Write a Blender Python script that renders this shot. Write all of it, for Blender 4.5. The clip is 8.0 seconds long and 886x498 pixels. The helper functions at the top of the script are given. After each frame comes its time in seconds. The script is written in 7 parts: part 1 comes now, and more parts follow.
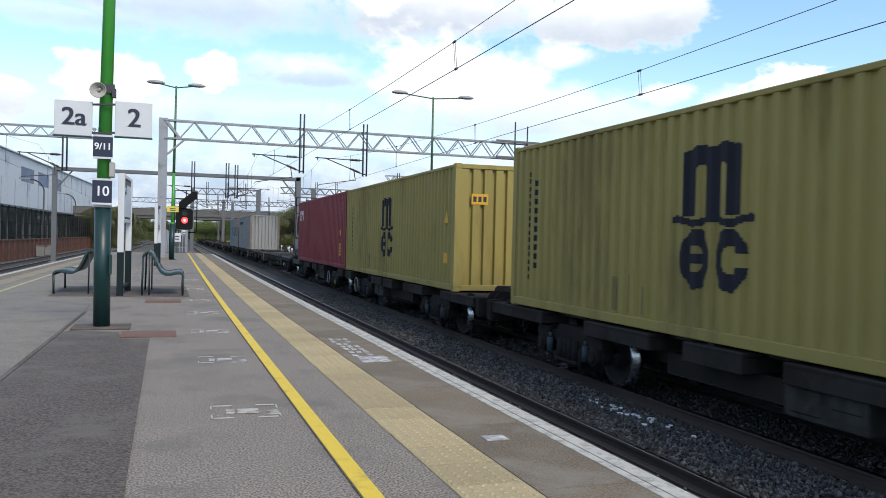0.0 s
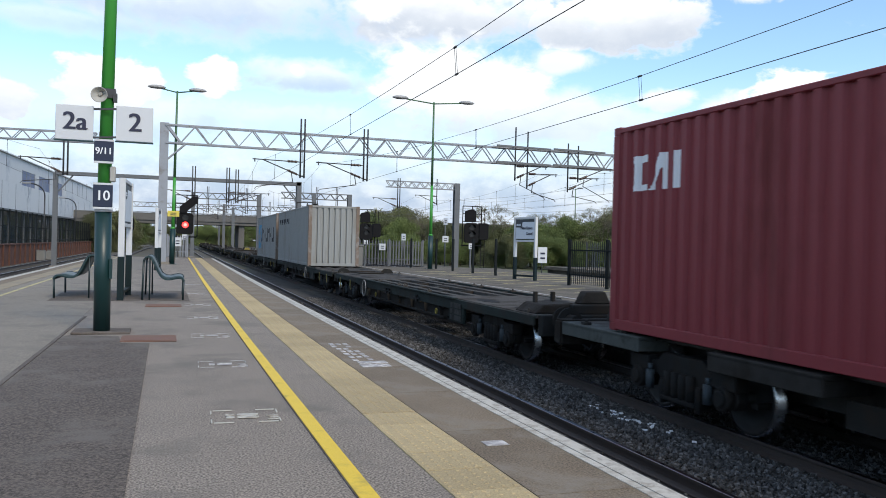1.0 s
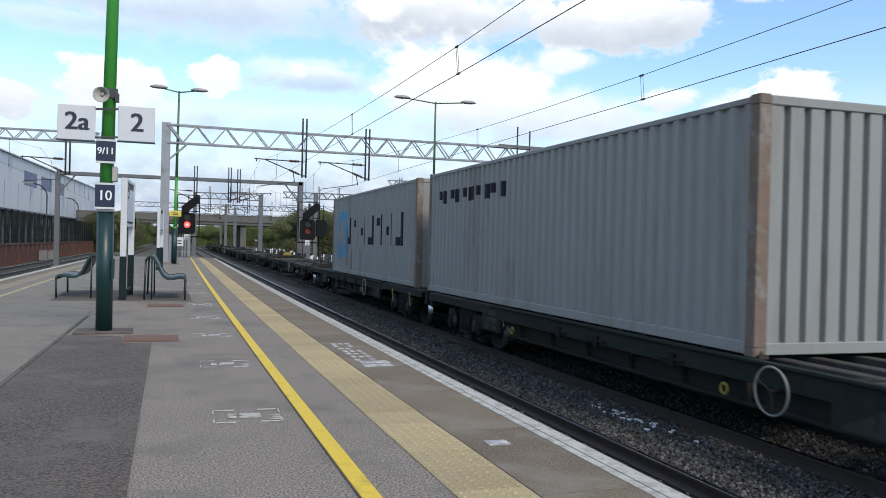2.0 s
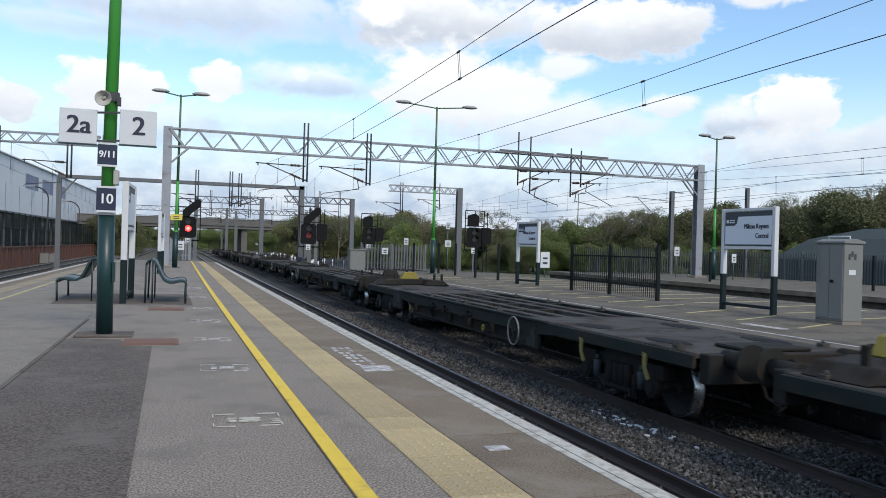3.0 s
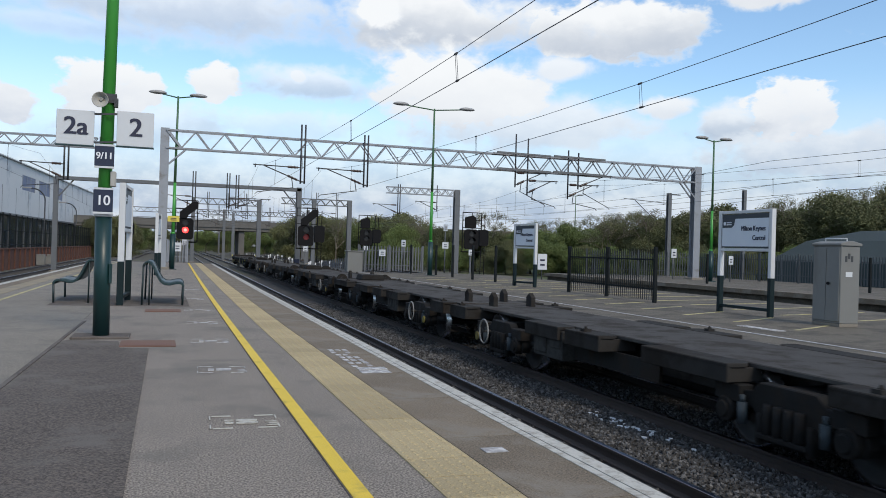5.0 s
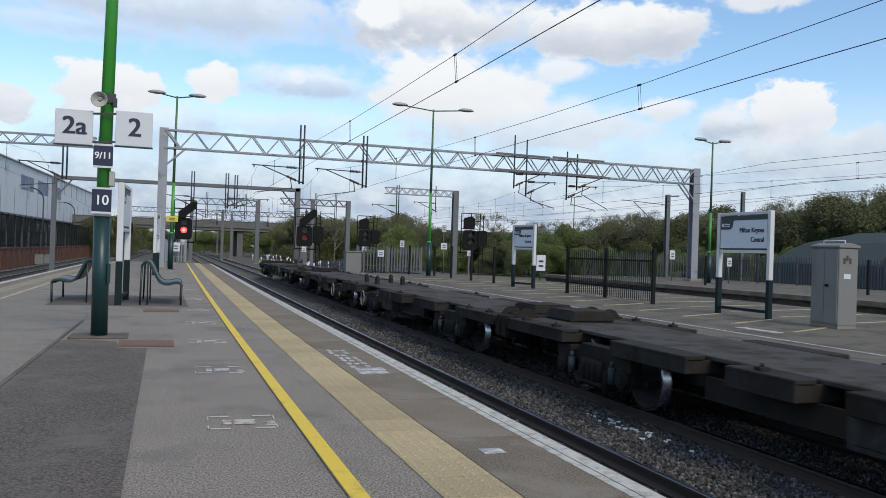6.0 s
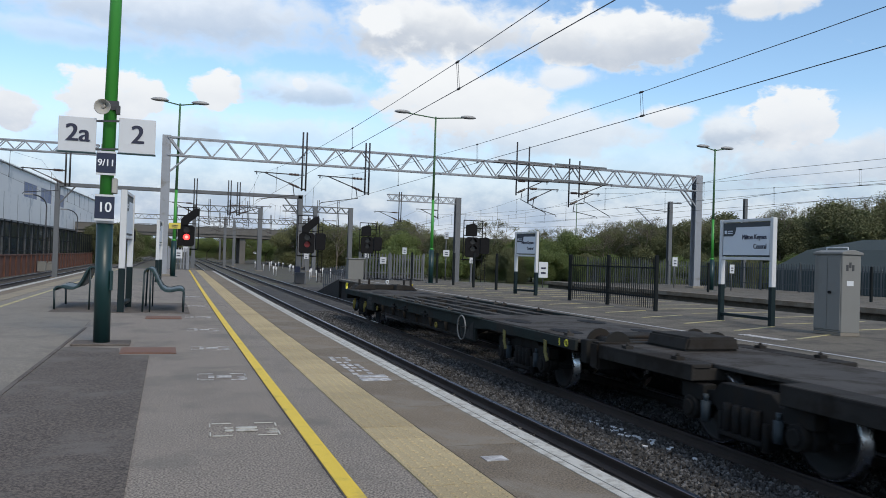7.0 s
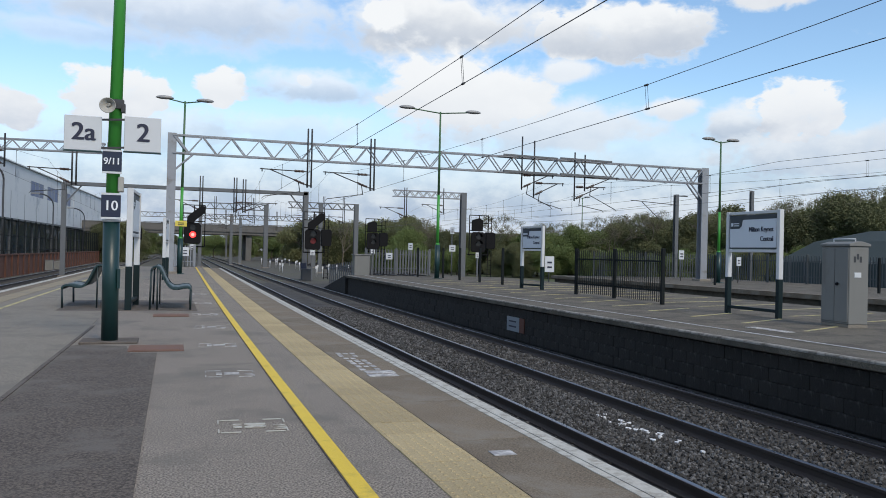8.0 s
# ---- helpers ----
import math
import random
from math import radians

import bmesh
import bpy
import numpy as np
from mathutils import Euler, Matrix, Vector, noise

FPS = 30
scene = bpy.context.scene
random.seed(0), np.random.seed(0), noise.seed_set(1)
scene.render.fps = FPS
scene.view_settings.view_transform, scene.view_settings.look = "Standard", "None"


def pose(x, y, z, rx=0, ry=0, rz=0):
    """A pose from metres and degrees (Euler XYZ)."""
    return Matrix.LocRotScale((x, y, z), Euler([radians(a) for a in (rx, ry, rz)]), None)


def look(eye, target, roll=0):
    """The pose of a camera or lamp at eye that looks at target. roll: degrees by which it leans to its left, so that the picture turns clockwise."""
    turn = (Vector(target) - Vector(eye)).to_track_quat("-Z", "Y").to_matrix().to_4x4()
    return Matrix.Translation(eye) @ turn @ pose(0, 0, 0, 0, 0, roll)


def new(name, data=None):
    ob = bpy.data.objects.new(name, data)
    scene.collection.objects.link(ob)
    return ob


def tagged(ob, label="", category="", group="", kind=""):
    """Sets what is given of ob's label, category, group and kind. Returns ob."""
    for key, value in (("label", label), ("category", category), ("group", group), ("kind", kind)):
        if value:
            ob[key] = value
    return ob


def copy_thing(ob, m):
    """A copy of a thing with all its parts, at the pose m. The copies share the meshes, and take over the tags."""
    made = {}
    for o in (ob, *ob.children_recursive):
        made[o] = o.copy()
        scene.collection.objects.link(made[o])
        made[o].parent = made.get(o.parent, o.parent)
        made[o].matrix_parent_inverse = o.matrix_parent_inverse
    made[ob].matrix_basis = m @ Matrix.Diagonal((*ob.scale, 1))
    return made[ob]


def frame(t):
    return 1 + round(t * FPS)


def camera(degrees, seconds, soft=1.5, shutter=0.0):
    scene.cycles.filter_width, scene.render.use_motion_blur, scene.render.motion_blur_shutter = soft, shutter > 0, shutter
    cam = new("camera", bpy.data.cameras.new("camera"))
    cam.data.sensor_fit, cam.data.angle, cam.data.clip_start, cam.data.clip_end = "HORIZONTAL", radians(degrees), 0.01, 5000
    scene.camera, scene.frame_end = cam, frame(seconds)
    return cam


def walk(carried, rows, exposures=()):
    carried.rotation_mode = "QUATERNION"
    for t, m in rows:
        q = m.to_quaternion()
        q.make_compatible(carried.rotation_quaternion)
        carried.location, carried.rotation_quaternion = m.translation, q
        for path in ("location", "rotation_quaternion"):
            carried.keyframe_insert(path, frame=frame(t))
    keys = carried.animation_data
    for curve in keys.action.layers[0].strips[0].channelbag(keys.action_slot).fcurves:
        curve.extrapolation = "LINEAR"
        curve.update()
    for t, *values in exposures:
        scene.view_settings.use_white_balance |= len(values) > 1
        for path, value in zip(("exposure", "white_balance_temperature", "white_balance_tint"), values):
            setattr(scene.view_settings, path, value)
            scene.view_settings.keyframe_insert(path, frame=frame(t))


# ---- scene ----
# camera: stands on the platform, sways a little on its tripod
cam = camera(56.38, 8.0, soft=0.9, shutter=0.05)
EYE = (0.0, 0.0, 1.272)
SWAY = (
    (0.0, 89.397, -1.345, -18.754), (0.5, 89.589, -1.563, -18.625), (1.0, 89.740, -1.442, -18.724),
    (1.5, 89.620, -1.315, -18.633), (3.0, 90.041, -1.649, -18.545), (3.5, 90.117, -1.588, -18.677),
    (4.0, 90.241, -1.552, -18.777), (4.5, 90.161, -1.618, -18.734), (6.0, 90.233, -1.867, -18.827),
    (6.5, 90.606, -1.909, -18.833), (7.0, 90.711, -1.854, -18.667), (7.5, 90.570, -1.830, -18.387),
    (8.0, 90.367, -1.330, -18.249))
walk(cam, [(t, pose(*EYE, rx, ry, rz)) for t, rx, ry, rz in SWAY],
     exposures=((0.0, 0.22, 6900, 11), (1.5, 0.14, 6900, 11), (3.0, 0.06, 6900, 11), (4.5, -0.08, 6900, 11), (8.0, -0.12, 6900, 11)))

# ---- the plan, in metres: x across the tracks, y along them, z = 0 on the platforms ----
RAIL = -0.892            # rail head
BED = -1.06              # ballast
EDGE = 2.59              # near platform edge
NEAR_TRACK = 4.085
FAR_TRACK = 7.323
FAR_EDGE = 8.757
LEFT_EDGE = -4.55
LEFT_TRACK = -6.02
GAUGE = 0.7525           # half the distance between the rail heads


def bend(y):
    """How far the curve of the line has moved to the side at y."""
    if y < 0:
        return 0.0
    if y > 60:
        return bend(60) + 0.0125 * (y - 60)
    return 0.00082 * y * y / 2 - 0.0288e-3 * y ** 3 / 6 + 0.4496e-6 * y ** 4 / 24


def slope(y):
    return (bend(y + 0.5) - bend(y - 0.5))


def on_line(off, y, z=0.0):
    s = slope(y)
    n = 1 / math.sqrt(1 + s * s)
    return Vector((bend(y) + off * n, y - off * s * n, z))


# ---- light ----
SUN_AZ, SUN_EL = radians(164), radians(41)
sun_data = bpy.data.lights.new("sun", "SUN")
sun_data.energy, sun_data.angle, sun_data.color = 2.1, radians(18), (1.0, 0.91, 0.78)
sun = new("sun", sun_data)
sun.matrix_world = look((0, 0, 60), (-math.sin(SUN_AZ) * math.cos(SUN_EL), -math.cos(SUN_AZ) * math.cos(SUN_EL), 60 - math.sin(SUN_EL)))


class Graph:
    """A short way to write node trees."""

    def __init__(self, tree):
        self.t = tree
        tree.nodes.clear()

    def node(self, kind):
        return self.t.nodes.new(kind)

    def put(self, sock, v):
        if isinstance(v, bpy.types.NodeSocket):
            self.t.links.new(v, sock)
        else:
            sock.default_value = v

    def math(self, op, a, b=0.0, c=0.0, clamp=False):
        n = self.node("ShaderNodeMath")
        n.operation, n.use_clamp = op, clamp
        for i, v in enumerate((a, b, c)):
            self.put(n.inputs[i], v)
        return n.outputs[0]

    def smooth(self, v, lo, hi, a=0.0, b=1.0):
        n = self.node("ShaderNodeMapRange")
        n.interpolation_type = "SMOOTHSTEP"
        for i, x in enumerate((v, lo, hi, a, b)):
            self.put(n.inputs[i], x)
        return n.outputs[0]

    def mix(self, f, a, b, blend="MIX"):
        n = self.node("ShaderNodeMix")
        n.data_type, n.blend_type = "RGBA", blend
        self.put(n.inputs[0], f)
        self.put(n.inputs[6], a if not isinstance(a, tuple) else (*a[:3], 1))
        self.put(n.inputs[7], b if not isinstance(b, tuple) else (*b[:3], 1))
        return n.outputs[2]

    def noise(self, vec, scale, detail=4.0, rough=0.55, dist=0.0):
        n = self.node("ShaderNodeTexNoise")
        self.put(n.inputs["Vector"], vec)
        n.inputs["Scale"].default_value, n.inputs["Detail"].default_value = scale, detail
        n.inputs["Roughness"].default_value, n.inputs["Distortion"].default_value = rough, dist
        return n.outputs[0]


def build_sky():
    world = bpy.data.worlds.new("sky")
    scene.world = world
    world.use_nodes = True
    g = Graph(world.node_tree)
    co = g.node("ShaderNodeTexCoord").outputs["Generated"]
    sky = g.node("ShaderNodeTexSky")
    sky.sky_type, sky.sun_disc = "NISHITA", False
    sky.sun_elevation, sky.sun_rotation = SUN_EL, SUN_AZ
    sky.air_density, sky.dust_density, sky.ozone_density = 1.0, 0.6, 1.5
    sep = g.node("ShaderNodeSeparateXYZ")
    g.put(sep.inputs[0], co)
    x, y, z = sep.outputs
    az = g.math("MULTIPLY", g.math("ARCTAN2", x, y), 57.2958)
    el = g.math("MULTIPLY", g.math("ARCSINE", z), 57.2958)
    # ragged edges: the places of the clouds are shaken by two sizes of noise
    flat = g.node("ShaderNodeCombineXYZ")
    g.put(flat.inputs[0], az), g.put(flat.inputs[1], g.math("MULTIPLY", el, 1.5))
    big = g.noise(flat.outputs[0], 0.16, 5.0, 0.6)
    fine = g.noise(flat.outputs[0], 0.55, 5.0, 0.56, 0.3)
    other = g.noise(flat.outputs[0], 0.3, 6.0, 0.6)
    wob = g.math("ADD", g.math("MULTIPLY", g.math("SUBTRACT", big, 0.5), 1.7), g.math("MULTIPLY", g.math("SUBTRACT", fine, 0.5), 1.15))
    # clouds: azimuth, height, half width, half height (degrees), thickness, shade of the underside, softness of the edge
    clouds = (
        (0.5, 15.4, 12.5, 2.2, 0.78, 0.8, 0.5), (-7.0, 13.4, 5.0, 0.9, 0.5, 0.9, 0.5),
        (-3.7, 9.7, 3.5, 2.0, 1.25, 0.12, 0.16), (2.9, 10.8, 1.7, 1.3, 1.2, 0.1, 0.16), (-1.5, 7.6, 6.0, 1.8, 0.75, 0.7, 0.5),
        (-9.6, 8.2, 2.2, 1.3, 1.1, 0.1, 0.2), (9.3, 11.1, 4.2, 1.3, 0.75, 1.0, 0.42), (8.0, 8.2, 6.0, 1.3, 0.6, 0.6, 0.5),
        (8.4, 11.5, 0.7, 0.5, 0.9, 0.1, 0.25), (18.0, 15.6, 8.5, 2.3, 1.0, 0.62, 0.4), (29.5, 15.0, 6.0, 2.1, 1.15, 0.6, 0.2),
        (13.6, 16.1, 1.6, 1.0, 1.2, 0.0, 0.22), (19.8, 11.0, 6.0, 2.9, 1.2, 0.14, 0.32), (26.5, 12.6, 2.6, 0.9, 0.9, 0.15, 0.4),
        (25.0, 8.6, 9.5, 2.0, 0.85, 0.3, 0.5), (41.6, 9.7, 3.3, 2.1, 1.3, 0.08, 0.14), (37.4, 8.8, 2.7, 1.6, 0.9, 1.0, 0.35),
        (33.6, 9.9, 2.4, 0.8, 0.95, 0.2, 0.3), (44.0, 6.8, 10.0, 1.8, 0.9, 0.3, 0.4), (39.8, 16.9, 3.0, 0.9, 1.1, 0.3, 0.25),
        (60.0, 14.0, 9.0, 4.0, 1.0, 0.4, 0.4), (-35.0, 12.0, 14.0, 5.0, 1.0, 0.5, 0.4))
    cover, dark = 0.0, 0.0
    for a, e, w, h, thick, under, soft_edge in clouds:
        du = g.math("DIVIDE", g.math("SUBTRACT", az, a), w)
        dv = g.math("DIVIDE", g.math("SUBTRACT", el, e), h)
        r = g.math("SQRT", g.math("ADD", g.math("MULTIPLY", du, du), g.math("MULTIPLY", dv, dv)))
        m = g.math("MULTIPLY", g.smooth(g.math("ADD", r, wob), 0.92 + soft_edge, 0.92 - soft_edge), thick)
        low = g.math("MULTIPLY", g.smooth(g.math("ADD", dv, g.math("MULTIPLY", wob, 0.8)), 0.6, -0.6), under)
        # a cloud in front hides the shade of those behind it
        m1 = g.math("MINIMUM", m, 1.0)
        dark = g.math("ADD", g.math("MULTIPLY", dark, g.math("SUBTRACT", 1.0, m1)), g.math("MULTIPLY", low, m1))
        cover = g.math("MAXIMUM", cover, m)
    # the rest of the sky is broken cloud as well, overhead and behind
    around = g.math("MULTIPLY", g.smooth(g.noise(co, 3.0, 6.0, 0.6), 0.46, 0.64), g.smooth(el, 17.0, 24.0))
    cover = g.math("MINIMUM", g.math("MAXIMUM", cover, around), 1.0)
    cover = g.math("MULTIPLY", cover, g.smooth(other, 0.16, 0.42, 0.72, 1.0))
    veil = g.smooth(el, 12.0, 2.5, 0.0, 0.96)
    cover = g.math("MAXIMUM", cover, veil)
    shade = g.math("MULTIPLY", dark, g.smooth(fine, 0.25, 0.65, 0.75, 1.0))
    white = g.mix(shade, (0.95, 1.02, 1.10), (0.345, 0.45, 0.625))
    hazy = g.mix(g.math("MULTIPLY", veil, g.smooth(other, 0.35, 0.65, 0.95, 0.45), clamp=True), white, (0.375, 0.50, 0.715))
    blue = g.mix(1.0, sky.outputs[0], (0.165, 0.195, 0.213), "MULTIPLY")
    col = g.mix(cover, blue, hazy)
    bg = g.node("ShaderNodeBackground")
    g.put(bg.inputs[0], col)
    bg.inputs[1].default_value = 1.0
    out = g.node("ShaderNodeOutputWorld")
    g.put(out.inputs[0], bg.outputs[0])


build_sky()


# ---- materials ----
def mat(name, color, rough=0.7, metal=0.0, vary=0.25, scale=6.0, fine=60.0, bump=0.15, dirt=None, dirt_amount=0.0,
        dirt_scale=1.2, streak=1.0, each=0.0, emit=None, speck=0.0, spec=0.5):
    m = bpy.data.materials.new(name)
    m.use_nodes = True
    g = Graph(m.node_tree)
    co = g.node("ShaderNodeTexCoord").outputs["Object"]
    p = g.node("ShaderNodeBsdfPrincipled")
    out = g.node("ShaderNodeOutputMaterial")
    g.put(out.inputs[0], p.outputs[0])
    a = g.noise(co, scale, 5.0, 0.6)
    b = g.noise(co, fine, 3.0, 0.6)
    v = g.math("ADD", g.math("MULTIPLY", g.math("SUBTRACT", a, 0.5), 2 * vary), g.math("MULTIPLY", g.math("SUBTRACT", b, 0.5), 1.2 * vary))
    if speck:
        # hard little grains on top of the soft mottling
        v = g.math("ADD", v, g.math("MULTIPLY", g.math("SUBTRACT", g.smooth(b, 0.36, 0.64), 0.5), speck * 0.75))
    if each:
        rnd = g.node("ShaderNodeObjectInfo").outputs["Random"]
        v = g.math("ADD", v, g.math("MULTIPLY", g.math("SUBTRACT", rnd, 0.5), 2 * each))
    v = g.math("MAXIMUM", g.math("ADD", v, 1.0), 0.05)
    n = g.node("ShaderNodeVectorMath")
    n.operation = "SCALE"
    n.inputs[0].default_value = color
    g.put(n.inputs["Scale"], v)
    col = n.outputs[0]
    if dirt:
        mp = g.node("ShaderNodeMapping")
        g.put(mp.inputs[0], co)
        mp.inputs["Scale"].default_value = (1, 1, streak)
        d = g.noise(mp.outputs[0], dirt_scale, 8.0, 0.68, 0.3)
        f = g.math("MULTIPLY", g.smooth(d, 0.62 - dirt_amount * 0.4, 0.74 - dirt_amount * 0.2), 0.9)
        col = g.mix(f, col, dirt)
        rg = g.math("ADD", g.math("MULTIPLY", f, 0.25), rough, clamp=True)
        g.put(p.inputs["Roughness"], rg)
    else:
        g.put(p.inputs["Roughness"], g.smooth(a, 0.2, 0.8, max(0.02, rough - 0.07), min(1, rough + 0.07)))
    g.put(p.inputs["Base Color"], col)
    p.inputs["Metallic"].default_value = metal
    p.inputs["Specular IOR Level"].default_value = spec
    if bump:
        bn = g.node("ShaderNodeBump")
        bn.inputs["Strength"].default_value, bn.inputs["Distance"].default_value = bump, 0.02
        g.put(bn.inputs["Height"], b)
        g.put(p.inputs["Normal"], bn.outputs[0])
    if emit:
        p.inputs["Emission Color"].default_value = (*emit[:3], 1)
        p.inputs["Emission Strength"].default_value = emit[3]
    return m


M_ASPHALT = mat("worn_asphalt", (0.216, 0.186, 0.156), 0.88, vary=0.16, scale=0.7, fine=78, bump=0.3, dirt=(0.15, 0.136, 0.12), dirt_amount=0.35, dirt_scale=0.9, speck=1.5)
M_PATCH = mat("dark_asphalt_patch", (0.090, 0.073, 0.061), 0.9, vary=0.2, scale=1.5, fine=70, bump=0.3, dirt=(0.13, 0.115, 0.103), dirt_amount=0.4, speck=1.6)
M_CONC = mat("pale_concrete", (0.205, 0.182, 0.150), 0.85, vary=0.14, scale=0.8, fine=70, bump=0.3, dirt=(0.17, 0.155, 0.135), dirt_amount=0.35, speck=0.7)
M_COPING = mat("brown_coping", (0.165, 0.128, 0.088), 0.85, vary=0.3, scale=1.6, fine=75, bump=0.4, dirt=(0.215, 0.19, 0.155), dirt_amount=0.42, dirt_scale=1.6, each=0.1, speck=0.9)
M_TACTILE = mat("buff_tactile", (0.385, 0.305, 0.17), 0.8, vary=0.2, scale=2.6, fine=90, bump=0.25, dirt=(0.31, 0.26, 0.17), dirt_amount=0.4, dirt_scale=2.0, each=0.12, speck=0.35)
M_TACTILE_PALE = mat("faded_buff_paving", (0.27, 0.225, 0.15), 0.85, vary=0.15, scale=1.5, dirt=(0.2, 0.18, 0.15), dirt_amount=0.4)
M_YELLOW = mat("yellow_line_paint", (0.72, 0.50, 0.035), 0.6, vary=0.1, scale=3, fine=80, bump=0.2, dirt=(0.45, 0.34, 0.08), dirt_amount=0.25, dirt_scale=3)
M_YELLOW_OLD = mat("faded_yellow_paint", (0.46, 0.40, 0.19), 0.75, vary=0.25, scale=3, dirt=(0.20, 0.19, 0.16), dirt_amount=0.42, dirt_scale=4)
M_WHITE = mat("white_line_paint", (0.47, 0.455, 0.41), 0.7, vary=0.2, scale=5, fine=70, dirt=(0.27, 0.25, 0.215), dirt_amount=0.42, dirt_scale=9, streak=1)
M_WHITE_OLD = mat("old_white_line_paint", (0.28, 0.262, 0.235), 0.75, vary=0.3, scale=3, dirt=(0.10, 0.09, 0.075), dirt_amount=0.55, dirt_scale=4)
# pale sign face at about half brightness, shade put into its colour
M_SIGNSHADE = mat("pale_sign_in_shade", (0.22, 0.25, 0.28), 0.6, vary=0.1)
M_WORN_WHITE = mat("worn_white_paint", (0.62, 0.61, 0.6), 0.75, vary=0.2, scale=8, dirt=(0.24, 0.235, 0.24), dirt_amount=0.75, dirt_scale=9)
M_DROP = mat("white_droppings", (0.75, 0.76, 0.78), 0.8, vary=0.2)
M_FARPLAT = mat("grey_brown_paving", (0.118, 0.102, 0.078), 0.9, vary=0.3, scale=0.7, fine=50, bump=0.35, dirt=(0.062, 0.054, 0.044), dirt_amount=0.45, dirt_scale=1.1, speck=0.7)
# base colour lowered towards black to deepen the walls' shade; smears are paler
M_WALL = mat("shade_dark_blockwork", (0.016, 0.014, 0.0125), 0.92, vary=0.45, scale=2.0, fine=30, bump=0.6, dirt=(0.075, 0.07, 0.066), dirt_amount=0.2, dirt_scale=4.5, each=0.25, streak=0.5)
M_BALLAST = mat("grey_ballast", (0.055, 0.052, 0.05), 0.95, vary=0.3, scale=3, fine=40, bump=0.6, dirt=(0.03, 0.025, 0.02), dirt_amount=0.35)
M_BEDFAR = mat("far_ballast", (0.075, 0.068, 0.056), 0.95, vary=0.35, scale=1.0, fine=18, bump=0.6, dirt=(0.10, 0.11, 0.05), dirt_amount=0.3, dirt_scale=0.3)
M_GROUND = mat("rough_grass_ground", (0.06, 0.075, 0.03), 1.0, vary=0.35, scale=0.4, fine=6, bump=0.4, dirt=(0.11, 0.10, 0.065), dirt_amount=0.4, dirt_scale=0.2)
M_RAILTOP = mat("polished_rail_head", (0.17, 0.165, 0.19), 0.3, metal=1.0, vary=0.15, scale=2, bump=0.03)
M_RAIL = mat("rusty_rail_side", (0.045, 0.033, 0.028), 0.75, vary=0.3, scale=5)
M_SLEEPER = mat("concrete_sleeper", (0.085, 0.08, 0.072), 0.9, vary=0.25, scale=4, dirt=(0.04, 0.033, 0.026), dirt_amount=0.45)
M_GREEN = mat("bright_green_paint", (0.045, 0.285, 0.045), 0.36, vary=0.06, scale=3, bump=0.03, dirt=(0.05, 0.2, 0.04), dirt_amount=0.15, streak=0.3)
M_GREENDULL = mat("dull_olive_paint", (0.055, 0.13, 0.06), 0.5, vary=0.1, scale=3, bump=0.03)
M_TEAL = mat("dark_teal_paint", (0.005, 0.030, 0.031), 0.38, vary=0.12, scale=4, bump=0.04, dirt=(0.02, 0.06, 0.06), dirt_amount=0.2)
M_TEALDARK = mat("blackish_teal_paint", (0.004, 0.014, 0.016), 0.55, vary=0.15, scale=4, bump=0.04, spec=0.25)
M_GALV = mat("galvanised_steel", (0.27, 0.285, 0.31), 0.55, metal=0.35, vary=0.14, scale=3, fine=30, bump=0.06, dirt=(0.2, 0.19, 0.18), dirt_amount=0.2)
M_GALVD = mat("dull_galvanised_steel", (0.125, 0.132, 0.14), 0.6, metal=0.3, vary=0.15, scale=3, bump=0.06)
M_DARKSTEEL = mat("dark_fittings", (0.035, 0.037, 0.042), 0.55, vary=0.2, scale=6)
M_CABLE = mat("overhead_wire", (0.07, 0.072, 0.075), 0.5, metal=0.6, vary=0.1, bump=0)
M_INSUL = mat("brown_insulator", (0.06, 0.035, 0.03), 0.3, vary=0.1)
M_SIGNW = mat("white_sign_face", (0.56, 0.58, 0.60), 0.45, vary=0.03, scale=4, bump=0.0)
M_SIGNBLUE = mat("navy_sign_face", (0.012, 0.018, 0.045), 0.4, vary=0.05, bump=0)
M_LETTER = mat("navy_lettering", (0.012, 0.014, 0.04), 0.5, vary=0.03, bump=0)
M_LETTERW = mat("white_lettering", (0.75, 0.76, 0.78), 0.5, vary=0.03, bump=0)
M_FRAMEW = mat("white_painted_steel", (0.56, 0.57, 0.58), 0.45, vary=0.06, scale=5, bump=0.03)
M_BOARDGREY = mat("dark_sign_backing", (0.03, 0.04, 0.05), 0.5, vary=0.1)
M_SIGNPALE = mat("pale_grey_sign_face", (0.60, 0.64, 0.69), 0.45, vary=0.03, bump=0)
M_CABINET = mat("grey_cabinet_paint", (0.17, 0.17, 0.16), 0.55, vary=0.08, scale=3, bump=0.05, dirt=(0.15, 0.145, 0.13), dirt_amount=0.2, streak=0.4)
M_RUSTCOVER = mat("rusty_access_cover", (0.16, 0.085, 0.06), 0.8, vary=0.25, scale=6, bump=0.3)
M_BLACK = mat("matt_black", (0.010, 0.010, 0.011), 0.8, vary=0.1, bump=0.05, spec=0.15)
M_RED_ON = mat("lit_red_lens", (0.6, 0.02, 0.02), 0.3, vary=0.0, bump=0, emit=(1.0, 0.03, 0.03, 5.0))
M_RED_CORE = mat("bright_red_core", (0.6, 0.02, 0.02), 0.3, vary=0.0, bump=0, emit=(1.0, 0.10, 0.09, 7.0))
M_RED_DIM = mat("dim_red_lens", (0.10, 0.01, 0.01), 0.3, vary=0.0, bump=0, emit=(1.0, 0.02, 0.02, 0.03))
M_LENS = mat("dark_lens", (0.02, 0.02, 0.02), 0.15, vary=0.0, bump=0)
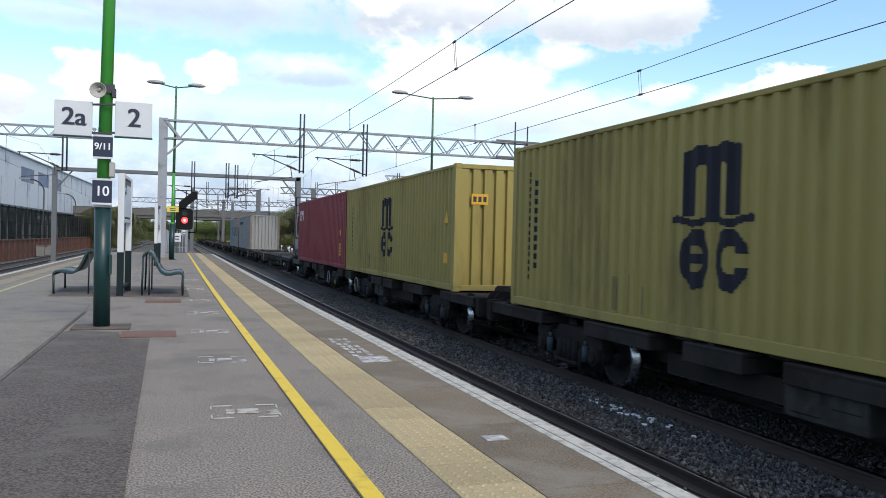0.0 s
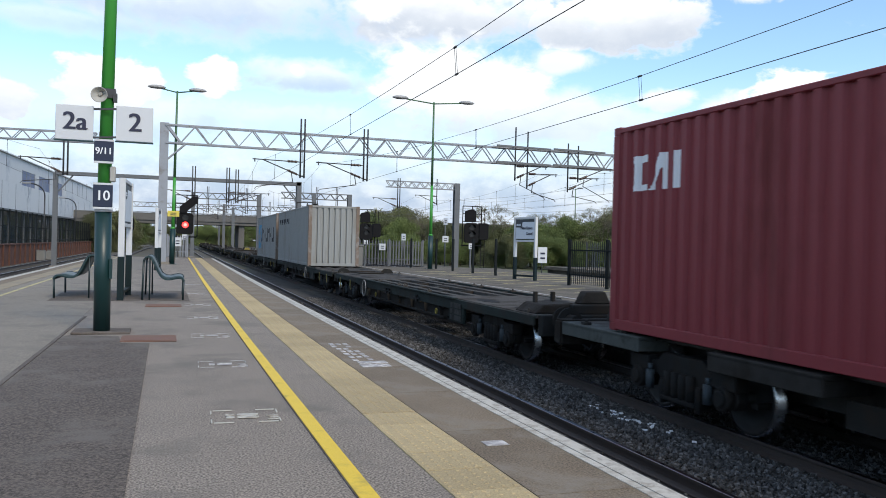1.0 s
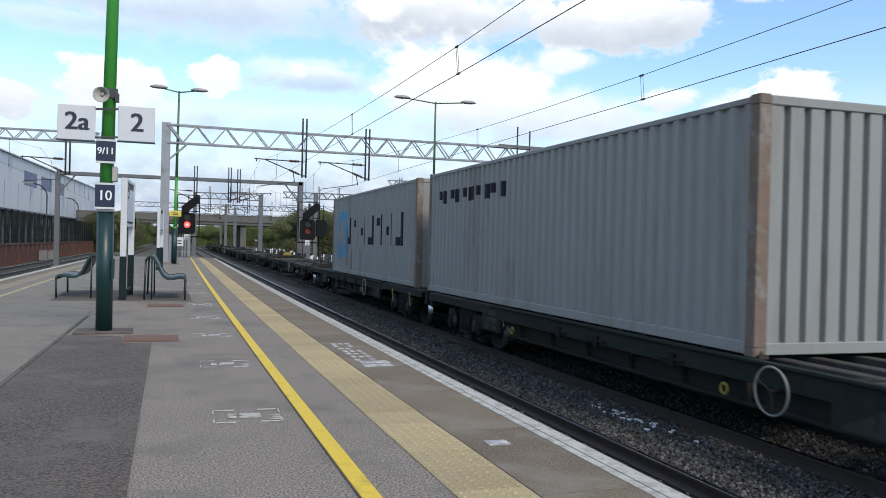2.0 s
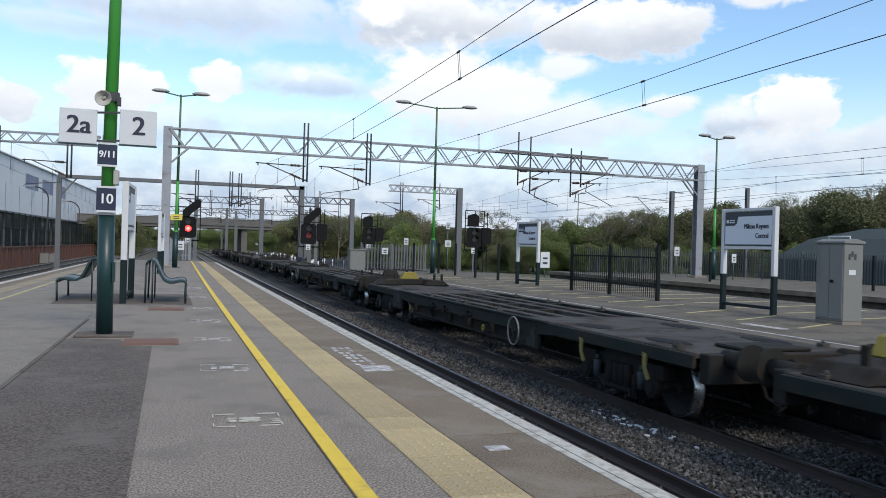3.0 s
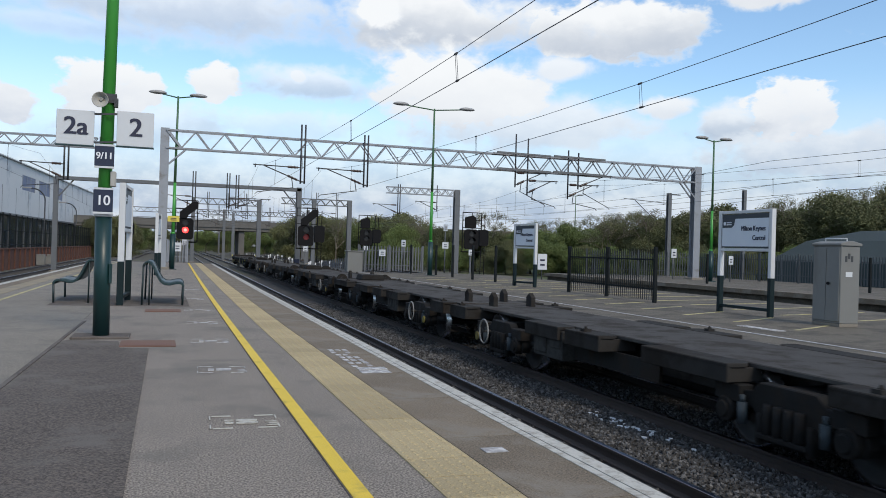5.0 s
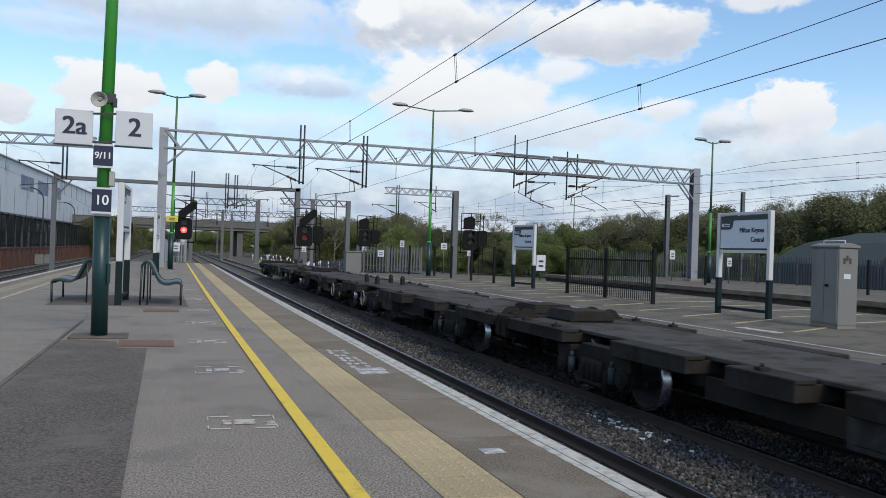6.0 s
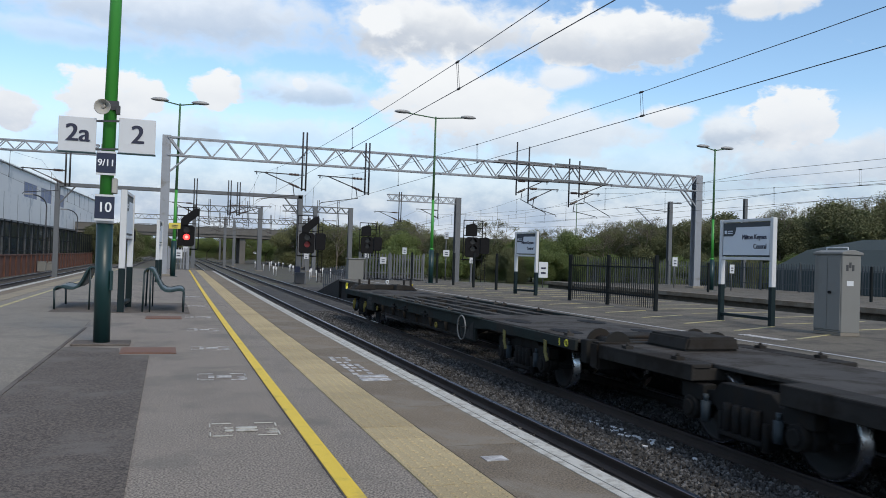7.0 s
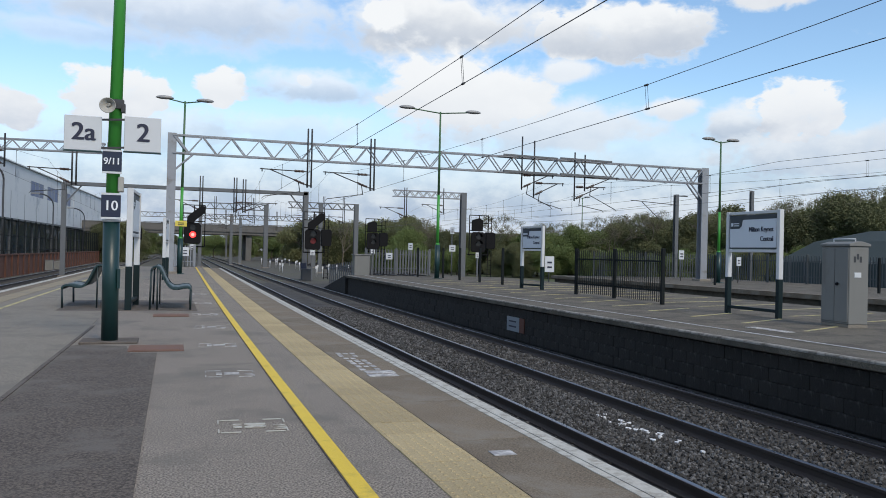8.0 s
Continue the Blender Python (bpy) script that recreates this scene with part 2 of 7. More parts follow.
M_YSIGN = mat("yellow_sign", (0.62, 0.5, 0.08), 0.5, vary=0.05)
M_LAMPHEAD = mat("grey_lamp_head", (0.30, 0.30, 0.30), 0.45, vary=0.06, bump=0.02)
M_SPEAKER = mat("beige_speaker", (0.36, 0.35, 0.32), 0.5, vary=0.06)
M_BROWNWALL = mat("rusty_brown_wall", (0.115, 0.045, 0.03), 0.85, vary=0.25, scale=1.0, dirt=(0.07, 0.04, 0.03), dirt_amount=0.4, streak=0.3)
M_BLD = mat("white_cladding", (0.56, 0.575, 0.59), 0.5, vary=0.05, scale=0.3, bump=0.02, dirt=(0.32, 0.36, 0.41), dirt_amount=0.25, dirt_scale=0.2)
M_BLDGLASS = mat("dark_glazing", (0.03, 0.045, 0.06), 0.08, vary=0.2, scale=0.2, bump=0)
M_BLUEGLASS = mat("blue_glazing", (0.035, 0.075, 0.19), 0.35, vary=0.3, scale=0.3, bump=0, spec=0.15)
M_FENCEGREY = mat("dark_weathered_galvanising", (0.078, 0.088, 0.092), 0.75, vary=0.25, scale=2, spec=0.2)
M_FENCED = mat("dark_fence_paint", (0.010, 0.013, 0.014), 0.75, vary=0.15, spec=0.15)
M_BRIDGE = mat("weathered_bridge_concrete", (0.125, 0.12, 0.112), 0.9, vary=0.15, scale=0.3, dirt=(0.10, 0.095, 0.09), dirt_amount=0.35, dirt_scale=0.2, streak=0.3)
M_SHED = mat("blue_grey_cladding", (0.05, 0.064, 0.066), 0.9, vary=0.2, scale=0.5, spec=0.1)
# train
M_CONT_Y = mat("ochre_container_paint", (0.275, 0.218, 0.056), 0.65, vary=0.07, scale=1.2, fine=25, bump=0.05, dirt=(0.19, 0.148, 0.05), dirt_amount=0.38, dirt_scale=0.8, streak=0.25)
M_CONT_R = mat("red_container_paint", (0.205, 0.020, 0.027), 0.55, vary=0.08, scale=1.2, fine=25, bump=0.05, dirt=(0.15, 0.025, 0.025), dirt_amount=0.3, dirt_scale=0.9, streak=0.25)
M_CONT_G = mat("grey_container_paint", (0.25, 0.258, 0.25), 0.6, vary=0.08, scale=1.2, fine=25, bump=0.05, dirt=(0.21, 0.195, 0.175), dirt_amount=0.3, dirt_scale=0.9, streak=0.22)
M_RUSTPOST = mat("rust_stained_post", (0.17, 0.125, 0.095), 0.85, vary=0.35, scale=4, dirt=(0.26, 0.25, 0.24), dirt_amount=0.35, dirt_scale=3)
M_ROOF = mat("container_roof", (0.32, 0.31, 0.27), 0.7, vary=0.15, scale=1)
M_LOGO = mat("dark_logo_paint", (0.022, 0.022, 0.030), 0.7, vary=0.3, scale=4, spec=0.15)
M_RUB = mat("brown_rub_marks", (0.17, 0.135, 0.05), 0.75, vary=0.3, scale=5)
M_LOGOBLUE = mat("flaking_blue_paint", (0.055, 0.26, 0.43), 0.6, vary=0.15, scale=3, dirt=(0.3, 0.3, 0.29), dirt_amount=0.4, dirt_scale=2.2)
M_STICKER = mat("orange_sticker", (0.62, 0.34, 0.015), 0.5, vary=0.08)
M_WAGON = mat("grimy_wagon_steel", (0.020, 0.020, 0.019), 0.8, vary=0.35, scale=2.5, dirt=(0.032, 0.025, 0.02), dirt_amount=0.45, dirt_scale=1.5, spec=0.15)
M_WAGONGREEN = mat("grimy_green_solebar", (0.013, 0.021, 0.019), 0.75, vary=0.4, scale=3, dirt=(0.034, 0.030, 0.026), dirt_amount=0.42, dirt_scale=1.4, spec=0.2)
M_DECK = mat("brown_grey_deck", (0.062, 0.058, 0.054), 0.8, vary=0.3, scale=2, dirt=(0.036, 0.030, 0.026), dirt_amount=0.45, dirt_scale=1.6, spec=0.15)
M_OUTRIG = mat("dusty_grey_green_steel", (0.066, 0.073, 0.068), 0.85, vary=0.4, scale=2.5, dirt=(0.03, 0.027, 0.024), dirt_amount=0.4, dirt_scale=2.0, spec=0.2)
M_BROWNSTEEL = mat("brown_oxide_steel", (0.029, 0.027, 0.025), 0.85, vary=0.3, scale=2.5, dirt=(0.02, 0.016, 0.013), dirt_amount=0.45, spec=0.15)
M_BOGIE = mat("black_greasy_bogie", (0.010, 0.010, 0.010), 0.7, vary=0.4, scale=6, dirt=(0.022, 0.018, 0.015), dirt_amount=0.4, dirt_scale=4, spec=0.2)
M_LEVER = mat("dull_yellow_lever", (0.20, 0.17, 0.05), 0.75, vary=0.25, scale=8, dirt=(0.06, 0.05, 0.03), dirt_amount=0.35)
M_TREAD = mat("bright_wheel_tread", (0.62, 0.62, 0.63), 0.28, metal=1.0, vary=0.1, bump=0)
M_WHEEL = mat("dark_wheel", (0.017, 0.016, 0.015), 0.65, vary=0.3)
M_HANDW = mat("pale_handwheel_paint", (0.22, 0.22, 0.21), 0.55, vary=0.15, scale=8)
M_PANEL = mat("grimy_grey_panel", (0.040, 0.040, 0.038), 0.7, vary=0.3, scale=4, dirt=(0.022, 0.02, 0.018), dirt_amount=0.5, dirt_scale=3, spec=0.2)
M_YELLOWPART = mat("grimy_yellow_fitting", (0.23, 0.18, 0.03), 0.7, vary=0.25, scale=6, dirt=(0.1, 0.08, 0.03), dirt_amount=0.35)
M_YELLOWCLEAN = mat("bright_yellow_fitting", (0.7, 0.62, 0.05), 0.55, vary=0.1)
# plants
M_BARK = mat("brown_bark", (0.075, 0.058, 0.042), 0.95, vary=0.3, scale=4, bump=0.5)
M_LEAF_A = mat("spring_green_leaves", (0.128, 0.168, 0.052), 0.75, vary=0.4, scale=0.5, fine=3, bump=0, each=0.2)
M_LEAF_B = mat("olive_leaves", (0.132, 0.140, 0.062), 0.8, vary=0.4, scale=0.5, fine=3, bump=0, each=0.2)
M_LEAF_C = mat("dark_green_leaves", (0.098, 0.110, 0.050), 0.8, vary=0.4, scale=0.5, fine=3, bump=0, each=0.2)
M_TWIG = mat("bare_twigs", (0.16, 0.135, 0.105), 0.95, vary=0.3, scale=1, bump=0)


# ---- building blocks ----
def box(bm, x0, x1, y0, y1, z0, z1, rot=None):
    vs = [bm.verts.new((x, y, z)) for x in (x0, x1) for y in (y0, y1) for z in (z0, z1)]
    for f in ((0, 1, 3, 2), (4, 6, 7, 5), (0, 4, 5, 1), (2, 3, 7, 6), (0, 2, 6, 4), (1, 5, 7, 3)):
        bm.faces.new([vs[i] for i in f])
    return vs


def tube(bm, p, q, r, n=8, r2=None, caps=True):
    p, q = Vector(p), Vector(q)
    m = (q - p).to_track_quat("Z", "Y").to_matrix()
    r2 = r if r2 is None else r2
    a = [bm.verts.new(p + m @ Vector((r * math.cos(i * math.tau / n), r * math.sin(i * math.tau / n), 0))) for i in range(n)]
    b = [bm.verts.new(q + m @ Vector((r2 * math.cos(i * math.tau / n), r2 * math.sin(i * math.tau / n), 0))) for i in range(n)]
    for i in range(n):
        f = bm.faces.new((a[i], a[(i + 1) % n], b[(i + 1) % n], b[i]))
        f.smooth = n > 6
    if caps:
        bm.faces.new(a[::-1]), bm.faces.new(b)


def beam(bm, p, q, w, h=None):
    """A square bar from p to q."""
    p, q, h = Vector(p), Vector(q), h or w
    d = (q - p).normalized()
    side = d.cross(Vector((0, 0, 1)))
    side = side.normalized() if side.length > 1e-4 else Vector((1, 0, 0))
    up = side.cross(d).normalized()
    ends = []
    for c in (p, q):
        ends.append([bm.verts.new(c + side * sx * w / 2 + up * sz * h / 2) for sx, sz in ((-1, -1), (1, -1), (1, 1), (-1, 1))])
    for i in range(4):
        bm.faces.new((ends[0][i], ends[0][(i + 1) % 4], ends[1][(i + 1) % 4], ends[1][i]))
    bm.faces.new(ends[0][::-1]), bm.faces.new(ends[1])


def prism(bm, pts, axis, lo, hi):
    """A flat outline pushed from lo to hi along an axis. pts: (x, z) for y, (y, z) for x, (x, y) for z."""
    def at(a, b, c):
        return {"x": (c, a, b), "y": (a, c, b), "z": (a, b, c)}[axis]
    u = [bm.verts.new(at(a, b, lo)) for a, b in pts]
    v = [bm.verts.new(at(a, b, hi)) for a, b in pts]
    n = len(pts)
    for i in range(n):
        bm.faces.new((u[i], u[(i + 1) % n], v[(i + 1) % n], v[i]))
    bm.faces.new(u[::-1]), bm.faces.new(v)


def ring(bm, c, r, thick, axis="x", n=24, m=6):
    c = Vector(c)
    rows = []
    for i in range(n):
        a = i * math.tau / n
        row = []
        for j in range(m):
            b = j * math.tau / m
            rr = r + thick * math.cos(b)
            u, v, w = rr * math.cos(a), rr * math.sin(a), thick * math.sin(b)
            row.append(bm.verts.new(c + Vector((w, u, v) if axis == "x" else (u, w, v) if axis == "y" else (u, v, w))))
        rows.append(row)
    for i in range(n):
        for j in range(m):
            f = bm.faces.new((rows[i][j], rows[(i + 1) % n][j], rows[(i + 1) % n][(j + 1) % m], rows[i][(j + 1) % m]))
            f.smooth = True


def sweep(bm, profile, y0, y1, step=2.0, closed=True):
    """Carries an outline of (offset, z) along the curve of the line."""
    n = max(1, int(round((y1 - y0) / step)))
    rows = []
    for i in range(n + 1):
        y = y0 + (y1 - y0) * i / n
        rows.append([bm.verts.new(on_line(o, y, z)) for o, z in profile])
    k = len(profile)
    for a, b in zip(rows, rows[1:]):
        for j in range(k if closed else k - 1):
            bm.faces.new((a[j], a[(j + 1) % k], b[(j + 1) % k], b[j]))
    if closed:
        bm.faces.new(rows[0][::-1]), bm.faces.new(rows[-1])


def soften(bm, w=0.01, seg=1, angle=35):
    bm.normal_update()
    es = [e for e in bm.edges if len(e.link_faces) == 2 and e.calc_face_angle(0) > radians(angle)]
    if es:
        bmesh.ops.bevel(bm, geom=es, offset=w, segments=seg, affect="EDGES", clamp_overlap=True)


def mesh_of(name, bm, material):
    bmesh.ops.recalc_face_normals(bm, faces=bm.faces)
    me = bpy.data.meshes.new(name)
    bm.to_mesh(me)
    bm.free()
    me.materials.append(material)
    return me


def part(name, bm, material, parent=None, label=""):
    """Links a bmesh (or a ready mesh) as one object under a thing or a part."""
    me = bm if isinstance(bm, bpy.types.Mesh) else mesh_of(name, bm, material)
    ob = new(name, me)
    if parent is not None:
        ob.parent = parent
    if label:
        ob["label"] = label
    return ob


def thing(name, label, category, group="", kind="", at=None):
    ob = new(name)
    ob.empty_display_size = 0.2
    if at is not None:
        ob.matrix_basis = at
    return tagged(ob, label, category, group, kind)


def bms():
    return bmesh.new()


def text_mesh(string, size, depth, material, align="CENTER"):
    cu = bpy.data.curves.new("lettering", "FONT")
    cu.body, cu.size, cu.extrude, cu.align_x, cu.align_y = string, size, depth, align, "CENTER"
    cu.resolution_u = 4
    ob = bpy.data.objects.new("lettering", cu)
    scene.collection.objects.link(ob)
    dg = bpy.context.evaluated_depsgraph_get()
    me = bpy.data.meshes.new_from_object(ob.evaluated_get(dg))
    bpy.data.objects.remove(ob)
    me.materials.clear()
    me.materials.append(material)
    return me


def lettering(string, size, m, material, parent, align="CENTER", squeeze=1.0, bold=0.0):
    me = text_mesh(string, size, 0.004, material, align)
    if bold:
        # thicken the strokes by a second, shifted outline in the same mesh
        b = bmesh.new()
        b.from_mesh(me)
        geo = bmesh.ops.duplicate(b, geom=b.verts[:] + b.edges[:] + b.faces[:])["geom"]
        bmesh.ops.translate(b, verts=[v for v in geo if isinstance(v, bmesh.types.BMVert)], vec=(bold, 0, 0.0006))
        b.to_mesh(me)
        b.free()
    ob = new("lettering", me)
    ob.parent = parent
    ob.matrix_basis = m @ Matrix.Diagonal((squeeze, 1, 1, 1))
    return ob


# ---- setting: ground, platforms, tracks ----
def structure(name, bm, material, label, category):
    return tagged(part(name, bm, material), label, category, kind="structure")


def build_ground():
    bm = bms()
    n = 40
    def warp(i):
        u = i / n * 2 - 1
        return 2400 * u * abs(u)
    vs = [[bm.verts.new((warp(i), warp(j), -1.25)) for j in range(n + 1)] for i in range(n + 1)]
    for i in range(n):
        for j in range(n):
            bm.faces.new((vs[i][j], vs[i + 1][j], vs[i + 1][j + 1], vs[i][j + 1]))
    structure("ground", bm, M_GROUND, "flat rough grassy ground running to the horizon", "ground")
    bm = bms()
    sweep(bm, [(-12.5, -1.24), (-12.2, BED - 0.06), (-8, BED), (0, BED), (30, BED), (31, BED - 0.1), (31.2, -1.24)], -60, 60, 4)
    structure("trackbed", bm, M_BALLAST, "grey stone ballast bed under the tracks", "trackbed")
    bm = bms()
    sweep(bm, [(-12.5, -1.24), (-12.2, BED - 0.08), (-8, BED - 0.03), (30, BED - 0.03), (31.2, -1.24)], 60, 420, 20)
    structure("trackbed_far", bm, M_BEDFAR, "weedy brown-grey ballast bed of the far tracks", "trackbed")


def track(off, y0, y1, label):
    root = thing("track", label, "railway track", "tracks", "structure")
    for s in (-1, 1):
        c = off + s * GAUGE
        bm = bms()
        sweep(bm, [(c - 0.07, RAIL - 0.16), (c + 0.07, RAIL - 0.16), (c + 0.07, RAIL - 0.14), (c + 0.012, RAIL - 0.11), (c + 0.012, RAIL - 0.045),
                   (c + 0.035, RAIL - 0.035), (c + 0.035, RAIL - 0.004), (c - 0.035, RAIL - 0.004), (c - 0.035, RAIL - 0.035), (c - 0.012, RAIL - 0.045),
                   (c - 0.012, RAIL - 0.11), (c - 0.07, RAIL - 0.14)], y0, y1, 3.0)
        rail = part("rail", bm, M_RAIL, root, "rust-brown steel rail")
        bm = bms()
        sweep(bm, [(c - 0.033, RAIL - 0.0035), (c - 0.026, RAIL), (c + 0.026, RAIL), (c + 0.033, RAIL - 0.0035)], y0, y1, 3.0, closed=False)
        part("running_surface", bm, M_RAILTOP, rail, "dull polished rail head")
    bm = bms()
    prism(bm, [(-1.25, RAIL - 0.24), (1.25, RAIL - 0.24), (1.22, RAIL - 0.165), (0.5, RAIL - 0.165), (0.35, RAIL - 0.2), (-0.35, RAIL - 0.2), (-0.5, RAIL - 0.165), (-1.22, RAIL - 0.165)], "y", -0.13, 0.13)
    me = mesh_of("sleeper", bm, M_SLEEPER)
    y = max(y0, -8) + 0.3
    while y < min(y1, 100):
        ob = part("sleeper", me, None, root)
        p = on_line(off, y)
        ob.matrix_basis = pose(p.x, p.y, 0, 0, 0, -math.degrees(math.atan(slope(y))))
        y += 0.68
    return root


def build_stones():
    """Loose ballast, real stones along the stretch that the camera sees nearest."""
    rng = np.random.default_rng(5)
    base = np.array([(1, 0, 0), (-1, 0, 0), (0, 1, 0), (0, -1, 0), (0, 0, 1), (0, 0, -1)], float)
    tri = np.array([(0, 2, 4), (2, 1, 4), (1, 3, 4), (3, 0, 4), (2, 0, 5), (1, 2, 5), (3, 1, 5), (0, 3, 5)])
    spots = []
    for count, lo, hi, y0, y1 in ((11000, 4.9, 6.5, 3.5, 14), (9000, 4.9, 6.5, 14, 34), (5000, 6.65, 8.0, 5, 16), (3500, 6.65, 8.0, 16, 34), (3000, 8.15, 8.7, 5, 22), (2500, 3.4, 4.75, 4, 40), (2500, -6.6, -5.3, 18, 60)):
        u = rng.random(count)
        y = y0 + (y1 - y0) * u
        x = lo + (hi - lo) * rng.random(count)
        spots += [(a, b) for a, b in zip(x, y)]
    verts, faces = [], []
    for k, (o, y) in enumerate(spots):
        p = on_line(o, y)
        s = rng.uniform(0.018, 0.036) * (1 if y < 16 else 1.35)
        v = base * rng.uniform(0.6, 1.25, (6, 1)) * s
        q, _ = np.linalg.qr(rng.normal(size=(3, 3)))
        mid = math.cos((o - 5.7) * 2.0) * 0.02 if 4.9 < o < 6.5 else 0
        v = v @ q + (p.x, p.y, BED + 0.008 + mid + rng.uniform(-0.006, 0.012))
        verts.append(v)
        faces.append(tri + 6 * k)
    me = bpy.data.meshes.new("ballast_stones")
    me.from_pydata(np.concatenate(verts).tolist(), [], np.concatenate(faces).tolist())
    m = bpy.data.materials.new("crushed_stone")
    m.use_nodes = True
    g = Graph(m.node_tree)
    p = g.node("ShaderNodeBsdfPrincipled")
    out = g.node("ShaderNodeOutputMaterial")
    g.put(out.inputs[0], p.outputs[0])
    isl = g.node("ShaderNodeNewGeometry").outputs["Random Per Island"]
    ramp = g.node("ShaderNodeValToRGB")
    g.put(ramp.inputs[0], isl)
    e = ramp.color_ramp.elements
    e[0].color, e[1].color = (0.022, 0.020, 0.018, 1), (0.15, 0.147, 0.145, 1)
    mid = e.new(0.6)
    mid.color = (0.062, 0.060, 0.058, 1)
    g.put(p.inputs["Base Color"], ramp.outputs[0])
    p.inputs["Roughness"].default_value = 0.9
    me.materials.append(m)
    tagged(new("ballast_stones", me), "loose crushed grey ballast stones between the rails", "ballast", kind="stuff")


def flat_strip(bm, a, b, y0, y1, z, step=1.5):
    sweep(bm, [(a, 0.0), (b, 0.0), (b, z), (a, z)], y0, y1, step)


PLAT_END = 58.5


def build_near_platform():
    root = thing("platform_near", "grey asphalt island platform with yellow line and tactile paving", "platform", kind="structure")
    bm = bms()
    sweep(bm, [(LEFT_EDGE + 0.55, -1.2), (LEFT_EDGE + 0.55, 0.0), (EDGE - 0.76, 0.0), (EDGE - 0.76, -1.2)], -14, PLAT_END, 2)
    part("surface", bm, M_ASPHALT, root, "worn pale grey asphalt")
    # both side walls use the block colour that has shade mixed in
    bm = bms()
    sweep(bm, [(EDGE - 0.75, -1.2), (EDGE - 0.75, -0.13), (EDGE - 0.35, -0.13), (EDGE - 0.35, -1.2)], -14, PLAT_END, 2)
    part("platform_wall", bm, M_WALL, root, "block platform wall, coloured dark for shade")
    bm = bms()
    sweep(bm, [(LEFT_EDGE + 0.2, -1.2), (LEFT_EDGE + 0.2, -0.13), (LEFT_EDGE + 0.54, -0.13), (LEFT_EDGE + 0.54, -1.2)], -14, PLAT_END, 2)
    part("platform_wall", bm, M_WALL, root, "block platform wall, coloured dark for shade")
    # ramp down at the end
    bm = bms()
    prism(bm, [(PLAT_END, -1.2), (PLAT_END + 9, -1.2), (PLAT_END + 9, -1.1), (PLAT_END, -0.02)], "x", LEFT_EDGE + 1.6, EDGE + 0.2)
    part("ramp", bm, M_PATCH, root, "dark asphalt ramp")
    # pale concrete towards the other edge
    bm = bms()
    sweep(bm, [(LEFT_EDGE + 0.56, 0.0), (-1.25, 0.0), (-1.25, 0.005), (LEFT_EDGE + 0.56, 0.005)], 14.25, PLAT_END - 0.2)
    prism(bm, [(-3.99, -13.0), (-1.745, -13.0), (-1.15, 14.25), (-3.99, 14.25)], "z", 0.0, 0.005)
    part("pale_paving", bm, M_CONC, root, "pale worn concrete paving")
    bm = bms()
    prism(bm, [(-1.765, -13.0), (-1.715, -13.0), (-1.115, 14.25), (-1.16, 14.25)], "z", 0.0, 0.009)
    part("drain_line", bm, M_PATCH, root, "narrow dark drain joint")
    bm = bms()
    vs = [(-1.69, -13.0), (-0.16, -13.0), (-0.15, 4.7), (-0.135, 8.0), (-0.125, 10.55), (-0.45, 10.6), (-0.5, 11.3), (-1.1, 11.5), (-1.17, 11.4)]
    prism(bm, vs, "z", 0.0, 0.007)
    part("dark_patch", bm, M_PATCH, root, "darker relaid asphalt patch")
    bm = bms()
    flat_strip(bm, 0.948, 1.048, -13, PLAT_END - 0.5, 0.009, 0.75)
    part("yellow_line", bm, M_YELLOW, root, "bright yellow safety line")
    bm = bms()
    flat_strip(bm, 0.938, 0.945, -13, PLAT_END - 0.5, 0.007, 0.75)
    part("joint", bm, M_PATCH, root, "dark joint beside the yellow line")
    bm = bms()
    flat_strip(bm, LEFT_EDGE + 1.25, LEFT_EDGE + 1.33, -13, PLAT_END - 0.5, 0.010)
    part("yellow_line", bm, M_YELLOW_OLD, root, "faded yellow safety line")
    bm = bms()
    flat_strip(bm, LEFT_EDGE + 0.57, LEFT_EDGE + 0.97, -13, PLAT_END - 0.5, 0.012)
    part("tactile_strip", bm, M_TACTILE_PALE, root, "buff tactile strip along the other edge")
    # coping stones with a white-painted nose
    for off, wid, y0 in ((EDGE, 0.75, -8.0), (LEFT_EDGE, -0.55, 12.0)):
        s = 1 if wid > 0 else -1
        length = 1.48
        bm = bms()
        prism(bm, [(-wid, -0.12), (-0.03 * s, -0.12), (0, -0.10), (0, -0.012), (-0.012 * s, 0.0), (-wid, 0.0)], "y", 0.006, length - 0.006)
        me = mesh_of("coping_stone", bm, M_COPING)
        bm = bms()
        prism(bm, [(-0.185 * s, -0.001), (-0.185 * s, 0.004), (-0.128 * s, 0.004), (-0.128 * s, -0.001)], "y", 0.0, length)
        prism(bm, [(-0.119 * s, 0.0), (-0.119 * s, 0.005), (-0.013 * s, 0.005), (0.0045 * s, -0.012), (0.0045 * s, -0.075), (0.0, -0.075)], "y", 0.0, length)
        white = mesh_of("white_edge_line", bm, M_WHITE)
        y = y0
        while y < PLAT_END - 1.5:
            p = on_line(off, y)
            m = pose(p.x, p.y, 0.003, 0, 0, -math.degrees(math.atan(slope(y + 0.7))))
            ob = part("coping_stone", me, None, root)
            ob.matrix_basis = m
            w = part("white_edge_line", white, None, ob)
            w.matrix_basis = Matrix.Identity(4)
            y += length
    # tactile slabs with blisters
    bm = bms()
    w, l = 0.416, 0.398
    box(bm, 0.004, w - 0.004, 0.003, l - 0.003, -0.05, 0.0)
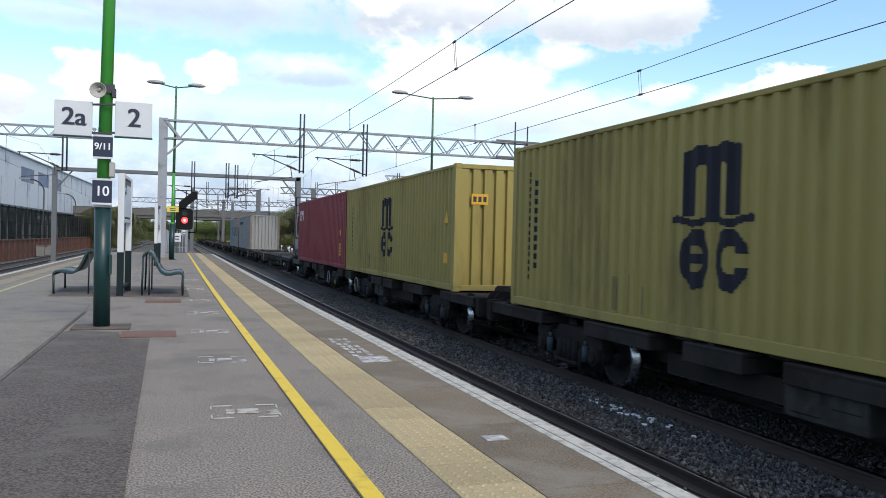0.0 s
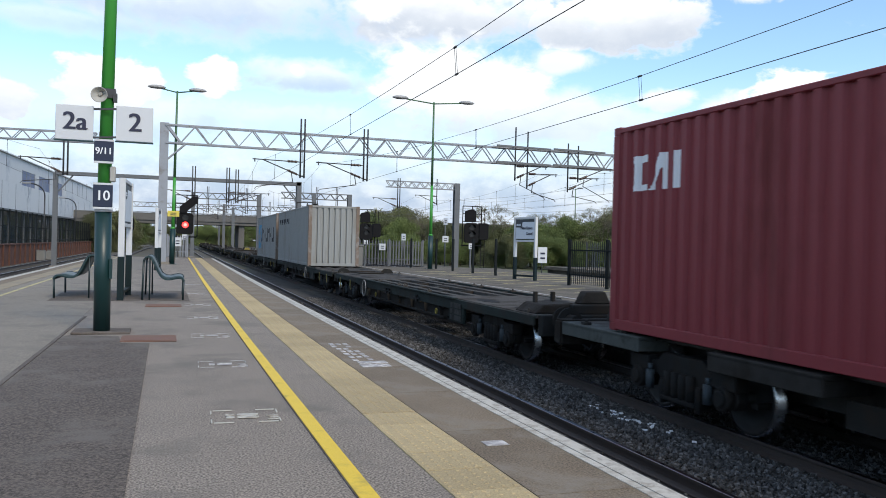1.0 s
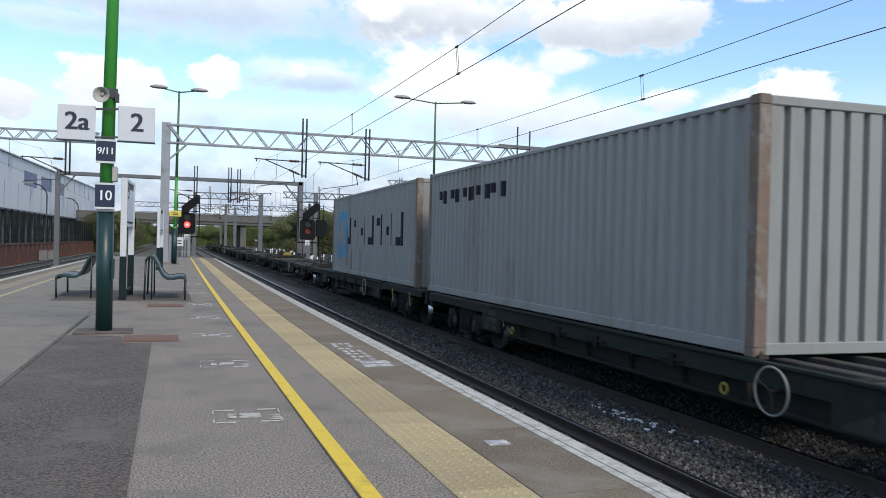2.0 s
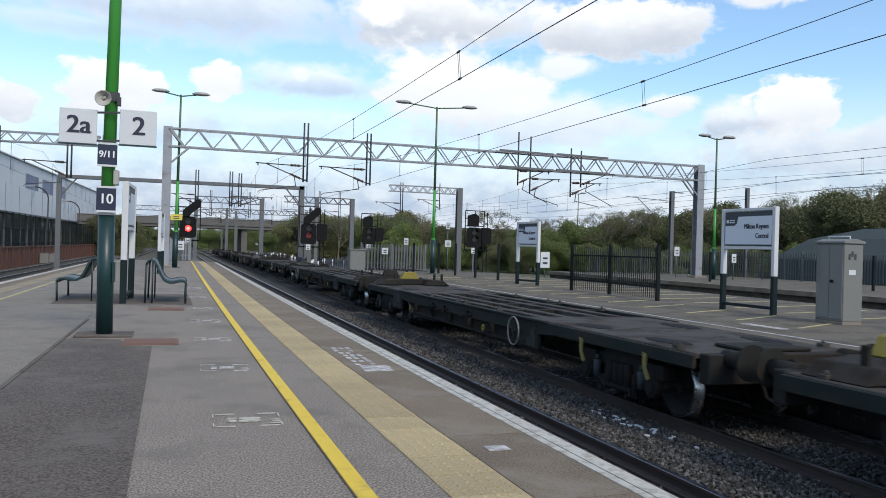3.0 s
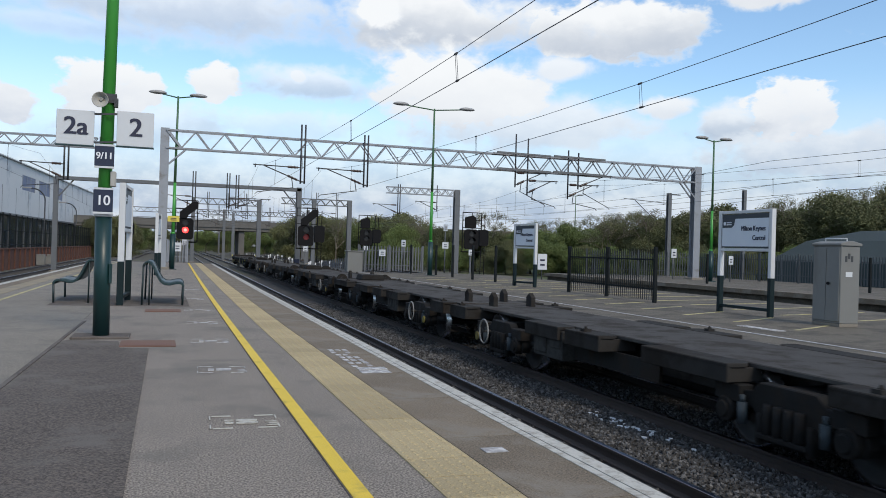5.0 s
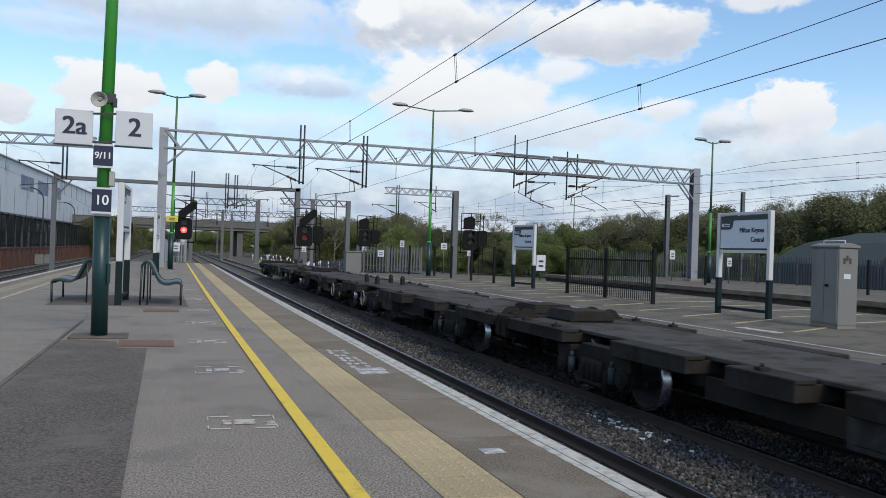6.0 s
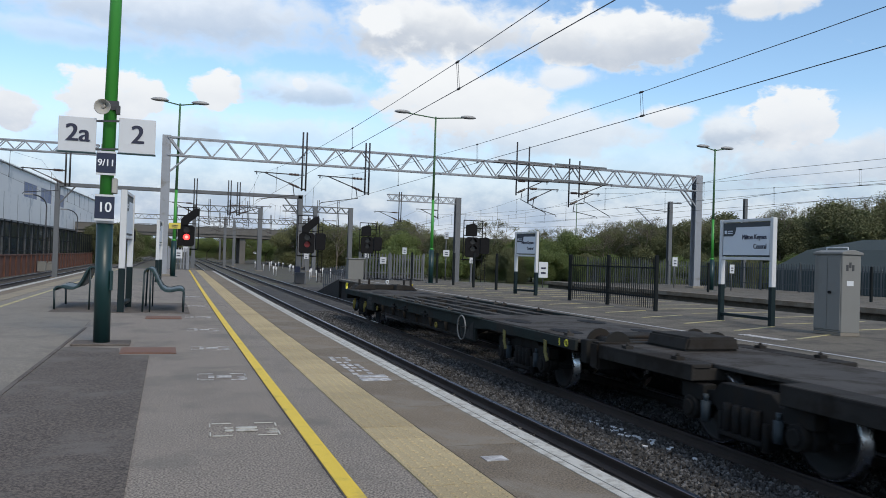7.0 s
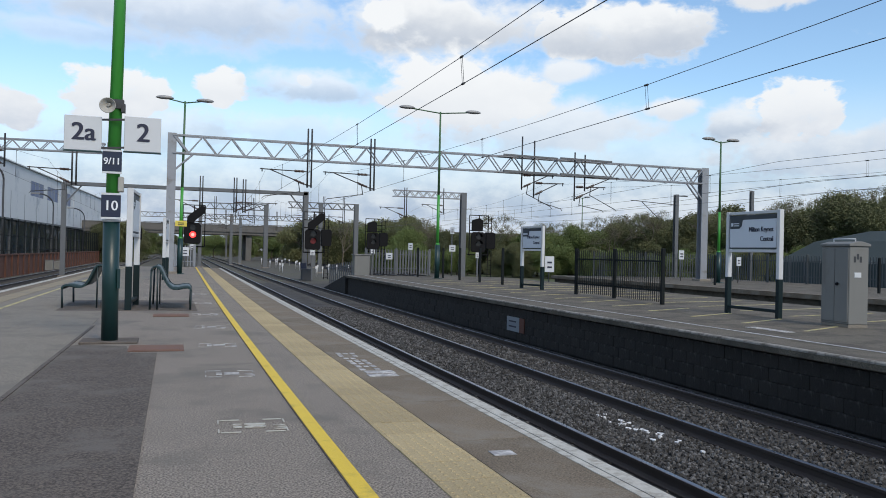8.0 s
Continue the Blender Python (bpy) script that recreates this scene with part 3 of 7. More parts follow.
    for i in range(6):
        for j in range(6):
            cx, cy = w * (i + 0.5) / 6, l * (j + 0.5) / 6
            lo = [bm.verts.new((cx + 0.012 * a, cy + 0.012 * b, 0.0)) for a, b in ((-1, -1), (1, -1), (1, 1), (-1, 1))]
            hi = [bm.verts.new((cx + 0.007 * a, cy + 0.007 * b, 0.005)) for a, b in ((-1, -1), (1, -1), (1, 1), (-1, 1))]
            for k in range(4):
                bm.faces.new((lo[k], lo[(k + 1) % 4], hi[(k + 1) % 4], hi[k]))
            bm.faces.new(hi)
    me = mesh_of("tactile_slab", bm, M_TACTILE)
    y = -6.0
    rng = random.Random(3)
    while y < PLAT_END - 0.6:
        p = on_line(1.415, y)
        ob = part("tactile_slab", me, None, root)
        ob.matrix_basis = pose(p.x, p.y, 0.007 + rng.uniform(-0.0015, 0.0015), rng.uniform(-0.1, 0.1), rng.uniform(-0.1, 0.1), -math.degrees(math.atan(slope(y))))
        y += 0.4
    # distance markers: corner marks, a row of bars and two footprints
    for y, full in ((6.09, 1.0), (8.68, 0.8), (11.28, 0.7), (13.9, 0.6), (16.6, 0.6), (20.0, 0.5), (24.0, 0.5)):
        bm = bms()
        h, w2 = 0.21, 0.235
        for sx in (-1, 1):
            for sy in (-1, 1):
                box(bm, sx * w2 - 0.005, sx * w2 + 0.005, min(sy * h, sy * (h - 0.12)), max(sy * h, sy * (h - 0.12)), 0.004, 0.010)
                xa, xb = sorted((sx * (w2 - 0.014), sx * (w2 - 0.15)))
                box(bm, xa, xb, sy * h - 0.006, sy * h + 0.006, 0.004, 0.010)
        for sx in (-1, 1):
            # a shoe print: rounded sole and a shorter heel
            for xa, xb, r in ((-0.135, -0.075, 0.024), (-0.055, 0.095, 0.030)):
                pts = [((xa + xb) / 2 + (xb - xa) / 2 * max(-1, min(1, 1.25 * math.cos(a))), sx * 0.042 + r * math.sin(a)) for a in [i * math.tau / 12 + 0.1 for i in range(12)]]
                prism(bm, pts, "z", 0.004, 0.0105)
        for k in range(3):
            box(bm, 0.15 + 0.02 * (k % 2), 0.23, -0.14 + k * 0.06, -0.12 + k * 0.06, 0.004, 0.010)
        p = on_line(0.575, y)
        m = part("floor_marker", bm, M_WORN_WHITE if full < 0.95 else M_WHITE, root, "worn white painted standing marker with footprints")
        m.matrix_basis = pose(p.x, p.y, 0, 0, 0, -2)
    # worn writing along the edge
    bm = bms()
    rng = random.Random(8)
    for k in range(9):
        y = 8.25 + k * 0.23
        x0 = 1.97 + rng.uniform(0, 0.03)
        if k < 2:
            box(bm, x0 - 0.01, x0 + 0.30, y, y + 0.17, 0.004, 0.009)
        else:
            for j in range(3):
                if rng.random() < 0.75:
                    box(bm, x0 + j * 0.085, x0 + j * 0.085 + 0.055, y + rng.uniform(0, 0.03), y + 0.10 + rng.uniform(0, 0.06), 0.004, 0.009)
    part("edge_writing", bm, M_WORN_WHITE, root, "worn unreadable white writing")
    bm = bms()
    box(bm, 1.98, 2.13, 4.86, 4.98, 0.004, 0.009)
    part("edge_writing", bm, M_WORN_WHITE, root, "worn white paint mark")
    # access covers
    for x0, x1, y0, y1 in ((-0.47, 0.19, 10.70, 11.35), (-0.28, 0.36, 16.1, 16.7)):
        bm = bms()
        box(bm, x0, x1, y0, y1, 0.001, 0.012)
        box(bm, x0 + 0.05, x1 - 0.05, y0 + 0.05, y1 - 0.05, 0.010, 0.018)
        soften(bm, 0.004)
        part("access_cover", bm, M_RUSTCOVER, root, "rusty recessed access cover")
    # relaid patches under the benches
    bm = bms()
    box(bm, -2.1, 0.55, 17.6, 21.0, 0.001, 0.006)
    part("relaid_patch", bm, M_PATCH, root, "dark relaid asphalt under the benches")


def build_far_platforms():
    root = thing("platform_far", "grey-brown island platform with faded yellow hatching", "platform", kind="structure")
    end = 45.3
    bm = bms()
    sweep(bm, [(FAR_EDGE + 0.3, -1.2), (FAR_EDGE + 0.3, -0.004), (18.1, -0.004), (18.1, -1.2)], -20, end, 2)
    part("surface", bm, M_FARPLAT, root)
    bm = bms()
    sweep(bm, [(FAR_EDGE + 0.05, -0.14), (FAR_EDGE + 0.006, -0.12), (FAR_EDGE, -0.012), (FAR_EDGE + 0.012, 0.0), (FAR_EDGE + 0.75, 0.0), (FAR_EDGE + 0.75, -0.14)], -20, end, 2)
    part("coping", bm, M_FARPLAT, root, "concrete coping")
    bm = bms()
    sweep(bm, [(FAR_EDGE - 0.003, -0.035), (FAR_EDGE - 0.003, -0.012), (FAR_EDGE + 0.012, 0.004), (FAR_EDGE + 0.10, 0.004), (FAR_EDGE + 0.10, 0.0), (FAR_EDGE + 0.012, 0.0)], -20, end, 2)
    part("white_edge_line", bm, M_WHITE_OLD, root, "worn white edge line")
    bm = bms()
    flat_strip(bm, FAR_EDGE + 0.98, FAR_EDGE + 1.07, -20, end - 0.4, 0.004)
    part("pale_line", bm, M_WORN_WHITE, root, "worn pale line set back from the edge")
    # block wall, course by course; its near-black colour carries the face's shade
    rng = random.Random(4)
    bm = bms()
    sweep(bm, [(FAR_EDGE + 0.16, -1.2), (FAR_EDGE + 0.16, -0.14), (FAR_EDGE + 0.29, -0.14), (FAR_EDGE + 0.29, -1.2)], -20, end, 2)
    part("wall_core", bm, M_WALL, root, "platform wall core, coloured dark for shade")
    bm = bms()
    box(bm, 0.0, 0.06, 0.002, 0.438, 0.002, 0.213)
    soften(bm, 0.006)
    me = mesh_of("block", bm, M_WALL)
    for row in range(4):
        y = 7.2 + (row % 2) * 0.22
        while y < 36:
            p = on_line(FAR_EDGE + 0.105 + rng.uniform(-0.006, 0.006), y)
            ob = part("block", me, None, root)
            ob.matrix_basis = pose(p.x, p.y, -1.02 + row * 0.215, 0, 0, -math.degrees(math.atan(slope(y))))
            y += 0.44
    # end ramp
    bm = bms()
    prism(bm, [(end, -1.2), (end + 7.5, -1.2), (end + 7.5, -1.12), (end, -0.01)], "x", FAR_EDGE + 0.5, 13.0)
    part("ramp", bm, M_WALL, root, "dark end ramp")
    # faded yellow hatch lines across the paving
    for k in range(15):
        y = 12.5 + k * 1.75
        for x0, x1 in ((11.2, 13.0), (13.9, 17.4)):
            bm = bms()
            prism(bm, [(x0, y), (x0 + 0.05, y - 0.06), (x1 + 0.05, y + 0.94), (x1, y + 1.0)], "z", -0.003, 0.004)
            part("hatch_line", bm, M_YELLOW_OLD, root, "faded yellow hatch line")
    bm = bms()
    for k in range(7):
        box(bm, 10.6 + 0.02 * (k % 2), 10.85, 12.3 + k * 0.16, 12.41 + k * 0.16, -0.003, 0.004)
    part("edge_writing", bm, M_WORN_WHITE, root, "worn unreadable white writing")

    root = thing("platform_third", "distant grey platform with pale concrete edge", "platform", kind="structure")
    bm = bms()
    sweep(bm, [(24.6, -1.2), (24.6, -0.2), (24.3, -0.2), (24.3, 0.0), (36.5, 0.0), (36.5, -1.2)], -20, 52, 3)
    part("surface", bm, M_FARPLAT, root)
    bm = bms()
    sweep(bm, [(24.27, -0.19), (24.27, 0.006), (24.75, 0.006), (24.75, -0.19)], -20, 51.9, 3)
    part("coping", bm, M_COPING, root, "pale concrete coping")


build_ground()
track(NEAR_TRACK, -60, 380, "rusty steel rails on concrete sleepers beside the platform")
track(FAR_TRACK, -60, 380, "rails on sleepers under the freight train")
track(LEFT_TRACK, -40, 380, "rusty rails beyond the far side of the platform")
track(-9.6, -40, 125, "rusty disused-looking rails by the brown wall")
track(19.6, -20, 200, "rails between the distant platforms")
track(22.9, -20, 200, "rails between the distant platforms")
build_near_platform()
build_far_platforms()


# ---- the freight train ----
SPEED = 31.5
# small departures of the train from even running, metres
LAG = ((0.0, 0.0), (0.5, 0.7), (1.0, 0.1), (1.5, 0.5), (2.0, 0.1), (2.8, 0.0), (3.5, 0.2), (4.0, -0.1), (4.5, 0.0), (6.0, 0.0), (6.5, 0.5), (7.0, 0.1), (7.5, -0.3), (8.0, -0.3))


def gone(t):
    return SPEED * t + float(np.interp(t, [a for a, _ in LAG], [b for _, b in LAG]))


def train_pose(u, t, lift=0.0):
    s = u - gone(t)
    p = on_line(FAR_TRACK, s, RAIL + lift)
    return pose(p.x, p.y, p.z, 0, 0, -math.degrees(math.atan(slope(s))))


ROLLING = []          # (thing, place along the train, lift)


def turned(pts, n, c):
    """A wheel-like solid turned round the axle: pts are (outwards, radius)."""
    bm = bms()
    rows = [[bm.verts.new((c + x, rr * math.cos(i * math.tau / n), rr * math.sin(i * math.tau / n))) for x, rr in pts] for i in range(n)]
    for i in range(n):
        for j in range(len(pts) - 1):
            f = bm.faces.new((rows[i][j], rows[(i + 1) % n][j], rows[(i + 1) % n][j + 1], rows[i][j + 1]))
            f.smooth = True
    return bm


def wheel(r, s):
    pts = [(s * 0.02, 0.06), (s * 0.02, r * 0.3), (-s * 0.01, r * 0.45), (-s * 0.01, r * 0.8), (s * 0.055, r * 0.84), (s * 0.055, r * 0.955),
           (-s * 0.055, r * 0.975), (-s * 0.075, r * 0.84), (-s * 0.04, r * 0.45), (-s * 0.07, r * 0.3), (-s * 0.07, 0.06)]
    bm = turned(pts, 28, s * 0.715)
    tube(bm, (0, 0, 0), (s * 1.0, 0, 0), 0.075, 10)
    return mesh_of("wheel", bm, M_WHEEL)


def tread(r, s):
    pts = [(s * 0.057, r * 0.955), (s * 0.05, r * 0.985), (-s * 0.03, r), (-s * 0.05, r * 1.06), (-s * 0.075, r * 1.06), (-s * 0.078, r * 0.84)]
    return mesh_of("tread", turned(pts, 32, s * 0.715), M_TREAD)


def bogie_frame(r, base):
    """Cast side frames with arched windows, a bolster between them."""
    bm = bms()
    b = base / 2
    for s in (-1, 1):
        x0, x1 = sorted((s * 0.93, s * 1.09))
        top = [(-b - 0.20, 0.44), (-b - 0.17, 0.60), (-b + 0.10, 0.69), (-0.55, 0.72), (-0.42, 0.83), (0.42, 0.83), (0.55, 0.72), (b - 0.10, 0.69), (b + 0.17, 0.60), (b + 0.20, 0.44)]
        low = [(b + 0.15, 0.34), (b - 0.15, 0.34), (b - 0.21, 0.50), (b - 0.36, 0.54), (0.46, 0.46), (0.40, 0.20), (-0.40, 0.20), (-0.46, 0.46), (-b + 0.36, 0.54), (-b + 0.21, 0.50), (-b + 0.15, 0.34), (-b - 0.15, 0.34)]
        prism(bm, top + low, "x", x0, x1)
        # axleboxes, spring nests, brake gear
        for y in (-b, b):
            tube(bm, (s * 1.08, y, r), (s * 1.19, y, r), 0.15, 12)
            tube(bm, (s * 1.18, y, r), (s * 1.22, y, r), 0.10, 10)
            box(bm, *sorted((s * 0.95, s * 1.15)), y - 0.22, y + 0.22, r + 0.10, r + 0.30)
        for y in (-0.24, -0.08, 0.08, 0.24):
            tube(bm, (s * 1.12, y, 0.30), (s * 1.12, y, 0.62), 0.065, 8)
        box(bm, *sorted((s * 0.98, s * 1.17)), -0.36, 0.36, 0.24, 0.30)
        for y in (-b + 0.52, b - 0.52):
            box(bm, *sorted((s * 0.80, s * 0.92)), y - 0.05, y + 0.05, 0.24, 0.62)
            tube(bm, (s * 1.10, y, 0.18), (s * 1.10, y, 0.5), 0.05, 8)
    box(bm, -0.95, 0.95, -0.20, 0.20, 0.5, 0.82)
    for y in (-b - 0.3, b + 0.3):
        beam(bm, (-0.95, y, 0.42), (0.95, y, 0.42), 0.08)
    soften(bm, 0.012)
    return mesh_of("bogie_frame", bm, M_BOGIE)


BOGIE = {}


def add_bogie(parent, y, r, base):
    key = (r, base)
    if key not in BOGIE:
        BOGIE[key] = (bogie_frame(r, base), [(wheel(r, s), tread(r, s)) for s in (-1, 1)])
    fr, pairs = BOGIE[key]
    ob = part("bogie", fr, None, parent, "black greasy cast bogie")
    ob.location = (0, y, 0)
    for d in (-base / 2, base / 2):
        for wh, tr in pairs:
            for name, me, lab in (("wheel", wh, "dark steel wheel"), ("tread", tr, "bright worn wheel tread")):
                w = part(name, me, None, ob, lab)
                w.location = (0, d, r)
    for s in (-1, 1):
        for d in (-0.62, 0.62):
            if "damper" not in BOGIE:
                bm = bms()
                tube(bm, (0, 0, 0.34), (0, 0, 0.58), 0.055, 10)
                tube(bm, (0, 0, 0.58), (0, 0, 0.66), 0.03, 8)
                BOGIE["damper"] = mesh_of("damper", bm, M_DAMPER)
            dm = part("damper", BOGIE["damper"], None, ob, "upright damper")
            dm.location = (s * 1.15, d, 0)
    return ob


def handwheel(parent, x, y, z, r=0.25, thick=0.014):
    bm = bms()
    ring(bm, (x, y, z), r, thick, "x", 28, 6)
    rim = part("handwheel", bm, M_HANDW, parent, "pale round brake handwheel")
    bm = bms()
    for k in range(3):
        a = k * math.tau / 3 + 0.4
        tube(bm, (x, y, z), (x, y + r * math.cos(a), z + r * math.sin(a)), 0.007, 6)
    s = 1 if x > 0 else -1
    tube(bm, (x + 0.02 * s, y, z), (x - 0.14 * s, y, z), 0.025, 8)
    part("spokes", bm, M_PANEL, rim, "grimy spokes and hub")


def spigot(bm, x, y, z, s=0.06, h=0.08):
    box(bm, x - s, x + s, y - s, y + s, z - 0.005, z + h * 0.5)
    tube(bm, (x, y, z + h * 0.4), (x, y, z + h), s * 0.6, 8, s * 0.25)


def buffers(parent, y, out):
    for s in (-1, 1):
        bm = bms()
        tube(bm, (s * 0.87, y - out * 0.1, 0.95), (s * 0.87, y + out * 0.36, 0.95), 0.11, 12)
        tube(bm, (s * 0.87, y + out * 0.36, 0.95), (s * 0.87, y + out * 0.40, 0.95), 0.22, 16)
        part("buffer", bm, M_WAGON, parent, "black round buffer")
    bm = bms()
    tube(bm, (0, y, 0.9), (0, y + out * 0.45, 0.85), 0.05, 8)
    ring(bm, (0, y + out * 0.42, 0.80), 0.09, 0.025, "x", 12, 5)
    part("coupling", bm, M_WAGON, parent, "black screw coupling")
    bm = bms()
    pts = [Vector((-0.45, y, 0.75)), Vector((-0.45, y + out * 0.12, 0.5)), Vector((-0.40, y + out * 0.3, 0.42)), Vector((-0.3, y + out * 0.42, 0.55))]
    for a, b in zip(pts, pts[1:]):
        tube(bm, a, b, 0.022, 6)
    part("air_hose", bm, M_BLACK, parent, "hanging rubber air hose")


def flat_wagon(u, length=18.7, flip=False, tail=False, hatch=True, wheel_at=None, inset=2.55, yellow=False):
    """A long flat container wagon: solid decks over the bogies, open beams between them."""
    root = thing("container_flat_wagon", "empty grimy dark green flat container wagon on two bogies" if hatch else "grimy dark flat wagon carrying a container", "freight wagon", "wagons of the freight train")
    h, f = length / 2, (-1 if flip else 1)
    top = 1.0
    bogie_y = h - inset
    for e in (-1, 1):
        bm = bms()
        y0, y1 = sorted((e * (h - 5.3), e * (h - 0.25)))
        prism(bm, [(-1.22, y0), (1.22, y0), (1.22, y1), (-1.22, y1)], "z", top - 0.07, top)
        y0, y1 = sorted((e * (h - 0.9), e * (h - 0.25)))
        soften(bm, 0.012)
        part("end_deck", bm, M_DECK, root, "worn brown-grey steel deck")
        bm = bms()
        y0, y1 = sorted((e * (h - 0.25), e * (h - 0.05)))
        box(bm, -1.18, 1.18, y0, y1, top - 0.36, top + 0.004)
        box(bm, -0.5, 0.5, *sorted((e * (h - 0.9), e * (h - 0.25))), top + 0.004, top + (0.17 if e == f else 0.05))
        soften(bm, 0.015)
        part("headstock", bm, M_WAGON, root, "dark end beam")
        # cut-outs over the wheels: flat black ovals stand for the shade inside
        for yy in (h - 3.6, h - 1.5):
            for s in (-1, 1):
                bm = bms()
                pts = [(s * (0.80 + 0.20 * math.cos(a)), e * yy + 0.5 * math.sin(a)) for a in [i * math.tau / 14 for i in range(14)]]
                prism(bm, pts, "z", top + 0.001, top + 0.006)
                part("deck_opening", bm, M_BLACK, root, "flat black oval for the shade in a wheel clearance opening")
        add_bogie(root, e * bogie_y, 0.42, 1.8)
        buffers(root, e * (h - 0.05), e)
    # shallow edge beams over a deeper, set-back girder with gussets
    gus = bms()
    prism(gus, [(1.13, top - 0.49), (1.19, top - 0.49), (1.24, top - 0.26), (1.13, top - 0.26)], "y", -0.012, 0.012)
    gus_me = mesh_of("gusset", gus, M_WAGON)
    for s in (-1, 1):
        bm = bms()
        out = [(-h + 0.25, top - 0.02), (h - 0.25, top - 0.02), (h - 0.25, top - 0.19), (h - 3.9, top - 0.19), (h - 4.9, top - 0.26), (-h + 4.9, top - 0.26), (-h + 3.9, top - 0.19), (-h + 0.25, top - 0.19)]
        prism(bm, out, "x", *sorted((s * 1.22, s * 1.27)))
        box(bm, *sorted((s * 1.22, s * 1.32)), -h + 4.4, h - 4.4, top - 0.03, top + 0.012)
        soften(bm, 0.008)
        part("side_beam", bm, M_WAGONGREEN, root, "grimy dark green side beam")
        bm = bms()
        prism(bm, [(-h + 4.3, top - 0.2), (h - 4.3, top - 0.2), (h - 5.4, top - 0.50), (-h + 5.4, top - 0.50)], "x", *sorted((s * 1.07, s * 1.12)))
        box(bm, *sorted((s * 1.04, s * 1.21)), -h + 5.4, h - 5.4, top - 0.53, top - 0.49)
        part("girder", bm, M_WAGON, root, "set-back black lower girder")
        n = int((length - 11.4) / 1.2)
        for k in range(n + 1):
            ob = part("gusset", gus_me, None, root)
            ob.matrix_basis = pose(0, -h + 5.7 + k * (length - 11.4) / n, 0, 0, 0, 0 if s > 0 else 180)
        # plates that carry the painted marks and the handwheel gear
        for yy in (f * (-h + 5.2), f * (h - inset - 1.8)):
            bm = bms()
            box(bm, *sorted((s * 1.20, s * 1.268)), yy - 0.48, yy + 0.48, 0.48, 0.80)
            soften(bm, 0.01)
            part("side_plate", bm, M_WAGONGREEN, root, "grimy green plate under the side beam")
        # release levers by the bogies
        for yy in (f * (-h + 3.1), f * (-h + 1.3)):
            bm = bms()
            prism(bm, [(yy - 0.05, 0.86), (yy + 0.05, 0.88), (yy + 0.03, 0.66), (yy - 0.06, 0.52), (yy - 0.13, 0.55), (yy - 0.04, 0.68)], "x", *sorted((s * 1.275, s * 1.295)))
            part("release_lever", bm, M_LEVER, root, "dull yellow cranked lever")
        for yy in (f * (-h + 8.3), f * (h - 7.4), 0.8):
            bm = bms()
            tube(bm, (s * 1.29, yy - 0.25, 0.80), (s * 1.29, yy + 0.3, 0.80), 0.02, 6)
            box(bm, *sorted((s * 1.268, s * 1.31)), yy - 0.06, yy + 0.06, 0.72, 0.88)
            part("lashing_bar", bm, M_BOGIE, root, "small black lashing bar on a bracket")
    for x in (-0.82, -0.33, 0.33, 0.82):
        bm = bms()
        box(bm, x - 0.09, x + 0.09, -h + 5.28, h - 5.28, top - 0.34, top - 0.005)
        soften(bm, 0.01)
        part("deck_beam", bm, M_DECK, root, "brown-grey lengthwise deck beam")
    for k in range(5):
        y = (k - 2) * (length - 11) / 4
        bm = bms()
        box(bm, -1.21, 1.21, y - 0.1, y + 0.1, top - 0.30, top - 0.012)
        part("cross_member", bm, M_WAGON, root)
    bm = bms()
    box(bm, -0.35, 0.35, -2.2, -0.6, 0.42, 0.72)
    tube(bm, (-0.5, 1.0, 0.58), (-0.5, 2.6, 0.58), 0.2, 14)
    box(bm, 0.3, 0.8, 0.6, 1.4, 0.45, 0.75)
    beam(bm, (0, -bogie_y, 0.5), (0, bogie_y, 0.5), 0.05)
    soften(bm, 0.015)
    part("brake_gear", bm, M_BOGIE, root, "black brake cylinder and rods")
    for y in (-h + 0.75, -h + 6.85, h - 6.85, h - 0.75, 0.3, -0.3):
        for s in (-1, 1):
            bm = bms()
            spigot(bm, s * 1.13, y, top + 0.006)
            part("container_spigot", bm, M_DECK, root)
    for s in (-1, 1):
        handwheel(root, s * 1.40, f * (-h + 6.4) if wheel_at is None else wheel_at, 0.74)
        bm = bms()
        y = f * (-h + 5.2)
        prism(bm, [(y - 0.4, 0.52), (y + 0.4, 0.52), (y - f * 0.4, 0.9)], "x", *sorted((s * 1.276, s * 1.28)))
        part("painted_triangle", bm, M_PANEL, root, "worn pale painted triangle")
        bm = bms()
        y = f * (h - inset - 1.8)
        for k in range(3):
            box(bm, *sorted((s * 1.275, s * 1.283)), y - 0.36, y + 0.36, 0.52 + k * 0.135, 0.63 + k * 0.135)
        part("data_panel", bm, M_PANEL, root, "grimy grey data panel with unreadable bars")
        for yy in (f * (-h + 7.2), f * (h - 5.6)):
            bm = bms()
            ring(bm, (s * 1.33, yy, 0.62), 0.06, 0.018, "x", 12, 5)
            part("tie_ring", bm, M_YELLOWPART, root, "grimy yellow tie-down ring")
    # raised end fittings: a yellow block and stanchions
    bm = bms()
    e = f
    if not tail:
        prism(bm, [(-0.28, top + 0.172), (0.34, top + 0.172), (0.22, top + 0.40), (-0.16, top + 0.40)], "y", *sorted((e * (h - 0.68), e * (h - 0.42))))
        soften(bm, 0.02)
        part("raised_block", bm, M_YELLOWPART if yellow else M_BROWNSTEEL, root, "grimy yellow raised fitting" if yellow else "brown raised fitting")
        bm = bms()
    for s in (-1, 1):
        # curved-up end plates beside the spine
        pl = bms()
        prism(pl, [(s * 0.36, top + 0.003), (s * 1.18, top + 0.003), (s * 1.1, top + 0.06), (s * 0.98, top + 0.16), (s * 0.42, top + 0.19)], "y", *sorted((e * (h - 1.30), e * (h - 0.42))))
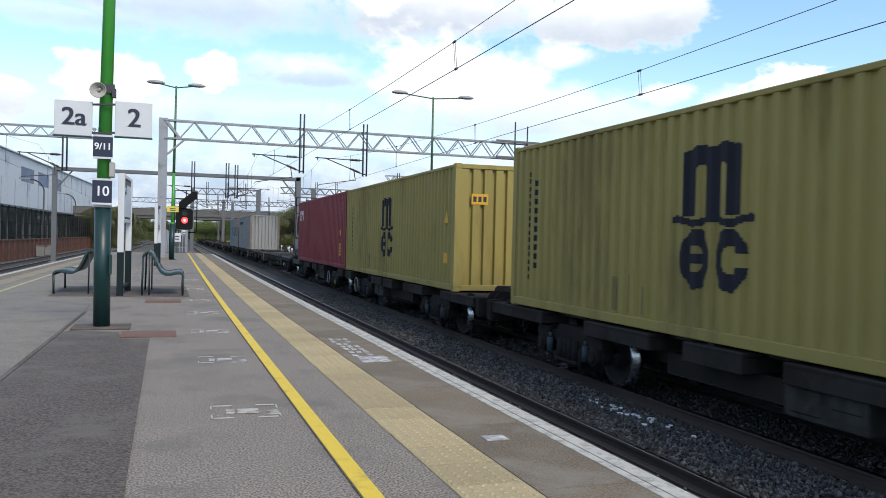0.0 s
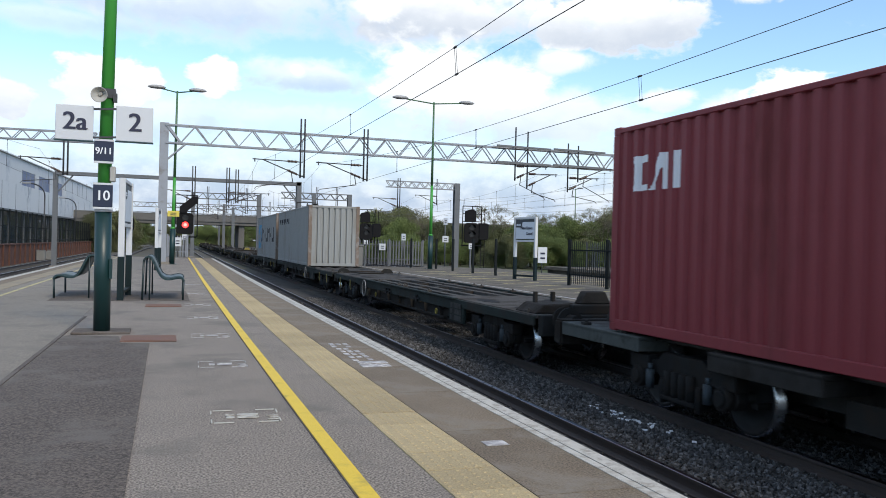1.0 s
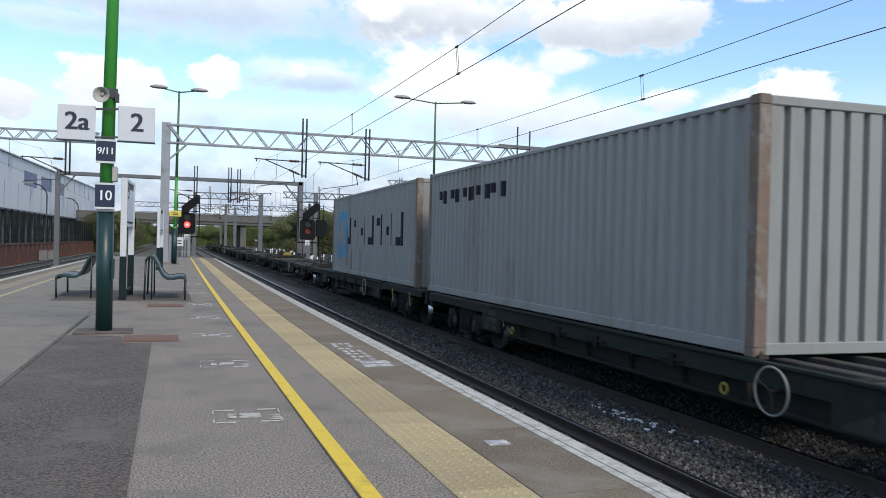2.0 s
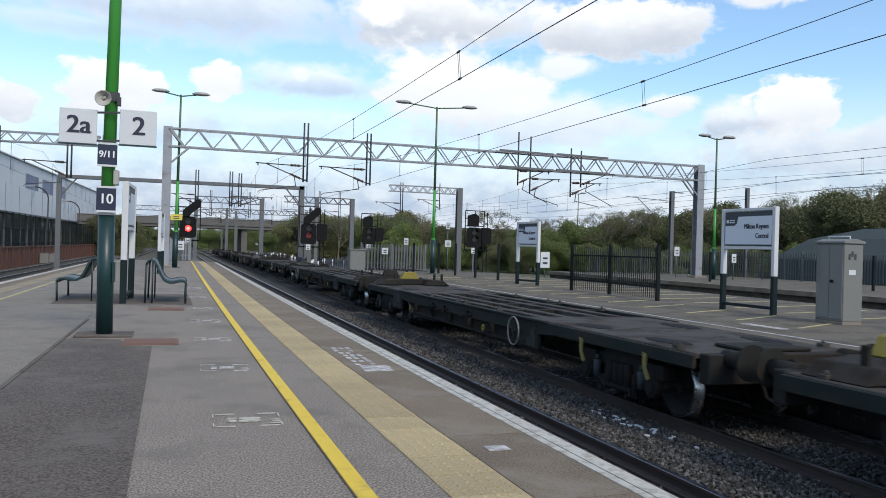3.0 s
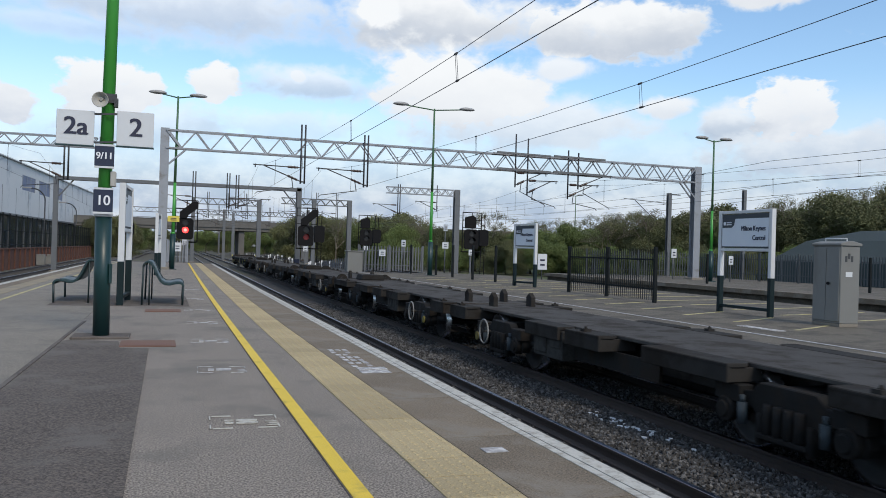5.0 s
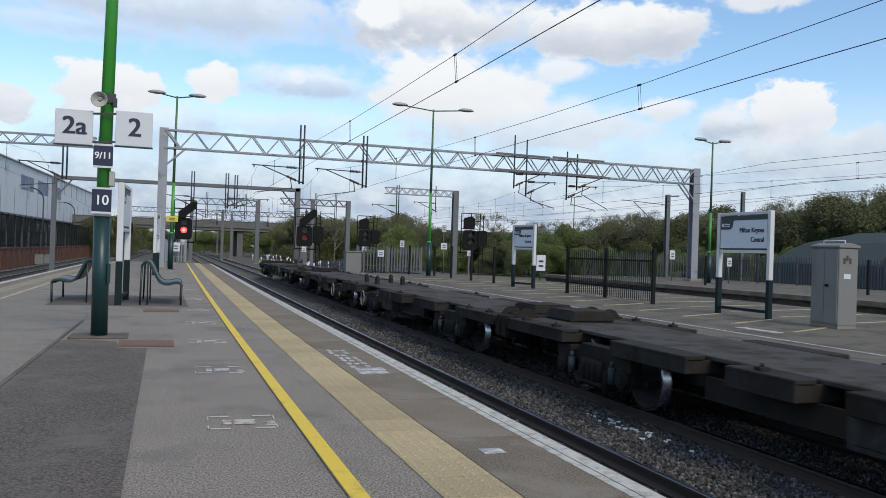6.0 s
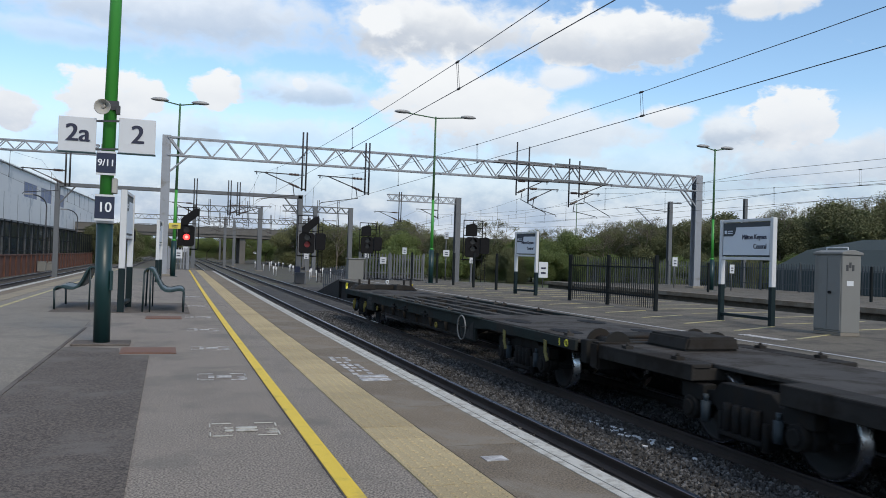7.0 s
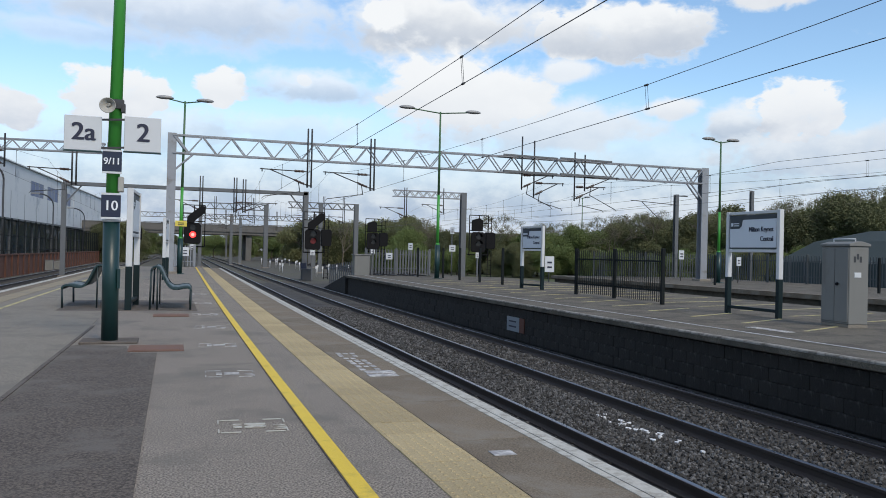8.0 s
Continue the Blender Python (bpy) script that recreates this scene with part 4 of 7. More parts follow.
        soften(pl, 0.02)
        part("end_plate", pl, M_BROWNSTEEL, root, "raised brown end plate")
    bm.free()
    bm = bms()
    for x in (-0.9, -0.55, 0.75, 1.0):
        b2 = bms()
        box(b2, x - 0.03, x + 0.03, e * (h - 1.0) - 0.05, e * (h - 1.0) + 0.05, top + 0.004, top + 0.36)
        soften(b2, 0.008)
        part("stanchion", b2, M_BROWNSTEEL, root, "short brown end stanchion")
    bm.free()
    if tail:
        for x in (-1.22, 1.22):
            bm = bms()
            prism(bm, [(e * (h - 0.46), top - 0.12), (e * (h - 0.26), top - 0.12), (e * (h - 0.22), top + 0.10), (e * (h - 0.30), top + 0.20), (e * (h - 0.44), top + 0.20), (e * (h - 0.36), top + 0.08)], "x", x - 0.03, x + 0.03)
            part("end_bracket", bm, M_YELLOWCLEAN, root, "bright yellow end bracket")
        bm = bms()
        tube(bm, (0.35, e * (h - 0.1), top + 0.02), (0.35, e * (h - 0.1), top + 0.20), 0.025, 8)
        ring(bm, (0.35, e * (h - 0.1), top + 0.25), 0.05, 0.025, "y", 14, 6)
        for s in (-1, 1):
            b2 = bms()
            ring(b2, (s * 1.272, -e * (h - 0.55), 0.90), 0.05, 0.014, "x", 14, 4)
            part("painted_mark", b2, M_YELLOWCLEAN, root, "yellow painted ring")
            b2 = bms()
            box(b2, *sorted((s * 1.268, s * 1.274)), -e * (h - 0.80) - 0.015, -e * (h - 0.80) + 0.015, 0.84, 0.96)
            part("painted_mark", b2, M_YELLOWCLEAN, root, "yellow painted bar")
        part("tail_lamp", bm, M_FRAMEW, root, "white tail lamp bracket")
        for yy in (h - 3.4, h - 1.7):
            for s in (-1, 1):
                bm = bms()
                tube(bm, (s * 1.2, e * yy, 0.36), (s * 1.2, e * yy, 0.64), 0.065, 10)
                tube(bm, (s * 1.2, e * yy, 0.64), (s * 1.2, e * yy, 0.70), 0.035, 8)
                part("yellow_damper", bm, M_YELLOWPART, root, "grimy yellow damper")
    ROLLING.append((root, u, 0.0))
    return root


M_DAMPER = mat("blue_grey_damper", (0.03, 0.042, 0.05), 0.75, vary=0.2)


def low_wagon(u, inner, length=14.0, steel=None):
    """One half of a low twin container wagon: a spine with outrigger platforms. inner: -1 or 1, the end with the big handwheel."""
    root = thing("low_container_wagon", "grimy brown-black low spine container wagon with wide outriggers", "freight wagon", "wagons of the freight train")
    h, top, i = length / 2, 0.99, inner
    o = -i
    bm = bms()
    prism(bm, [(-0.88, -h + 0.1), (0.88, -h + 0.1), (0.88, h - 0.1), (-0.88, h - 0.1)], "z", top - 0.06, top)
    prism(bm, [(-h + 0.1, top - 0.06), (h - 0.1, top - 0.06), (h - 2.6, top - 0.55), (-h + 2.6, top - 0.55)], "x", -0.32, 0.32)
    soften(bm, 0.012)
    part("spine", bm, M_DECK, root, "brown-grey central spine deck")
    # platforms at both ends and in the middle
    spans = ((o * (h - 0.35), o * (h - 2.6), 0.20), (o * (h - 4.1), o * (h - 5.9), 0.22), (i * (h - 0.2), i * (h - 1.2), 0.26), (i * (h - 4.3), i * (h - 5.6), 0.22), (-0.35 + 0.4 * i, 0.75 + 0.4 * i, 0.24))
    for a, b, d in spans:
        y0, y1 = sorted((a, b))
        for s in (-1, 1):
            bm = bms()
            prism(bm, [(s * 0.885, y0 + 0.12), (s * 1.0, y0), (s * 1.27, y0), (s * 1.27, y1), (s * 1.0, y1), (s * 0.885, y1 - 0.12)], "z", top - 0.05, top + 0.003)
            x0, x1 = sorted((s * 1.22, s * 1.27))
            box(bm, x0, x1, y0, y1, top - d, top - 0.02)
            box(bm, *sorted((s * 0.62, s * 1.25)), y0 + 0.02, y0 + 0.07, top - d, top - 0.05)
            box(bm, *sorted((s * 0.62, s * 1.25)), y1 - 0.07, y1 - 0.02, top - d, top - 0.05)
            soften(bm, 0.01)
            part("outrigger", bm, steel if steel and d == 0.20 else M_BROWNSTEEL, root, "grimy outrigger platform")
    # long thin edge angles between the platforms
    for s in (-1, 1):
        bm = bms()
        box(bm, *sorted((s * 0.92, s * 0.97)), *sorted((o * (h - 5.9), i * (h - 5.6))), top - 0.52, top - 0.24)
        part("side_sill", bm, M_WAGON, root, "dark side sill")
    bm = bms()
    y0, y1 = sorted((o * (h - 0.28), o * (h - 0.02)))
    box(bm, -1.25, 1.25, y0, y1, top - 0.38, top + 0.02)
    y0, y1 = sorted((o * (h - 0.3), o * (h - 1.3)))
    prism(bm, [(-0.46, top + 0.004), (0.46, top + 0.004), (0.40, top + 0.2), (-0.40, top + 0.2)], "y", y0, y1)
    soften(bm, 0.03, 2)
    part("end_box", bm, M_BROWNSTEEL, root, "raised brown end box")
    buffers(root, o * (h - 0.02), o)
    add_bogie(root, o * (h - 3.35), 0.46, 1.8)
    add_bogie(root, i * (h - 2.75), 0.46, 1.8)
    for s in (-1, 1):
        handwheel(root, s * 1.36, i * (h - 2.55), 0.62, 0.23, 0.015)
        bm = bms()
        y = i * (h - 5.1)
        box(bm, *sorted((s * 0.85, s * 1.20)), y - 0.55, y + 0.55, 0.44, 0.92)
        box(bm, *sorted((s * 1.19, s * 1.215)), y - 0.48, y - 0.1, 0.62, 0.85)
        box(bm, *sorted((s * 1.19, s * 1.215)), y + 0.02, y + 0.46, 0.50, 0.85)
        soften(bm, 0.02)
        part("equipment_box", bm, M_PANEL, root, "grimy grey equipment box with faded panels")
        bm = bms()
        tube(bm, (s * 1.20, i * (h - 1.85), 0.46), (s * 1.245, i * (h - 1.85), 0.46), 0.085, 14)
        part("axle_cap", bm, M_YELLOWPART, root, "dull yellow axle cap")
    for y in (o * (h - 0.9), o * (h - 2.1), i * (h - 0.6), 0.3 + 0.4 * i):
        for s in (-1, 1):
            bm = bms()
            spigot(bm, s * 1.13, y, top + 0.004)
            part("container_spigot", bm, M_BROWNSTEEL, root)
    for s in (-1, 1):
        bm = bms()
        prism(bm, [(i * (h - 0.75) - 0.14, top), (i * (h - 0.75) + 0.14, top), (i * (h - 0.75) + 0.14, top + 0.2), (i * (h - 0.75), top + 0.3), (i * (h - 0.75) - 0.14, top + 0.2)], "x", s * 0.45 - 0.05, s * 0.45 + 0.05)
        part("end_stop", bm, M_BROWNSTEEL, root, "rounded brown end stop")
    ROLLING.append((root, u, 0.0))
    return root


WAVE = ((0.0, 0.0), (0.10, 0.0), (0.142, 1.0), (0.236, 1.0), (0.278, 0.0))
END_WAVE = ((0.0, 0.0), (0.180, 0.0), (0.200, 1.0), (0.258, 1.0), (0.278, 0.0))


def wave_at(y, depth):
    k = (y / 0.278) % 1.0 * 0.278
    for (a, va), (b, vb) in zip(WAVE, WAVE[1:]):
        if a <= k <= b:
            return depth * (va + (vb - va) * (k - a) / (b - a))
    return 0.0


CL, CW, CH = 12.192, 2.438, 2.896


def wavy(bm, lo, hi, depth, where, pattern=WAVE):
    """A corrugated sheet; where(t, d) gives its foot and head at t along, d inwards."""
    t, cols = lo, []
    k = 0
    while True:
        a, v = pattern[k % 4]
        t = lo + (k // 4) * 0.278 + a
        if t >= hi:
            break
        cols.append(where(t, v * depth))
        k += 1
    cols.append(where(hi, 0.0))
    vs = [[bm.verts.new(p) for p in c] for c in cols]
    for a, b in zip(vs, vs[1:]):
        bm.faces.new((a[0], b[0], b[1], a[1]))


def container(u, paint, label, post=None, group="containers on the train"):
    root = thing("shipping_container", label, "shipping container", group)
    post = post or paint
    h, w = CL / 2, CW / 2
    for s in (-1, 1):
        bm = bms()
        wavy(bm, -h + 0.17, h - 0.17, 0.048, lambda t, d: ((s * (w - 0.012 - d), t, 0.16), (s * (w - 0.012 - d), t, CH - 0.09)))
        part("side_wall", bm, paint, root, "corrugated steel side wall")
        bm = bms()
        box(bm, *sorted((s * (w - 0.07), s * w)), -h + 0.16, h - 0.16, 0.02, 0.162)
        soften(bm, 0.01)
        part("bottom_rail", bm, paint, root)
        bm = bms()
        box(bm, *sorted((s * (w - 0.06), s * (w - 0.002))), -h + 0.16, h - 0.16, CH - 0.092, CH - 0.02)
        soften(bm, 0.01)
        part("top_rail", bm, paint, root)
    for e in (-1, 1):
        bm = bms()
        n = 1.0
        wavy(bm, -w + 0.16, w - 0.16, 0.075, lambda t, d: ((t, e * (h - 0.03 - d), 0.15), (t, e * (h - 0.03 - d), CH - 0.1)), END_WAVE)
        part("end_wall", bm, paint, root, "corrugated steel end wall")
        bm = bms()
        box(bm, -w + 0.16, w - 0.16, *sorted((e * (h - 0.09), e * (h - 0.01))), 0.02, 0.155)
        soften(bm, 0.01)
        part("end_rail", bm, paint, root)
        bm = bms()
        box(bm, -w + 0.16, w - 0.16, *sorted((e * (h - 0.09), e * (h - 0.01))), CH - 0.115, CH - 0.01)
        soften(bm, 0.01)
        part("end_rail", bm, paint, root)
        for s in (-1, 1):
            bm = bms()
            prism(bm, [(s * (w - 0.002), e * (h - 0.16)), (s * (w - 0.002), e * (h - 0.002)), (s * (w - 0.16), e * (h - 0.002)), (s * (w - 0.16), e * (h - 0.05)), (s * (w - 0.05), e * (h - 0.06)), (s * (w - 0.05), e * (h - 0.16))], "z", 0.118, CH - 0.118)
            part("corner_post", bm, post, root, "rust-stained corner post" if post is M_RUSTPOST else "")
            for z in (0.0, CH - 0.118):
                bm = bms()
                box(bm, *sorted((s * (w - 0.162), s * w)), *sorted((e * (h - 0.178), e * h)), z, z + 0.118)
                soften(bm, 0.012, 2)
                tube(bm, (s * (w - 0.01), e * (h - 0.09), z + 0.059), (s * (w + 0.0015), e * (h - 0.09), z + 0.059), 0.032, 10)
                part("corner_casting", bm, post, root)
    bm = bms()
    box(bm, -w + 0.05, w - 0.05, -h + 0.06, h - 0.06, CH - 0.05, CH - 0.03)
    part("roof", bm, M_ROOF, root, "dull weathered steel roof")
    bm = bms()
    box(bm, -w + 0.06, w - 0.06, -h + 0.1, h - 0.1, 0.03, 0.14)
    part("floor", bm, M_WAGON, root)
    ROLLING.append((root, u, 1.012))
    return root


def side_paint(root, inside, y0, y1, z0, z1, material, label, side=-1, dy=0.0175, dz=0.02, name="painted_mark"):
    """Paint on the corrugated wall, following its waves; inside(y, z) says where."""
    bm = bms()
    h, w = CL / 2, CW / 2
    lo = -h + 0.17
    cache = {}

    def v(i, j):
        if (i, j) not in cache:
            y, z = y0 + i * dy, z0 + j * dz
            cache[i, j] = bm.verts.new((side * (w - 0.012 - wave_at(y - lo, 0.048) + 0.005), y, z))
        return cache[i, j]
    for i in range(int((y1 - y0) / dy)):
        for j in range(int((z1 - z0) / dz)):
            if inside(y0 + (i + 0.5) * dy, z0 + (j + 0.5) * dz):
                bm.faces.new((v(i, j), v(i + 1, j), v(i + 1, j + 1), v(i, j + 1)))
    return part(name, bm, material, root, label)


def big_mark(yc):
    """Three uprights over a wavy foot, with two open rings below: plain dark shapes."""
    def inside(y, z):
        a = -(y - yc)
        if 1.52 < z < 2.38:
            for c in (-0.42, 0.0, 0.42):
                if abs(a - c) < 0.13 and z < 2.34 - 0.10 * abs(a - c):
                    return True
            for c in (-0.21, 0.21):
                r = math.hypot(a - c, z - 2.05)
                if z > 2.05 and 0.09 < r < 0.335:
                    return True
        if 1.36 < z < 1.54:
            return abs(a) < 0.80 and abs(z - (1.46 + 0.03 * math.cos(a * 9))) < 0.045
        for c in (-0.30, 0.36):
            r = math.hypot((a - c) / 0.78, z - 1.0)
            if 0.17 < r < 0.375:
                return not (c > 0 and abs(z - 1.0) < 0.08 and a > c)
            if c < 0 and r <= 0.17:
                return abs(z - 1.0) < 0.06
        return False
    return inside


def bars(rows):
    """Stand-ins for small writing: (y0, y1, z0, z1)."""
    return lambda y, z: any(a < y < b and c < z < d for a, b, c, d in rows)


def column(yc, z0, z1, n, w=0.055):
    step = (z1 - z0) / n
    return [(yc - w, yc + w, z0 + k * step, z0 + k * step + step * 0.62) for k in range(n)]


def decal(root, x, y0, y1, z0, z1, material, label):
    bm = bms()
    xs = sorted((x, x - 0.004 if x > 0 else x + 0.004))
    box(bm, *xs, y0, y1, z0, z1)
    return part("sticker", bm, material, root, label)


def build_train():
    # low twin sets under the first containers, then the flats, the empty low sets and the last flat
    low_wagon(8.35, -1)
    low_wagon(22.75, 1)
    low_wagon(36.9, -1, steel=M_OUTRIG)
    for k, (u, long, inset) in enumerate(((53.9, 18.9, 2.55), (73.2, 18.9, 2.55), (92.35, 18.9, 2.55), (111.95, 18.2, 2.2), (131.9, 18.8, 2.3), (151.9, 18.2, 2.2))):
        flat_wagon(u, long, flip=k in (0, 4), hatch=k not in (1, 2), wheel_at=(3.6, -3.1, -3.1, -3.6, 4.7, -3.15)[k], inset=inset, yellow=k in (2, 3))
    low_wagon(168.25, 1)
    low_wagon(182.4, -1)
    low_wagon(196.5, -1)
    low_wagon(210.55, 1)
    low_wagon(224.7, -1)
    flat_wagon(241.25, 18.7, tail=True, wheel_at=-4.15)

    y1 = container(8.1, M_CONT_Y, "ochre yellow corrugated shipping container with a large dark emblem")
    y2 = container(23.65, M_CONT_Y, "ochre yellow corrugated shipping container with orange stickers")
    for c, rear in ((y1, 6.096), (y2, 6.096)):
        yc = 0.2
        side_paint(c, big_mark(yc), yc - 0.95, yc + 0.95, 0.6, 2.45, M_LOGO, "large dark painted emblem", name="emblem")
        side_paint(c, bars(column(5.15, 0.7, 2.3, 10, 0.035) + column(5.42, 0.5, 2.45, 15, 0.02)), 4.9, 5.6, 0.4, 2.5, M_LOGO, "columns of small unreadable writing")
        side_paint(c, bars([(2.0, 2.06, 0.2, 0.75), (2.35, 2.42, 0.2, 0.7), (1.6, 1.64, 0.2, 0.6), (2.8, 2.84, 0.25, 0.55)]), 1.5, 3.0, 0.17, 0.8, M_RUB, "faint rubbed streaks", name="streaks")
    decal(y2, -1.2185, -5.62, -5.34, 0.62, 0.86, M_STICKER, "orange warning sticker")
    bm = bms()
    prism(bm, [(-5.66, 1.55), (-5.36, 1.55), (-5.51, 1.83)], "x", -1.222, -1.218)
    part("sticker", bm, M_STICKER, y2, "orange triangular warning sticker")
    bm = bms()
    box(bm, -0.82, -0.42, -6.078, -6.074, 1.98, 2.22)
    part("sticker", bm, M_STICKER, y2, "orange warning sticker on the end wall")
    for c in (y2,):
        bm = bms()
        for k in range(3):
            box(bm, -0.78 + 0.12 * k, -0.70 + 0.12 * k, -6.080, -6.0785, 2.04, 2.16)
        part("sticker_writing", bm, M_LETTER, c, "unreadable bars on the sticker")

    r = container(36.05, M_CONT_R, "dark red corrugated shipping container with a small white emblem")

    def slanted(y, z):
        a, b = 5.55 - y, z - 1.95
        if not 0 < b < 0.48:
            return False
        return (0.0 < a - 0.02 < 0.12 or (0 < a < 0.34 and (b < 0.09 or b > 0.40)) or (abs(a - 0.42 - b * 0.55) < 0.07) or 0.66 < a < 0.76 or 0.92 < a < 1.04)
    side_paint(r, slanted, 4.4, 5.6, 1.9, 2.5, M_LETTERW, "small white painted emblem", name="emblem")
    side_paint(r, bars(column(-4.88, 1.15, 2.5, 11, 0.03) + column(-5.25, 1.9, 2.5, 5, 0.025)), -5.4, -4.7, 1.1, 2.6, M_LETTERW, "columns of small unreadable white writing")
    decal(r, -1.2185, -5.22, -4.9, 0.48, 0.95, M_STICKER, "orange-yellow notice sticker")
    bm = bms()
    for k in range(3):
        box(bm, -1.221, -1.2195, -5.16, -4.96, 0.56 + 0.12 * k, 0.62 + 0.12 * k)
    part("sticker_writing", bm, M_LETTER, r, "unreadable bars on the sticker")
    decal(r, -1.2185, -5.2, -5.0, 1.25, 1.45, M_STICKER, "orange warning sticker")

    g1 = container(76.7, M_CONT_G, "pale grey corrugated shipping container with rusty corner posts", M_RUSTPOST)
    side_paint(g1, bars([(y, y + 0.3, 2.12 + 0.1 * (k % 2), 2.42) for k, y in enumerate(np.arange(1.2, 5.2, 0.44))]), 1.1, 5.4, 2.0, 2.5, M_LOGO, "row of dark unreadable letters")
    g2 = container(90.0, M_CONT_G, "pale grey corrugated shipping container with flaking blue emblem", M_RUSTPOST)
    side_paint(g2, bars([(y, y + 0.16, 1.1, 2.05) for y in np.arange(-4.6, 3.2, 1.2)] + [(y + 0.3, y + 0.72, 1.1 + 0.3 * (k % 3), 1.35 + 0.3 * (k % 3)) for k, y in enumerate(np.arange(-4.6, 3.2, 1.2))]), -4.8, 3.4, 1.0, 2.1, M_LOGO, "row of large dark unreadable letters")

    def star(y, z):
        a, b = y - 4.15, z - 1.45
        if abs(a) > 0.95 or abs(b) > 0.85:
            return False
        ang = math.atan2(b, a)
        rr = 0.62 * (0.55 + 0.45 * abs(math.cos(3.5 * (ang - 0.4))))
        return math.hypot(a, b) > rr and not (abs(b - 0.02) < 0.12 and a > 0.4)
    side_paint(g2, star, 3.1, 5.2, 0.55, 2.35, M_LOGOBLUE, "flaking light blue square emblem", name="emblem")
    side_paint(g2, bars([(3.2, 3.3, 0.3, 1.6), (3.9, 3.95, 0.2, 1.0), (4.4, 4.46, 0.5, 1.3), (2.4, 2.44, 0.2, 0.9), (5.3, 5.35, 0.2, 1.2)]), 2.2, 5.5, 0.2, 1.7, M_RUSTPOST, "rust streaks running down", name="streaks")


build_train()


# ---- overhead line ----
def truss(root, a, b, depth, n, r=0.035, width=0.45, material=None):
    """A lattice beam from a to b (its lower chords' middle), one bay after another."""
    material = material or M_GALV
    a, b = Vector(a), Vector(b)
    d = (b - a).normalized()
    side = Vector((-d.y, d.x, 0)) * width / 2
    up = Vector((0, 0, depth))
    for s in (-1, 1):
        for k, name in ((0, "lower_chord"), (1, "upper_chord")):
            bm = bms()
            beam(bm, a + side * s + up * k, b + side * s + up * k, r * 2.2)
            part(name, bm, material, root)
        bm = bms()
        for i in range(n):
            p, q = a.lerp(b, i / n), a.lerp(b, (i + 1) / n)
            m = p.lerp(q, 0.5)
            beam(bm, p + side * s + up, m + side * s, r * 1.5)
            beam(bm, m + side * s, q + side * s + up, r * 1.5)
        part("lattice", bm, material, root, "zigzag lattice bracing")
    bm = bms()
    for i in range(n + 1):
        p = a.lerp(b, i / n)
        beam(bm, p - side + up, p + side + up, r)
        beam(bm, p - side, p + side, r)
    part("cross_braces", bm, material, root)


def mast(root, x, y, z0, z1, w=0.38, material=None):
    """An H-section steel mast on a foot plate."""
    bm = bms()
    t = 0.03
    box(bm, x - w / 2, x + w / 2, y - w / 2, y - w / 2 + t, z0, z1)
    box(bm, x - w / 2, x + w / 2, y + w / 2 - t, y + w / 2, z0, z1)
    box(bm, x - t / 2, x + t / 2, y - w / 2 + t, y + w / 2 - t, z0, z1)
    part("mast", bm, material or M_GALV, root, "grey steel mast")
    bm = bms()
    box(bm, x - w * 0.9, x + w * 0.9, y - w * 0.9, y + w * 0.9, z0 - 0.1, z0 + 0.12)
    soften(bm, 0.02)
    part("footing", bm, M_CONC, root, "concrete footing")


def drop_arm(root, x, y, ztop, zbot, reach, zc=3.9, twin=True):
    """A drop tube under the beam with cantilever, insulators and registration arm reaching to x + reach."""
    bm = bms()
    for o in ((0, 0.2) if twin else (0,)):
        tube(bm, (x + o, y - 0.25, ztop), (x + o, y - 0.25, zbot), 0.045, 8)
    if twin:
        tube(bm, (x, y - 0.25, zbot + 0.1), (x + 0.2, y - 0.25, zbot + 0.1), 0.04, 6)
    part("drop_tube", bm, M_DARKSTEEL, root, "dark vertical drop tube")
    bm = bms()
    yy = y - 0.25
    tube(bm, (x, yy, zbot + 0.82), (x + reach * 1.05, yy, zbot + 0.86), 0.03, 6)
    tube(bm, (x, yy, zbot + 0.12), (x + reach * 0.82, yy, zbot + 0.84), 0.03, 6)
    tube(bm, (x + reach * 0.2, yy, zbot + 0.3), (x + reach * 0.16, yy, zbot - 0.25), 0.024, 6)
    tube(bm, (x + reach * 0.16, yy, zbot - 0.22), (x + reach * 0.95, yy, zc + 0.12), 0.022, 6)
    tube(bm, (x + reach * 0.95, yy, zc + 0.12), (x + reach * 1.0, yy, zc), 0.016, 6)
    tube(bm, (x + reach * 1.0, yy, zbot + 0.9), (x + reach * 1.0, yy, zbot + 0.72), 0.03, 6)
    part("cantilever", bm, M_DARKSTEEL, root, "dark cantilever and registration arm")
    for za, zb in ((zbot + 0.12, zbot + 0.12 + 0.72 / 0.82), (zbot + 0.82, zbot + 0.86)):
        bm = bms()
        # one turned profile: a core with seven ribs
        at = [Vector((x + reach * t0, yy, za + (zb - za) * t0)) for t0 in [0.07 + 0.0105 * k for k in range(22)]]
        rings = []
        for k, c in enumerate(at):
            r = 0.08 if k % 3 == 1 else 0.05
            rings.append([bm.verts.new(c + Vector((0, r * math.cos(a), r * math.sin(a)))) for a in [j * math.tau / 8 for j in range(8)]])
        for ra, rb in zip(rings, rings[1:]):
            for j in range(8):
                bm.faces.new((ra[j], ra[(j + 1) % 8], rb[(j + 1) % 8], rb[j]))
        part("insulator", bm, M_INSUL, root, "brown ribbed insulator")


